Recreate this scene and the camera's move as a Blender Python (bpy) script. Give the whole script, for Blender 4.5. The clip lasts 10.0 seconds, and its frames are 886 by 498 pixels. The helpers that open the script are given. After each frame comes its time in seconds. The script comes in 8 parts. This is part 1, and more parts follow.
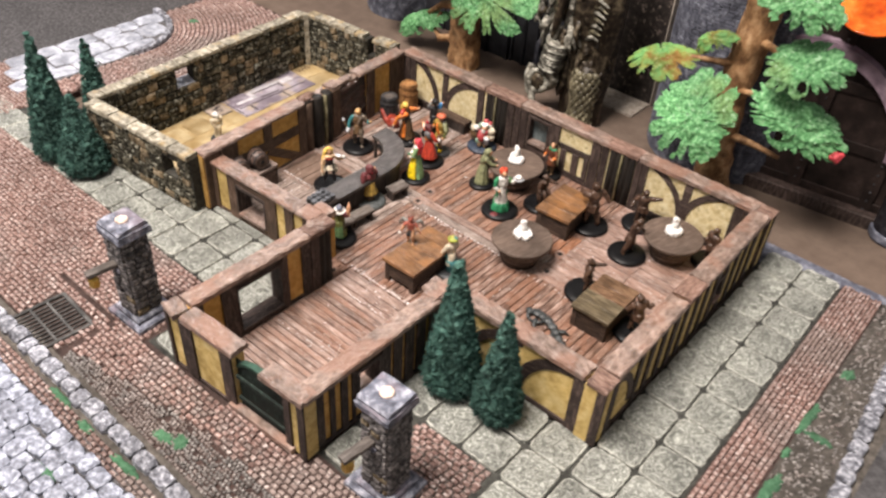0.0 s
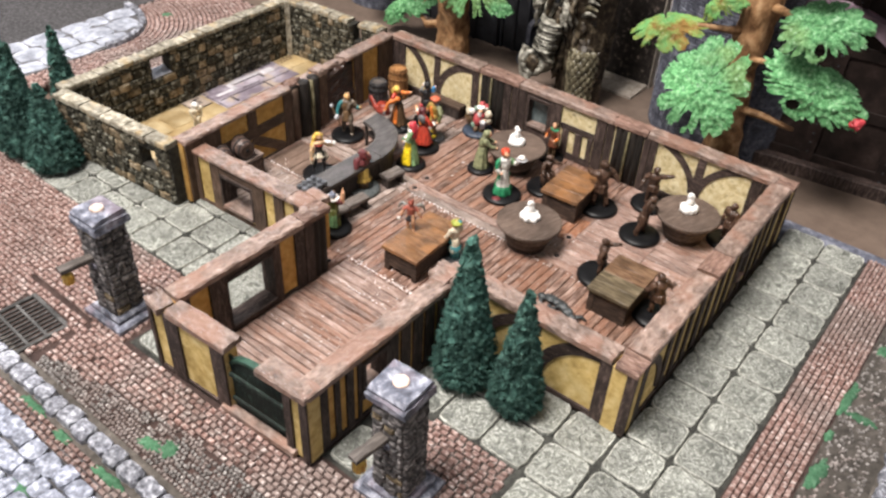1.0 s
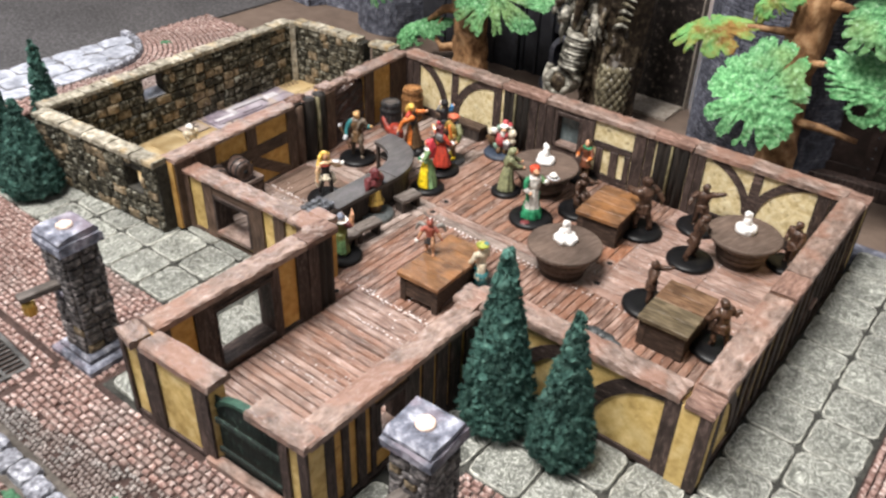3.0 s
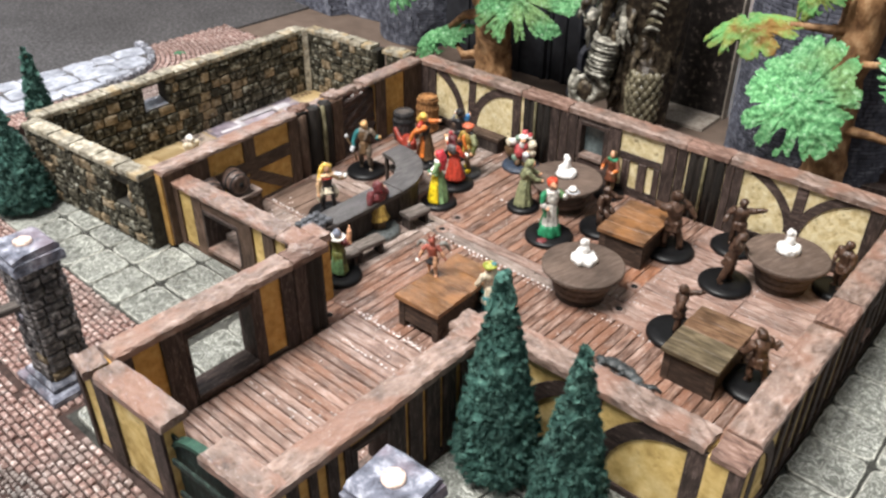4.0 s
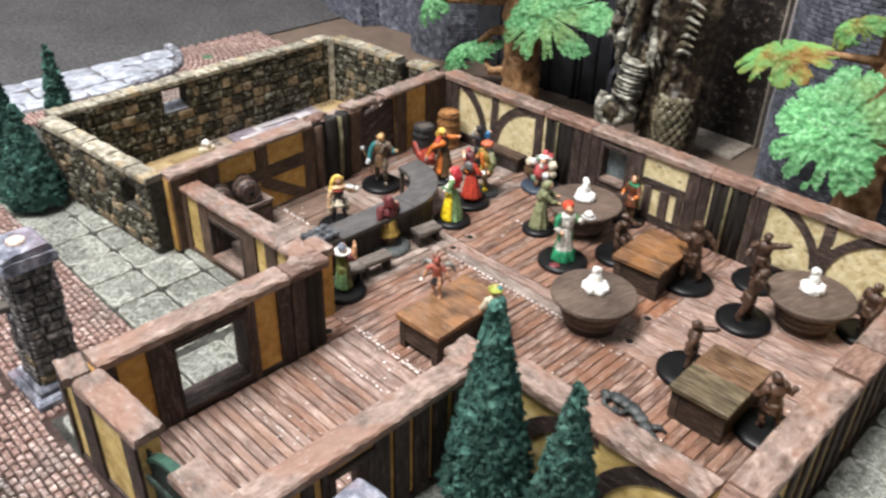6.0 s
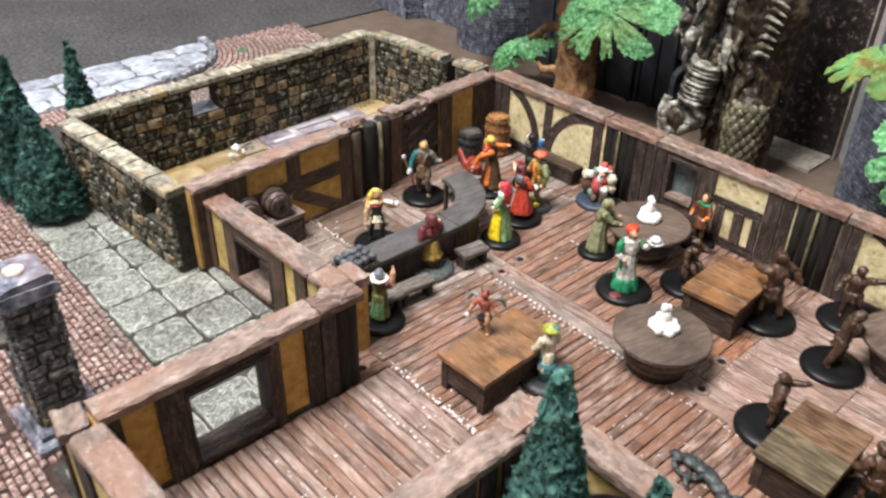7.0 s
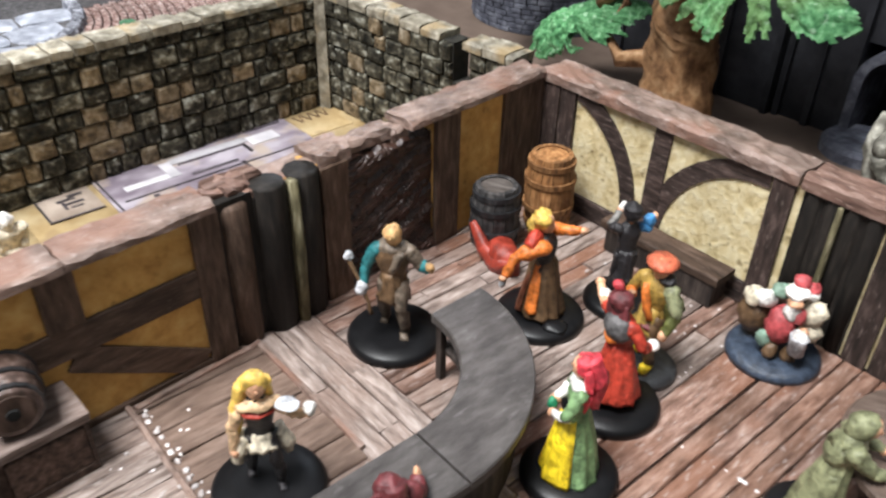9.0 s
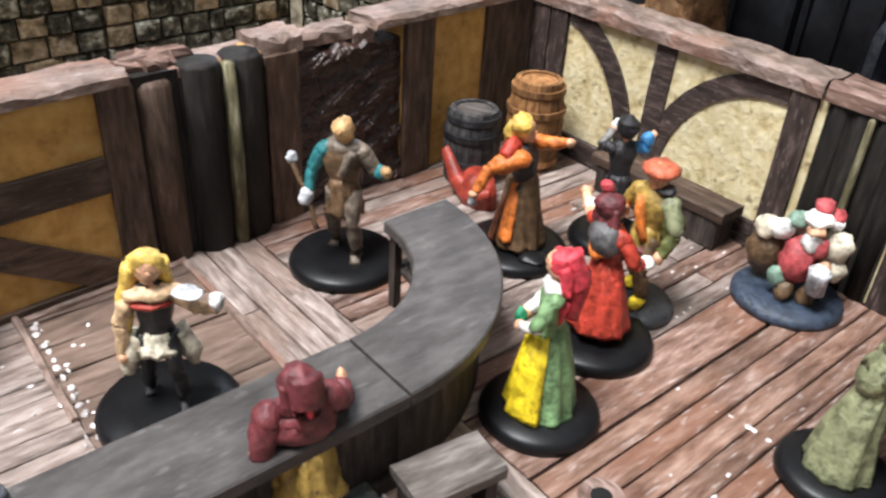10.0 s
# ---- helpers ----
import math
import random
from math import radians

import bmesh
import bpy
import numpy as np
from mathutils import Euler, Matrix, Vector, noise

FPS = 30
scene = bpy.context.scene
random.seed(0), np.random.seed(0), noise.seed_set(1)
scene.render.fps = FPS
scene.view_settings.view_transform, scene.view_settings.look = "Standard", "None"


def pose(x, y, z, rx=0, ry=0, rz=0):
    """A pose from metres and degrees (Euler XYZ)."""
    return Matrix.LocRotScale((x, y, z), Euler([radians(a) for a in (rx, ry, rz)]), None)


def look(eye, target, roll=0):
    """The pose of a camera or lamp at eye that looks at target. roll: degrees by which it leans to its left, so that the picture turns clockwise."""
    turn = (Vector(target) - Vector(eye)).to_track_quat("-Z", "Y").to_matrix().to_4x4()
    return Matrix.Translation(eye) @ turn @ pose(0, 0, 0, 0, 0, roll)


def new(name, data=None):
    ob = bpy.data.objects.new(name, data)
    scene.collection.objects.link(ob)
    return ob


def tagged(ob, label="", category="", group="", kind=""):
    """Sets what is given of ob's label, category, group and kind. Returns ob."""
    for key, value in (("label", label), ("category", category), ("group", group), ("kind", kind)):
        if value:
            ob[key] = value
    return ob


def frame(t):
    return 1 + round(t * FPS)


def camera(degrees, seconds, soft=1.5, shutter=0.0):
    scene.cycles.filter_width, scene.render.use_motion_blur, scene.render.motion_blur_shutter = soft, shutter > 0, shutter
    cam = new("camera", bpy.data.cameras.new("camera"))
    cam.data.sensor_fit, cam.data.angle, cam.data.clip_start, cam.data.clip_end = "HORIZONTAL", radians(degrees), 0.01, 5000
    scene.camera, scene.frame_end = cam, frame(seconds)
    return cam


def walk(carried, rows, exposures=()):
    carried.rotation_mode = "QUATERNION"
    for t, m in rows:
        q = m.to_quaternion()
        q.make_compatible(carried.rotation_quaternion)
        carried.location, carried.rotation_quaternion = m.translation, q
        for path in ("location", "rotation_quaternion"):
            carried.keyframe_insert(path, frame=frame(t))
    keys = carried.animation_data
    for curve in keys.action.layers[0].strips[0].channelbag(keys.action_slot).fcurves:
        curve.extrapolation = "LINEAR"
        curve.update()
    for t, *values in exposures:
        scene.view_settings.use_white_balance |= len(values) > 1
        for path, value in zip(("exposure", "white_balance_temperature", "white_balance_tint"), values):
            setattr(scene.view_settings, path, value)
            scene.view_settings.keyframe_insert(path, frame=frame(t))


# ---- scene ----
# ---- camera and its way (metres, degrees)
cam = camera(57.29, 10.0, soft=2.5, shutter=0.35)
ROWS = [
    (0, 0.1997, -0.1525, 0.3422, 50.67, -3.10, 41.12),
    (0.5, 0.1750, -0.1494, 0.3103, 51.60, -2.41, 39.54),
    (1, 0.1790, -0.1484, 0.3062, 51.78, -2.55, 38.73),
    (1.5, 0.1762, -0.1552, 0.3031, 52.88, -2.42, 38.31),
    (2, 0.1803, -0.1700, 0.2922, 53.46, -2.29, 37.91),
    (2.5, 0.1710, -0.1532, 0.2758, 54.48, -2.23, 38.07),
    (2.7, 0.1589, -0.1427, 0.2680, 55.52, -2.10, 38.13),
    (3.8, 0.1454, -0.0771, 0.2327, 56.53, -0.46, 41.67),
    (4, 0.1451, -0.0832, 0.2352, 57.04, -0.19, 41.74),
    (4.5, 0.1479, -0.0815, 0.2342, 57.37, -0.86, 41.84),
    (5, 0.1520, -0.0815, 0.2365, 57.29, -1.60, 41.78),
    (5.5, 0.1490, -0.0787, 0.2313, 57.23, -1.77, 42.14),
    (6, 0.1460, -0.0658, 0.2313, 57.95, -1.39, 45.30),
    (6.2, 0.1428, -0.0683, 0.2392, 57.48, -1.23, 47.13),
    (7.3, 0.0934, -0.0136, 0.2117, 56.99, -0.65, 48.49),
    (7.5, 0.0779, 0.0059, 0.2012, 57.11, -0.26, 48.85),
    (8, 0.0157, 0.0543, 0.1745, 57.99, 0.16, 49.17),
    (8.5, -0.0217, 0.0823, 0.1579, 56.12, -0.25, 48.27),
    (9, -0.0611, 0.1247, 0.1380, 55.68, -1.10, 49.44),
    (9.5, -0.0696, 0.1349, 0.1102, 56.10, -2.35, 50.28),
    (10, -0.0631, 0.1385, 0.0993, 57.94, -3.16, 50.50),
]
walk(cam, [(t, pose(x, y, z, a, b, c)) for t, x, y, z, a, b, c in ROWS], ((0.0, -0.05, 7000, 15), (0.5, -0.02, 6750, 12), (2.0, 0.02, 6600, 12), (5.0, 0.06, 6400, 9), (8.0, 0.03, 6350, 9), (8.5, 0.08, 6250, 9), (9.0, 0.04, 6150, 9), (9.5, 0.14, 6050, 9), (10.0, 0.18, 6050, 9)))
MM = 0.001
rnd = random.Random(7)

# ---- light: a room with one broad ceiling lamp and a distant window
world = bpy.data.worlds.new("world")
scene.world = world
world.use_nodes = True
world.node_tree.nodes["Background"].inputs[0].default_value = (0.95, 0.95, 0.96, 1)
world.node_tree.nodes["Background"].inputs[1].default_value = 0.37


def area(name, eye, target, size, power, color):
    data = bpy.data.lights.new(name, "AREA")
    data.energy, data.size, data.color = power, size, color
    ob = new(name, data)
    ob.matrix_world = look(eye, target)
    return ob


area("ceiling_lamp", (-0.24, -0.38, 1.45), (-0.1, 0.2, 0), 0.55, 57, (0.985, 0.955, 0.915))
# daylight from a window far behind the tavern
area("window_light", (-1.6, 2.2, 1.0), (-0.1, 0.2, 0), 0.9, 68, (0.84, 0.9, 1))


# ---- materials
def ramp(nodes, stops):
    r = nodes.new("ShaderNodeValToRGB")
    e = r.color_ramp.elements
    while len(e) < len(stops):
        e.new(0.5)
    for k, (p, c) in enumerate(stops):
        e[k].position, e[k].color = p, (*c, 1)
    return r


def surface(name, stops, scale=300.0, stretch=(1, 1, 1), rough=0.75, bump=0.5, depth=0.0004, vary=0.25, stain=0.35, stain_scale=45.0,
            detail=7.0, metal=0.0, spec=0.35, distort=0.0, fleck=None, tint=None):
    """A painted or natural surface: fine grain by a colour ramp, larger stains, a tint of its own for each piece, and relief."""
    m = bpy.data.materials.new(name)
    m.use_nodes = True
    t = m.node_tree
    n, l = t.nodes, t.links
    b = n["Principled BSDF"]
    tc = n.new("ShaderNodeTexCoord")
    info = n.new("ShaderNodeObjectInfo")
    mul = n.new("ShaderNodeMath")
    mul.operation = "MULTIPLY"
    mul.inputs[1].default_value = 3.7
    l.new(info.outputs["Random"], mul.inputs[0])
    add = n.new("ShaderNodeVectorMath")
    l.new(tc.outputs["Object"], add.inputs[0])
    l.new(mul.outputs[0], add.inputs[1])
    mp = n.new("ShaderNodeMapping")
    mp.inputs["Scale"].default_value = stretch
    l.new(add.outputs[0], mp.inputs["Vector"])
    no = n.new("ShaderNodeTexNoise")
    no.inputs["Scale"].default_value, no.inputs["Detail"].default_value = scale, detail
    no.inputs["Roughness"].default_value, no.inputs["Distortion"].default_value = 0.62, distort
    l.new(mp.outputs[0], no.inputs["Vector"])
    r = ramp(n, stops)
    l.new(no.outputs["Fac"], r.inputs[0])
    st = n.new("ShaderNodeTexNoise")
    st.inputs["Scale"].default_value, st.inputs["Detail"].default_value = stain_scale, 4.0
    l.new(add.outputs[0], st.inputs["Vector"])
    mr = n.new("ShaderNodeMapRange")
    mr.inputs["From Min"].default_value, mr.inputs["From Max"].default_value = 0.3, 0.7
    mr.inputs["To Min"].default_value, mr.inputs["To Max"].default_value = 1 - stain, 1 + stain
    l.new(st.outputs["Fac"], mr.inputs["Value"])
    mv = n.new("ShaderNodeMapRange")
    mv.inputs["To Min"].default_value, mv.inputs["To Max"].default_value = 1 - vary, 1 + vary
    l.new(info.outputs["Random"], mv.inputs["Value"])
    mm = n.new("ShaderNodeMath")
    mm.operation = "MULTIPLY"
    l.new(mr.outputs[0], mm.inputs[0])
    l.new(mv.outputs[0], mm.inputs[1])
    hsv = n.new("ShaderNodeHueSaturation")
    l.new(r.outputs[0], hsv.inputs["Color"])
    l.new(mm.outputs[0], hsv.inputs["Value"])
    out = hsv.outputs[0]
    # larger patches of another colour, then fine flecks of paint or dirt: (colour, amount, scale, threshold)
    for extra, vec in ((tint, add), (fleck, mp)):
        if extra:
            c, amount, sc, at = extra
            en = n.new("ShaderNodeTexNoise")
            en.inputs["Scale"].default_value, en.inputs["Detail"].default_value = sc, 4.0
            l.new(vec.outputs[0], en.inputs["Vector"])
            er = n.new("ShaderNodeMapRange")
            er.inputs["From Min"].default_value, er.inputs["From Max"].default_value = at, at + 0.1
            er.inputs["To Max"].default_value = amount
            l.new(en.outputs["Fac"], er.inputs["Value"])
            mx = n.new("ShaderNodeMix")
            mx.data_type = "RGBA"
            mx.inputs[7].default_value = (*c, 1)
            l.new(er.outputs[0], mx.inputs[0])
            l.new(out, mx.inputs[6])
            out = mx.outputs[2]
    l.new(out, b.inputs["Base Color"])
    b.inputs["Roughness"].default_value, b.inputs["Metallic"].default_value = rough, metal
    b.inputs["Specular IOR Level"].default_value = spec
    if bump:
        bp = n.new("ShaderNodeBump")
        bp.inputs["Strength"].default_value, bp.inputs["Distance"].default_value = bump, depth
        l.new(no.outputs["Fac"], bp.inputs["Height"])
        l.new(bp.outputs[0], b.inputs["Normal"])
    return m


def grain(name, dark, mid, light, along=0, **kw):
    """Wood with its grain along one local axis."""
    s = [2.6, 2.6, 2.6]
    s[along] = 0.5
    kw = dict(dict(scale=240.0, stretch=s, bump=0.7, depth=0.0006, rough=0.7), **kw)
    return surface(name, [(0.33, dark), (0.52, mid), (0.72, light)], **kw)


def paint(name, c, rough=0.42, k=0.55, spec=0.45):
    """Hobby paint on a small figure, darker in the hollows of its noise and lighter on the ridges."""
    d = tuple(v * k for v in c)
    h = tuple(min(1, v * 1.3 + 0.004) for v in c)
    return surface(name, [(0.36, d), (0.5, c), (0.64, h)], scale=520.0, rough=rough, bump=0.9, depth=0.0006, vary=0.0, stain=0.3, stain_scale=160.0, spec=spec, fleck=(tuple(v * 0.25 for v in c), 0.45, 620, 0.57))


TIMBER = grain("timber", (0.015, 0.01, 0.008), (0.04, 0.026, 0.022), (0.115, 0.08, 0.07), 2, fleck=((0.26, 0.2, 0.18), 0.45, 700, 0.6))
BEAM = grain("beam", (0.015, 0.01, 0.008), (0.04, 0.026, 0.022), (0.115, 0.08, 0.07), 0, fleck=((0.26, 0.2, 0.18), 0.45, 700, 0.6))
CAP = surface("cap_wood", [(0.34, (0.105, 0.068, 0.052)), (0.47, (0.205, 0.14, 0.113)), (0.6, (0.26, 0.188, 0.158)), (0.7, (0.35, 0.272, 0.24))], scale=300.0, stretch=(0.7, 1.3, 1.3), bump=1.0, depth=0.0009, rough=0.5, spec=0.5, vary=0.14, stain=0.4, stain_scale=95.0, tint=((0.235, 0.12, 0.082), 0.65, 55, 0.5), fleck=((0.5, 0.43, 0.4), 0.4, 640, 0.61))
RUST = grain("rust_wood", (0.085, 0.047, 0.036), (0.19, 0.112, 0.086), (0.3, 0.205, 0.17), 0, fleck=((0.5, 0.36, 0.3), 0.5, 500, 0.6))
WARMPOST = grain("warm_timber", (0.038, 0.022, 0.014), (0.082, 0.05, 0.034), (0.15, 0.1, 0.074), 2, fleck=((0.3, 0.23, 0.19), 0.2, 600, 0.62))
WARMBEAM = grain("warm_beam", (0.038, 0.022, 0.014), (0.082, 0.05, 0.034), (0.15, 0.1, 0.074), 0, fleck=((0.3, 0.23, 0.19), 0.2, 600, 0.62))
PANELWOOD = grain("panel_wood", (0.014, 0.006, 0.004), (0.04, 0.019, 0.013), (0.095, 0.05, 0.038), 0, rough=0.34, spec=0.5, fleck=((0.3, 0.19, 0.15), 0.5, 420, 0.63))
BLACKWOOD = grain("black_wood", (0.005, 0.004, 0.003), (0.013, 0.01, 0.008), (0.03, 0.024, 0.019), 2, rough=0.7)
OLIVE = grain("olive_edge", (0.07, 0.06, 0.03), (0.2, 0.175, 0.095), (0.46, 0.42, 0.28), 2)
CREAM = surface("cream_plaster", [(0.34, (0.42, 0.33, 0.165)), (0.45, (0.58, 0.475, 0.265)), (0.65, (0.7, 0.615, 0.4))], scale=300.0, bump=1.0, depth=0.0007, rough=0.85, stain=0.12, vary=0.05, fleck=((0.16, 0.11, 0.045), 0.75, 330, 0.62))
OCHRE = surface("ochre_plaster", [(0.3, (0.32, 0.165, 0.042)), (0.5, (0.5, 0.28, 0.076)), (0.7, (0.6, 0.385, 0.135))], scale=190.0, bump=0.8, depth=0.0005, rough=0.8, stain=0.2, vary=0.05, fleck=((0.2, 0.11, 0.035), 0.6, 240, 0.62))
STRAW = surface("straw_plaster", [(0.3, (0.36, 0.24, 0.075)), (0.5, (0.56, 0.4, 0.15)), (0.7, (0.7, 0.55, 0.27))], scale=170.0, bump=0.8, depth=0.0005, rough=0.8, stain=0.22, vary=0.06, fleck=((0.27, 0.17, 0.055), 0.55, 260, 0.62))
PLANK = grain("floor_wood", (0.075, 0.04, 0.028), (0.215, 0.13, 0.1), (0.42, 0.31, 0.265), 0, vary=0.14, stain=0.38, rough=0.36, spec=0.55, tint=((0.25, 0.115, 0.068), 0.55, 34, 0.49), fleck=((0.64, 0.57, 0.54), 0.42, 520, 0.6), bump=1.0, depth=0.0011)
ORANGEPLANK = grain("orange_floor_wood", (0.12, 0.05, 0.028), (0.27, 0.125, 0.072), (0.4, 0.22, 0.15), 0, vary=0.12, stain=0.3, rough=0.36, spec=0.55, fleck=((0.6, 0.5, 0.45), 0.5, 470, 0.6), bump=1.0, depth=0.0009)
RUSTPLANK = grain("rust_floor_wood", (0.105, 0.053, 0.036), (0.235, 0.138, 0.1), (0.38, 0.255, 0.205), 0, vary=0.14, stain=0.36, rough=0.38, spec=0.55, tint=((0.28, 0.13, 0.08), 0.45, 30, 0.5), fleck=((0.64, 0.56, 0.53), 0.42, 520, 0.6), bump=1.0, depth=0.0011)
PALEPLANK = grain("pale_floor_wood", (0.125, 0.07, 0.053), (0.285, 0.188, 0.155), (0.46, 0.355, 0.312), 0, vary=0.12, stain=0.34, rough=0.36, spec=0.55, tint=((0.28, 0.15, 0.105), 0.5, 26, 0.5), fleck=((0.66, 0.6, 0.57), 0.42, 520, 0.6), bump=1.0, depth=0.0011)
GREYPLANK = grain("grey_floor_wood", (0.1, 0.07, 0.058), (0.27, 0.208, 0.18), (0.46, 0.385, 0.35), 0, vary=0.12, stain=0.3, rough=0.4, spec=0.55, tint=((0.26, 0.16, 0.12), 0.4, 26, 0.52), fleck=((0.55, 0.49, 0.45), 0.4, 560, 0.6), bump=1.0, depth=0.0011)
FLOORGAP = surface("floor_gap", [(0.3, (0.012, 0.008, 0.006)), (0.7, (0.04, 0.024, 0.018))], rough=0.9)
NAIL = surface("nail_paint", [(0.3, (0.5, 0.44, 0.42)), (0.7, (0.85, 0.82, 0.82))], rough=0.35, metal=0.3)
TABLEWOOD = grain("table_wood", (0.1, 0.048, 0.022), (0.17, 0.084, 0.039), (0.235, 0.13, 0.07), 0, vary=0.1, stain=0.45, stain_scale=90.0, rough=0.45, tint=((0.29, 0.13, 0.045), 0.55, 60, 0.5), fleck=((0.4, 0.28, 0.2), 0.45, 500, 0.6))
DULLTABLE = grain("dull_table_wood", (0.045, 0.034, 0.02), (0.105, 0.08, 0.048), (0.2, 0.16, 0.105), 0, vary=0.12, rough=0.45)
BROWNTABLE = grain("brown_table_wood", (0.055, 0.029, 0.016), (0.135, 0.075, 0.042), (0.25, 0.16, 0.1), 0, vary=0.12, rough=0.45)
# wood below the table tops, darkened in colour for the shade there
SHADEDSIDE = grain("shaded_table_side", (0.012, 0.008, 0.006), (0.04, 0.025, 0.018), (0.1, 0.065, 0.05), 0)
ROUNDWOOD = grain("round_table_wood", (0.07, 0.047, 0.036), (0.105, 0.074, 0.058), (0.155, 0.115, 0.094), 0, vary=0.1)
BARGREY = surface("bar_top", [(0.34, (0.034, 0.029, 0.027)), (0.5, (0.056, 0.049, 0.046)), (0.68, (0.086, 0.077, 0.073))], scale=260.0, stretch=(1.6, 0.5, 1), vary=0.05, stain=0.25, rough=0.5, bump=0.35, depth=0.0004, fleck=((0.2, 0.185, 0.18), 0.35, 420, 0.62))
BARSIDE = grain("bar_side", (0.012, 0.009, 0.008), (0.035, 0.026, 0.022), (0.08, 0.062, 0.052), 2)
STOOLGREY = grain("stool_wood", (0.05, 0.04, 0.034), (0.11, 0.093, 0.083), (0.2, 0.175, 0.16), 0)
CHESTWOOD = grain("chest_wood", (0.02, 0.012, 0.008), (0.065, 0.04, 0.03), (0.14, 0.095, 0.075), 0)
CHESTTOP = grain("chest_top", (0.08, 0.055, 0.045), (0.19, 0.14, 0.12), (0.31, 0.25, 0.225), 0)
KEGWOOD = grain("keg_wood", (0.03, 0.018, 0.014), (0.1, 0.064, 0.052), (0.23, 0.17, 0.15), 0, rough=0.4, spec=0.5)
BARREL = grain("barrel_wood", (0.09, 0.038, 0.012), (0.24, 0.112, 0.04), (0.4, 0.225, 0.1), 2)
DARKBARREL = grain("dark_barrel_wood", (0.012, 0.012, 0.013), (0.045, 0.042, 0.042), (0.13, 0.12, 0.115), 2)
HOOP = surface("barrel_hoop", [(0.3, (0.02, 0.02, 0.022)), (0.7, (0.08, 0.08, 0.085))], rough=0.45, metal=0.5)
MORTAR = surface("mortar", [(0.3, (0.012, 0.011, 0.009)), (0.7, (0.045, 0.042, 0.034))], rough=0.95)
STONE = surface("grey_stone", [(0.36, (0.008, 0.008, 0.006)), (0.5, (0.049, 0.044, 0.031)), (0.64, (0.15, 0.138, 0.102))], scale=330.0, vary=0.42, stain=0.25, bump=0.9, depth=0.0007, rough=0.8, spec=0.2, fleck=((0.33, 0.335, 0.29), 0.75, 330, 0.585))
TANSTONE = surface("tan_stone", [(0.36, (0.05, 0.036, 0.02)), (0.5, (0.155, 0.115, 0.066)), (0.68, (0.3, 0.245, 0.175))], scale=260.0, vary=0.3, stain=0.25, bump=0.9, depth=0.0007, rough=0.7, fleck=((0.45, 0.41, 0.33), 0.5, 300, 0.6))
CAPSTONE = surface("cap_stone", [(0.34, (0.12, 0.105, 0.075)), (0.5, (0.24, 0.215, 0.165)), (0.66, (0.42, 0.39, 0.32))], scale=260.0, vary=0.25, bump=0.9, depth=0.0006, rough=0.75, tint=((0.4, 0.28, 0.13), 0.5, 50, 0.55))
SLAB = surface("paving_slab", [(0.32, (0.09, 0.094, 0.083)), (0.42, (0.15, 0.156, 0.139)), (0.475, (0.2, 0.206, 0.185)), (0.505, (0.5, 0.512, 0.468)), (0.535, (0.19, 0.196, 0.175)), (0.6, (0.105, 0.109, 0.096)), (0.68, (0.32, 0.328, 0.296))], scale=175.0, detail=2.6, vary=0.14, stain=0.3, bump=1.0, depth=0.0019, rough=0.36, spec=0.5, distort=1.8, fleck=((0.5, 0.51, 0.475), 0.4, 420, 0.61))
BRICK = surface("street_brick", [(0.34, (0.105, 0.052, 0.043)), (0.5, (0.205, 0.127, 0.109)), (0.66, (0.4, 0.31, 0.284))], scale=380.0, vary=0.3, stain=0.3, stain_scale=22.0, bump=0.6, depth=0.0003, rough=0.6, tint=((0.17, 0.145, 0.132), 0.6, 14, 0.5), fleck=((0.64, 0.56, 0.53), 0.65, 420, 0.57))
GROUT = surface("street_grout", [(0.3, (0.022, 0.013, 0.011)), (0.7, (0.07, 0.043, 0.037))], rough=0.95)
ROADGAP = surface("road_gap", [(0.3, (0.05, 0.048, 0.05)), (0.7, (0.13, 0.125, 0.13))], rough=0.9)
TRAPWOOD = grain("trapdoor_wood", (0.095, 0.061, 0.046), (0.16, 0.108, 0.083), (0.24, 0.17, 0.136), 0, vary=0.08, stain=0.15, rough=0.42, spec=0.5)
SLABRIM = surface("slab_rim", [(0.36, (0.2, 0.202, 0.178)), (0.5, (0.36, 0.362, 0.322)), (0.64, (0.58, 0.58, 0.525))], scale=380.0, vary=0.15, stain=0.4, stain_scale=120.0, bump=0.8, depth=0.0006, rough=0.5)
PEWTER = surface("pewter", [(0.34, (0.025, 0.027, 0.031)), (0.5, (0.055, 0.058, 0.066)), (0.66, (0.12, 0.126, 0.14))], scale=380.0, rough=0.35, spec=0.5, vary=0.2)
FLAG = surface("flagstone", [(0.34, (0.21, 0.222, 0.262)), (0.5, (0.35, 0.368, 0.425)), (0.66, (0.52, 0.54, 0.61))], scale=140.0, vary=0.12, stain=0.35, stain_scale=40.0, bump=0.8, depth=0.001, rough=0.4)
SLABGAP = surface("slab_gap", [(0.3, (0.012, 0.012, 0.011)), (0.7, (0.05, 0.05, 0.044))], rough=0.95)
PEBBLE = surface("pebble", [(0.3, (0.075, 0.066, 0.062)), (0.5, (0.18, 0.165, 0.156)), (0.68, (0.42, 0.395, 0.38))], scale=300.0, vary=0.35, stain=0.3, rough=0.5, tint=((0.22, 0.15, 0.13), 0.4, 30, 0.5))
KERBSTONE = surface("kerb_stone", [(0.36, (0.06, 0.061, 0.074)), (0.5, (0.185, 0.19, 0.22)), (0.64, (0.46, 0.47, 0.515))], scale=380.0, vary=0.2, stain=0.35, stain_scale=90.0, bump=1.0, depth=0.001, rough=0.6)
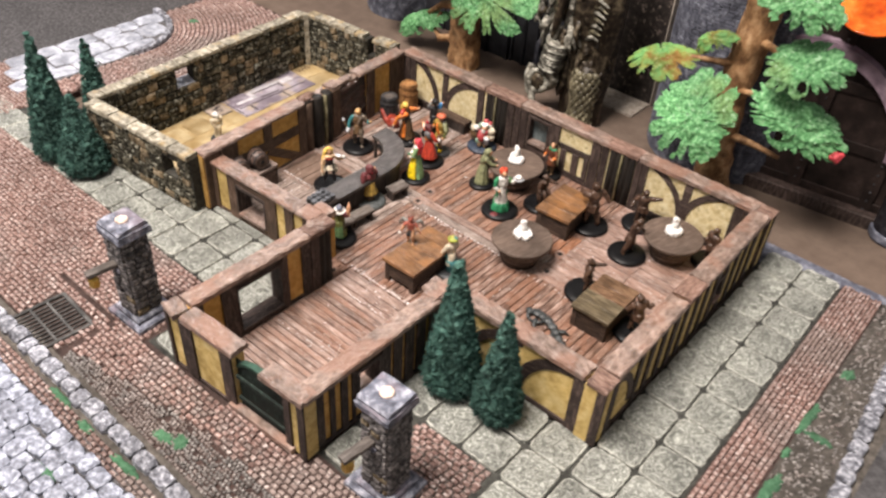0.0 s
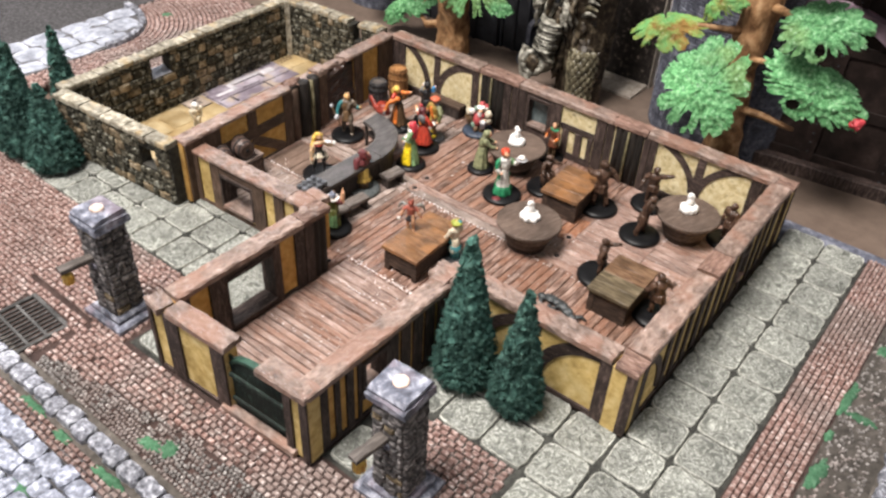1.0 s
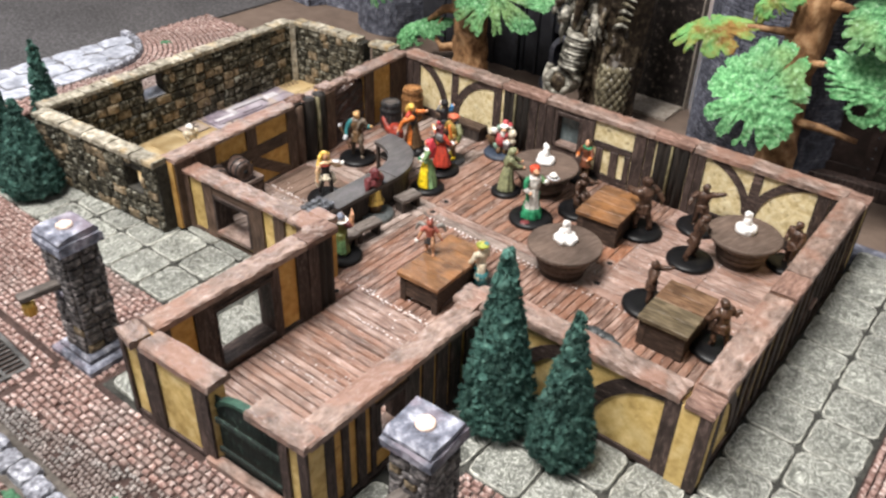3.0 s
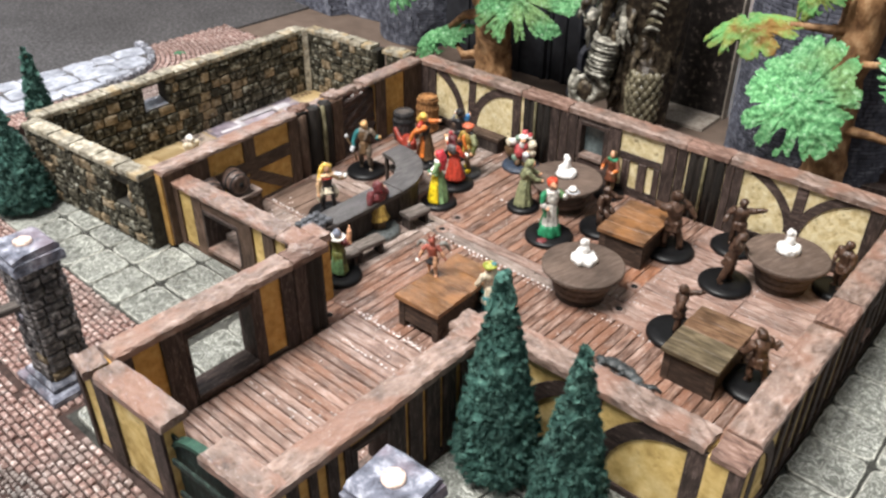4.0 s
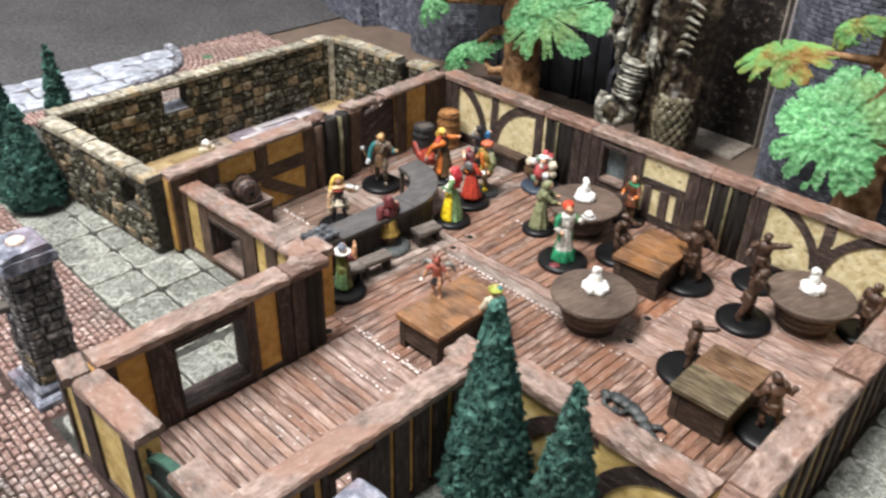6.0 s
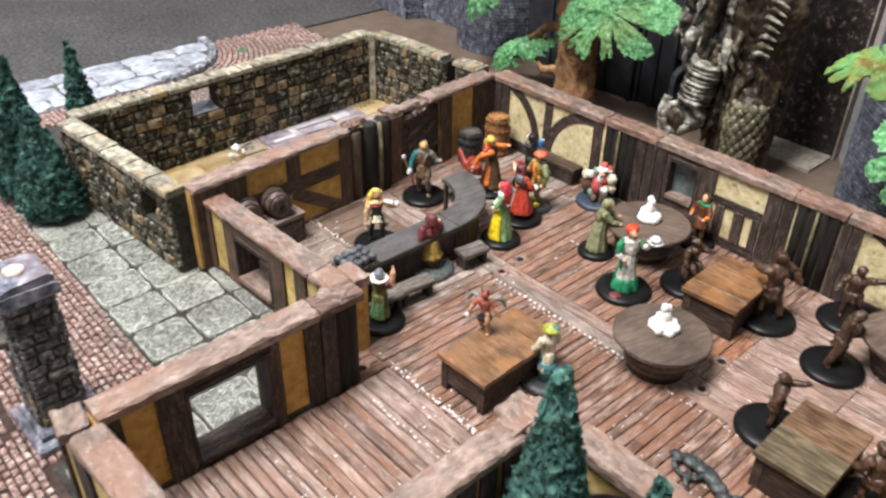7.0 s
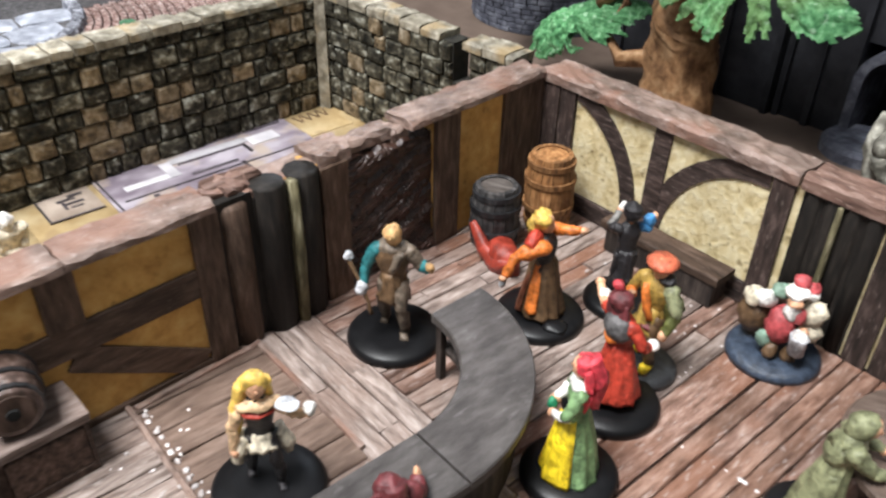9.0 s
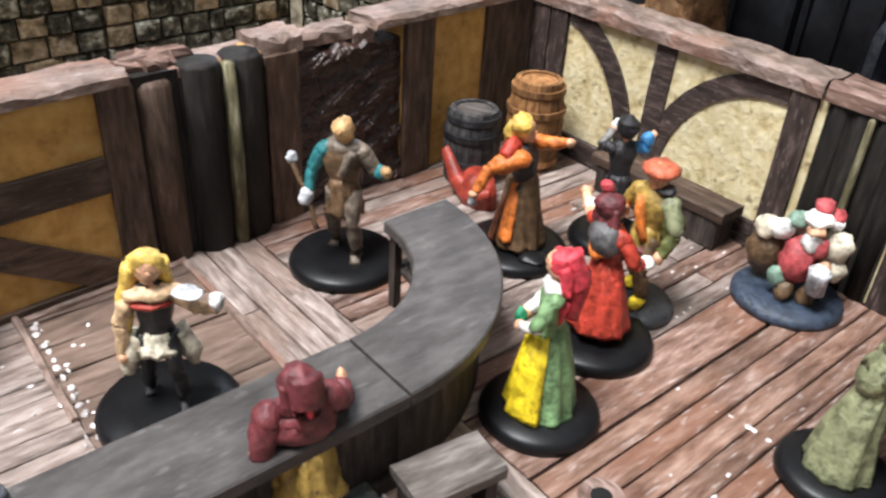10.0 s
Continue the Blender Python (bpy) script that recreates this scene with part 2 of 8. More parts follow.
COBBLE = surface("pale_cobble", [(0.36, (0.095, 0.102, 0.13)), (0.5, (0.215, 0.23, 0.282)), (0.64, (0.44, 0.465, 0.545))], scale=330.0, vary=0.2, stain=0.35, stain_scale=80.0, bump=1.0, depth=0.001, rough=0.5)
MOSS = surface("moss", [(0.3, (0.028, 0.082, 0.042)), (0.5, (0.05, 0.135, 0.072)), (0.7, (0.1, 0.2, 0.125))], scale=500.0, bump=1.0, depth=0.0008, rough=0.95)
SOIL = surface("dark_soil", [(0.3, (0.03, 0.026, 0.022)), (0.7, (0.12, 0.105, 0.092))], scale=240.0, bump=0.8, depth=0.0008, rough=0.9)
IRON = surface("grate_iron", [(0.3, (0.035, 0.035, 0.035)), (0.7, (0.14, 0.135, 0.13))], rough=0.5, metal=0.4)
# near-black that puts the shade of pit, peg holes and gate recess into colour
SHADEBLACK = surface("shade_black", [(0.3, (0.004, 0.004, 0.004)), (0.7, (0.01, 0.01, 0.01))], rough=0.95)
TABLETOP = surface("table_cloth", [(0.3, (0.1, 0.071, 0.055)), (0.7, (0.155, 0.114, 0.09))], scale=60.0, vary=0.0, stain=0.15, stain_scale=8.0, bump=0.1, rough=0.6)
FELT = surface("grey_mat", [(0.35, (0.034, 0.032, 0.033)), (0.5, (0.057, 0.054, 0.056)), (0.66, (0.1, 0.095, 0.097))], scale=330.0, vary=0.0, stain=0.2, stain_scale=14.0, bump=0.6, depth=0.0006, rough=0.95)
PILLARSTONE = surface("pillar_stone", [(0.34, (0.02, 0.019, 0.021)), (0.5, (0.08, 0.073, 0.072)), (0.66, (0.25, 0.228, 0.22))], scale=300.0, vary=0.4, stain=0.25, bump=0.9, depth=0.0007)
BLUESTONE = surface("pillar_top", [(0.34, (0.04, 0.042, 0.056)), (0.5, (0.125, 0.132, 0.168)), (0.66, (0.36, 0.368, 0.42))], scale=200.0, vary=0.15, stain=0.3, bump=0.9, depth=0.0008, tint=((0.22, 0.17, 0.2), 0.5, 60, 0.5))
BRASS = surface("brass_lantern", [(0.3, (0.3, 0.17, 0.03)), (0.7, (0.75, 0.5, 0.14))], rough=0.3, metal=0.8)
PINKCAP = paint("pale_knob", (0.66, 0.5, 0.42))
PINE = surface("pine_flock", [(0.34, (0.014, 0.042, 0.036)), (0.5, (0.036, 0.096, 0.078)), (0.66, (0.1, 0.2, 0.165))], scale=300.0, vary=0.1, stain=0.35, stain_scale=60.0, bump=0.9, depth=0.0008, rough=0.95)
LEAFGREEN = surface("leaf_foam", [(0.34, (0.028, 0.112, 0.04)), (0.5, (0.08, 0.24, 0.092)), (0.66, (0.2, 0.41, 0.205))], scale=420.0, vary=0.12, stain=0.3, stain_scale=28.0, bump=0.9, depth=0.0007, rough=0.7, tint=((0.16, 0.2, 0.06), 0.45, 22, 0.55), fleck=((0.42, 0.6, 0.42), 0.5, 380, 0.6))
LEAFBROWN = surface("turning_leaf", [(0.38, (0.16, 0.09, 0.02)), (0.47, (0.15, 0.19, 0.045)), (0.6, (0.11, 0.27, 0.085))], scale=70.0, vary=0.1, stain=0.3, bump=0.9, depth=0.0007, rough=0.75, fleck=((0.4, 0.42, 0.22), 0.5, 380, 0.6))
BARK = surface("bark", [(0.34, (0.11, 0.052, 0.022)), (0.5, (0.27, 0.145, 0.066)), (0.66, (0.43, 0.27, 0.145))], scale=170.0, stretch=(1, 1, 0.7), vary=0.05, bump=1.0, depth=0.0015, rough=0.6)
CASTLE = surface("castle_stone", [(0.32, (0.035, 0.037, 0.05)), (0.5, (0.085, 0.09, 0.118)), (0.68, (0.2, 0.21, 0.25))], scale=170.0, vary=0.28, stain=0.25, bump=0.8, depth=0.0006, rough=0.75)
BLACKPANEL = surface("black_panel", [(0.3, (0.011, 0.012, 0.015)), (0.7, (0.033, 0.034, 0.04))], scale=110.0, vary=0.05, rough=0.55, spec=0.25)
SPECKLE = surface("speckled_panel", [(0.4, (0.012, 0.01, 0.009)), (0.58, (0.035, 0.028, 0.025)), (0.7, (0.24, 0.19, 0.16))], scale=260.0, vary=0.05, rough=0.55)
GATE = surface("gate_wood", [(0.3, (0.008, 0.005, 0.004)), (0.55, (0.022, 0.014, 0.012)), (0.75, (0.05, 0.034, 0.029))], scale=80.0, vary=0.1, rough=0.7, spec=0.2)
ARCHSTONE = surface("violet_arch", [(0.3, (0.09, 0.06, 0.08)), (0.7, (0.26, 0.19, 0.23))], scale=90.0, rough=0.7)
EDGEPALE = surface("worn_edge", [(0.3, (0.2, 0.17, 0.14)), (0.7, (0.42, 0.37, 0.32))], rough=0.7)
BONE = surface("statue_bone", [(0.36, (0.04, 0.036, 0.028)), (0.5, (0.15, 0.142, 0.118)), (0.64, (0.4, 0.385, 0.33))], scale=180.0, bump=0.9, depth=0.001, vary=0.0, rough=0.55)
SCALE = surface("statue_scale", [(0.36, (0.009, 0.006, 0.004)), (0.5, (0.032, 0.023, 0.015)), (0.66, (0.125, 0.1, 0.066))], scale=180.0, bump=0.9, depth=0.001, vary=0.0, rough=0.45)
PARCHMENT = surface("parchment_floor", [(0.34, (0.25, 0.17, 0.075)), (0.5, (0.34, 0.25, 0.13)), (0.66, (0.42, 0.335, 0.2))], scale=60.0, stain=0.25, rough=0.35, spec=0.5, bump=0.0, vary=0.15, fleck=((0.2, 0.13, 0.07), 0.5, 90, 0.6))
# print with the pale violet glare on the sheet mixed into its colour
PRINTGLARE = surface("print_with_glare", [(0.38, (0.17, 0.14, 0.17)), (0.5, (0.27, 0.235, 0.27)), (0.6, (0.37, 0.335, 0.375))], scale=75.0, stretch=(1, 0.5, 1), detail=3.0, rough=0.35, stain=0.15, bump=0.0, vary=0.0, tint=((0.4, 0.32, 0.24), 0.7, 60, 0.52))
WHITE = surface("white_paint", [(0.3, (0.72, 0.7, 0.68)), (0.7, (0.9, 0.89, 0.87))], scale=500.0, vary=0.0, stain=0.05, bump=0.6, depth=0.0005, rough=0.6)
DOORGREEN = grain("green_door", (0.003, 0.006, 0.005), (0.007, 0.014, 0.011), (0.022, 0.04, 0.031), 2, fleck=((0.14, 0.22, 0.18), 0.5, 520, 0.62))
VERDIGRIS = surface("green_trim", [(0.3, (0.01, 0.035, 0.025)), (0.7, (0.045, 0.12, 0.08))], rough=0.6)
GLASS = surface("dark_glass", [(0.3, (0.04, 0.055, 0.055)), (0.5, (0.09, 0.115, 0.12)), (0.7, (0.18, 0.22, 0.22))], scale=110.0, rough=0.25, bump=0.2, vary=0.0)
BASEBLACK = surface("base_black", [(0.3, (0.004, 0.004, 0.0045)), (0.7, (0.008, 0.008, 0.009))], rough=0.4, bump=0.15, depth=0.0002, vary=0.0, stain=0.2, spec=0.25)
BASEGREY = paint("base_grey", (0.04, 0.042, 0.045), 0.4)
BASEBLUE = paint("base_blue", (0.03, 0.042, 0.065), 0.4)
SKIN = paint("skin", (0.62, 0.34, 0.2))
HAIRYELLOW = paint("yellow_hair", (0.72, 0.47, 0.1))
PINKRED = paint("pink_red_hair", (0.62, 0.05, 0.07))
HAIRRED = paint("red_hair", (0.62, 0.07, 0.03))
SCARLET = paint("scarlet", (0.42, 0.04, 0.05))
MAROON = paint("maroon", (0.14, 0.03, 0.034))
PALEGREEN = paint("pale_green_cloth", (0.17, 0.28, 0.125))
REDCLOTH = paint("red_cloth", (0.42, 0.045, 0.025))
ORANGE = paint("orange_cloth", (0.62, 0.17, 0.03))
YELLOW = paint("yellow_cloth", (0.8, 0.58, 0.02))
GREEN = paint("green_cloth", (0.1, 0.19, 0.085))
EMERALD = paint("emerald_cloth", (0.02, 0.2, 0.09))
SAGE = paint("sage_cloth", (0.21, 0.22, 0.12))
TEAL = paint("teal_cloth", (0.03, 0.16, 0.17))
BLUE = paint("blue_cloth", (0.06, 0.24, 0.5))
BROWNCLOTH = paint("brown_cloth", (0.12, 0.07, 0.035))
GOLDCLOTH = paint("gold_cloth", (0.34, 0.22, 0.05))
DARKCLOTH = paint("dark_cloth", (0.022, 0.02, 0.022))
ROSE = paint("rose_cloth", (0.42, 0.07, 0.075))
MINT = paint("mint_cloth", (0.2, 0.3, 0.23))
TAUPE = paint("taupe_cloth", (0.15, 0.115, 0.085))
GREYCLOTH = paint("grey_cloth", (0.2, 0.19, 0.175))
CREAMCLOTH = paint("cream_cloth", (0.62, 0.55, 0.42))
WHITECLOTH = paint("white_cloth", (0.74, 0.71, 0.67))
SILVER = paint("silver_paint", (0.48, 0.48, 0.5), 0.3)
BARE = paint("bare_brown", (0.068, 0.036, 0.023), 0.35, 0.45, 0.5)
MOLD = paint("grey_resin", (0.05, 0.056, 0.058), 0.35)


SKINGOLD = paint("golden_skin", (0.5, 0.3, 0.13))
SKINPALE = paint("pale_skin", (0.7, 0.47, 0.27))
OLIVECLOTH = paint("olive_cloth", (0.1, 0.11, 0.03))
BLUEGREY = paint("blue_grey_hair", (0.16, 0.18, 0.24))
CHARCOAL = paint("charcoal_hair", (0.085, 0.08, 0.08))
CORAL = paint("coral_beret", (0.5, 0.12, 0.06))
RUSTCLOTH = paint("rust_cloth", (0.15, 0.05, 0.025))
DEEPRED = paint("deep_red_cloth", (0.27, 0.035, 0.02))
IMPRED = paint("imp_red", (0.36, 0.1, 0.07))
LIME = paint("lime_cap", (0.38, 0.42, 0.06))
APRON = paint("apron_grey", (0.5, 0.48, 0.44))
BASEMOUND = paint("base_mound", (0.09, 0.1, 0.1), 0.35)


# ---- geometry helpers (millimetres in, metres out)
class Geo:
    """Collects points and faces, with a material slot for each face."""

    def __init__(self):
        self.v, self.f, self.k, self.slot = [], [], [], 0

    def add(self, verts, faces):
        o = len(self.v)
        self.v += verts
        self.f += [tuple(i + o for i in q) for q in faces]
        self.k += [self.slot] * len(faces)

    def box(self, x0, x1, y0, y1, z0, z1, c=0.0, top=0.0):
        """A box with chamfered upper edges (c); top shrinks its upper face further."""
        if c <= 0:
            vs = [(x, y, z) for x in (x0, x1) for y in (y0, y1) for z in (z0, z1)]
            self.add(vs, [(0, 1, 3, 2), (4, 6, 7, 5), (0, 4, 5, 1), (2, 3, 7, 6), (0, 2, 6, 4), (1, 5, 7, 3)])
            return
        vs = []
        for z, i in ((z0, 0.0), (z1 - c, top * 0.5), (z1, c + top)):
            vs += [(x0 + i, y0 + i, z), (x1 - i, y0 + i, z), (x1 - i, y1 - i, z), (x0 + i, y1 - i, z)]
        fs = [(3, 2, 1, 0), (8, 9, 10, 11)]
        for b in (0, 4):
            fs += [(b + i, b + (i + 1) % 4, b + 4 + (i + 1) % 4, b + 4 + i) for i in range(4)]
        self.add(vs, fs)

    def rough_box(self, x0, x1, y0, y1, z0, z1, nx, ny, jig, c=0.4):
        """A plank or beam: chamfered, its sides and top a little uneven."""
        vs, fs = [], []
        xs = [x0 + (x1 - x0) * i / nx for i in range(nx + 1)]
        prof = [(y0, z0), (y0, z1 - c), (y0 + c, z1)] + [(y0 + (y1 - y0) * j / ny, z1) for j in range(1, ny)] + [(y1 - c, z1), (y1, z1 - c), (y1, z0)]
        m = len(prof)
        for i, x in enumerate(xs):
            for j, (y, z) in enumerate(prof):
                lift = 0 if j in (0, m - 1) else rnd.uniform(-jig, jig)
                side = rnd.uniform(-jig, jig) * (0.6 if 0 < j < m - 1 else 0.3)
                vs.append((x + (rnd.uniform(-jig, jig) if i in (0, nx) else 0), y + side, z + lift))
        for i in range(nx):
            for j in range(m - 1):
                a = i * m + j
                fs.append((a, a + 1, a + m + 1, a + m))
        fs.append(tuple(range(m)))
        fs.append(tuple(nx * m + j for j in reversed(range(m))))
        self.add(vs, [tuple(reversed(q)) for q in fs])

    def lathe(self, prof, n=16, cx=0.0, cy=0.0, sx=1.0, sy=1.0, wob=0.0, lean=(0, 0), folds=0, deep=0.0):
        """Rings of (radius, height) round an upright axis, closed at both ends."""
        vs, fs = [], []
        z0 = prof[0][1]
        for r, z in prof:
            for i in range(n):
                a = 2 * math.pi * i / n
                q = r * (1 + (rnd.uniform(-wob, wob) if wob else 0) + deep * math.cos(folds * a))
                vs.append((cx + q * sx * math.cos(a) + lean[0] * (z - z0), cy + q * sy * math.sin(a) + lean[1] * (z - z0), z))
        for j in range(len(prof) - 1):
            for i in range(n):
                a, b = j * n + i, j * n + (i + 1) % n
                fs.append((a, b, b + n, a + n))
        fs.append(tuple(reversed(range(n))))
        fs.append(tuple((len(prof) - 1) * n + i for i in range(n)))
        self.add(vs, fs)

    def crumple(self, start, amount, scale):
        """Shifts the points added since start by a smooth noise, as a sculpted surface has."""
        for i in range(start, len(self.v)):
            p = Vector(self.v[i])
            self.v[i] = tuple(p + noise.noise_vector(p * scale) * amount)

    def ball(self, cx, cy, cz, rx, ry=None, rz=None, n=10, m=7, wob=0.0):
        ry = rx if ry is None else ry
        rz = rx if rz is None else rz
        vs, fs = [(cx, cy, cz - rz)], []
        for j in range(1, m):
            p = math.pi * j / m
            for i in range(n):
                a = 2 * math.pi * i / n
                w = 1 + (rnd.uniform(-wob, wob) if wob else 0)
                vs.append((cx + rx * w * math.sin(p) * math.cos(a), cy + ry * w * math.sin(p) * math.sin(a), cz - rz * w * math.cos(p)))
        vs.append((cx, cy, cz + rz))
        t = len(vs) - 1
        for i in range(n):
            fs.append((0, 1 + (i + 1) % n, 1 + i))
            fs.append((t, t - n + i, t - n + (i + 1) % n))
        for j in range(m - 2):
            for i in range(n):
                a, b = 1 + j * n + i, 1 + j * n + (i + 1) % n
                fs.append((a, b, b + n, a + n))
        self.add(vs, fs)

    def tube(self, pts, rs, n=8, wob=0.0, flat=1.0):
        """A limb along points, with a radius at each."""
        P = [Vector(p) for p in pts]
        vs, fs = [], []
        for k, p in enumerate(P):
            d = (P[min(k + 1, len(P) - 1)] - P[max(k - 1, 0)]).normalized()
            s = d.cross(Vector((0, 0, 1)))
            s = s.normalized() if s.length > 1e-4 else Vector((1, 0, 0))
            u = s.cross(d).normalized()
            for i in range(n):
                a = 2 * math.pi * i / n
                r = rs[k] * (1 + (rnd.uniform(-wob, wob) if wob else 0))
                vs.append(tuple(p + s * (r * math.cos(a)) + u * (r * flat * math.sin(a))))
        for k in range(len(P) - 1):
            for i in range(n):
                a, b = k * n + i, k * n + (i + 1) % n
                fs.append((a, b, b + n, a + n))
        fs.append(tuple(reversed(range(n))))
        fs.append(tuple((len(P) - 1) * n + i for i in range(n)))
        self.add(vs, fs)

    def sweep(self, path, w, h0, h1):
        """A flat curved timber in the x-z plane standing from y=h0 to y=h1: path of (x, z), width w."""
        vs, fs = [], []
        for k, (x, z) in enumerate(path):
            x1, z1 = path[min(k + 1, len(path) - 1)]
            x0, z0 = path[max(k - 1, 0)]
            d = Vector((x1 - x0, z1 - z0)).normalized()
            nx, nz = -d.y * w / 2, d.x * w / 2
            vs += [(x + nx, h0, z + nz), (x + nx, h1, z + nz), (x - nx, h1, z - nz), (x - nx, h0, z - nz)]
        for k in range(len(path) - 1):
            for i in range(4):
                a, b = 4 * k + i, 4 * k + (i + 1) % 4
                fs.append((a, b, b + 4, a + 4))
        e = 4 * (len(path) - 1)
        fs += [(3, 2, 1, 0), (e, e + 1, e + 2, e + 3)]
        self.add(vs, fs)

    def mesh(self, name, mats, smooth=False):
        me = bpy.data.meshes.new(name)
        me.from_pydata([(x * MM, y * MM, z * MM) for x, y, z in self.v], [], self.f)
        for m in mats if isinstance(mats, (list, tuple)) else [mats]:
            me.materials.append(m)
        me.polygons.foreach_set("material_index", self.k)
        if smooth:
            me.polygons.foreach_set("use_smooth", [True] * len(self.f))
        b = bmesh.new()
        b.from_mesh(me)
        if len(b.faces) < 60000:
            bmesh.ops.recalc_face_normals(b, faces=b.faces)
        b.to_mesh(me)
        b.free()
        me.update()
        return me


def place(x, y, z=0.0, turn=0.0, tilt=0.0, roll=0.0):
    return pose(x * MM, y * MM, z * MM, tilt, roll, turn)


def part(name, geo, mats, parent, label="", smooth=False, at=None):
    """One mesh under a thing or a part."""
    ob = new(name, geo if isinstance(geo, bpy.types.Mesh) else geo.mesh(name, mats, smooth))
    ob.parent = parent
    if at is not None:
        ob.matrix_basis = at
    if label:
        tagged(ob, label)
    return ob


def thing(name, label, category, at, group="", kind=""):
    ob = new(name)
    ob.empty_display_size = 0.01
    ob.matrix_basis = at
    return tagged(ob, label, category, group, kind)


def solid(name, geo, mats, label, category, at=None, group="", kind="", smooth=False):
    """A thing that is one mesh."""
    ob = new(name, geo.mesh(name, mats, smooth))
    if at is not None:
        ob.matrix_basis = at
    return tagged(ob, label, category, group, kind)


def arc(cx, cz, rx, rz, a0, a1, n=9):
    return [(cx + rx * math.cos(math.radians(a0 + (a1 - a0) * i / n)), cz + rz * math.sin(math.radians(a0 + (a1 - a0) * i / n))) for i in range(n + 1)]


# ---- the setting: table, mat, ground tiles
g = Geo()
g.box(-1500, 1400, -1200, 1500, -40, -9)
solid("table_top", g, TABLETOP, "brown cloth-covered table top", "table", kind="structure")
g = Geo()
g.box(-1500, -505, -1200, 700, -9, -7.2)
g.box(-505, -330, -1200, -420, -9, -7.2)
solid("mat", g, FELT, "dark grey felt mat on the table", "mat", kind="structure")


# ---- timber-framed walls: local x along the wall, local y from the side seen (0) to the other side
def timber_wall(name, label, at, length, thick, high, feats, openings, plaster, caps, back=(), wood=None, lip=3.8):
    """A wall with a plaster core pierced by openings (u0, u1, z0, z1), dark timbers proud of it, and caps along the top."""
    g = Geo()
    cuts = sorted({0.0, float(length), *[o[0] for o in openings], *[o[1] for o in openings]})
    for a, b in zip(cuts, cuts[1:]):
        holes = sorted((o[2], o[3]) for o in openings if o[0] <= a and o[1] >= b)
        z = 0.0
        for z0, z1 in holes:
            if z0 - z > 0.1:
                g.box(a, b, 1.2, thick - 1.2, z, z0)
            z = z1
        if high - lip + 0.3 - z > 0.1:
            g.box(a, b, 1.2, thick - 1.2, z, high - lip + 0.3)
    root = solid(name, g, plaster, label, "wall", at, kind="structure")
    tuck = 0.0
    upright, flat = wood or (TIMBER, BEAM)
    for feat, y0, y1 in [(f, 0.0, 1.6) for f in feats] + [(f, thick - 1.6, thick) for f in back]:
        g = Geo()
        if feat[0] == "post":
            _, u0, u1 = feat[:3]
            z0, z1 = feat[3:5] if len(feat) > 3 else (0.0, high - lip + 0.2)
            j = rnd.uniform(0.2, 0.6)
            g.box(u0 + j * 0.3, u1 - j * 0.3, y0 - 0.25 + j * 0.4, y1, z0, z1, 0.35)
            part("post", g, upright, root)
        elif feat[0] == "rail":
            _, u0, u1, z0, z1 = feat
            g.box(u0, u1, y0 + 0.25, y1, z0, z1, 0.3)
            part("rail", g, flat, root)
        elif feat[0] == "brace":
            _, path, w = feat
            tuck += 0.17
            g.sweep(path, w, y0 + 0.2 + tuck % 0.7, y1 + tuck % 0.3)
            part("brace", g, flat, root)
        elif feat[0] == "logs":
            _, u0, u1, count = feat[:4]
            w = (u1 - u0) / count
            g.box(u0 + 0.1, u1 - 0.1, y0 + 0.6, y1, 0, high - 3.7)
            part("log_backing", g, BLACKWOOD, root)
            for i in range(count):
                h = Geo()
                r = w * 0.5
                hh = high - 3.6 + (2.4 if wood else 0)
                h.lathe([(r * 0.96, 0), (r, hh * 0.5), (r * 0.98, hh - 1.0), (r * 0.88, hh - 0.2)], 10, u0 + w * (i + 0.5), y1 + 0.4, 1.0, 0.95, 0.03)
                part("log", h, BLACKWOOD, root, smooth=True)
                if i == feat[4]:
                    h = Geo()
                    e = u0 + w * (i + 1)
                    k = 1.9 if wood else 1.0
                    h.lathe([(0.75 * k, 0), (0.9 * k, hh * 0.5), (0.7 * k, hh - 1.0), (0.4 * k, hh - 0.6)], 8, e + (0.6 if wood else -0.25), y1 - 2.4, 1.0, 1.3, 0.04)
                    part("pale_edge", h, OLIVE, root, "pale olive worn edge", smooth=True)
    for k, (u0, u1, mat) in enumerate(caps):
        g = Geo()
        g.rough_box(u0 + 0.3, u1 - 0.3, -0.7, thick + 0.7, high - lip, high, max(4, int((u1 - u0) / 3.2)), 5, 0.42, 0.8)
        part("cap", g, mat, root, "rust-brown end piece" if mat is RUST else "")
    return root


def window(root, u0, u1, z0, z1, thick, glass=True, jamb=2.6, sill=None):
    """A window in a timber wall: frame through the wall, sill, and a pane."""
    for a, b in ((u0, u0 + jamb), (u1 - jamb, u1)):
        g = Geo()
        g.box(a, b, -0.3, thick + 0.3, z0, z1)
        part("window_jamb", g, TIMBER, root)
    for name, a, b, e in (("window_sill", z0, z0 + 2.2, 1.0), ("window_head", z1 - 2.4, z1, 0.4)):
        g = Geo()
        g.box(u0 + jamb, u1 - jamb, -e, thick + 0.4, a, b, 0.3)
        part(name, g, (sill or CAP) if e == 1.0 else BEAM, root)
    if glass:
        g = Geo()
        g.box(u0 + jamb, u1 - jamb, thick * 0.55, thick * 0.55 + 0.7, z0 + 2.2, z1 - 2.4)
        part("pane", g, GLASS, root, "murky grey-green window pane")


H = 44
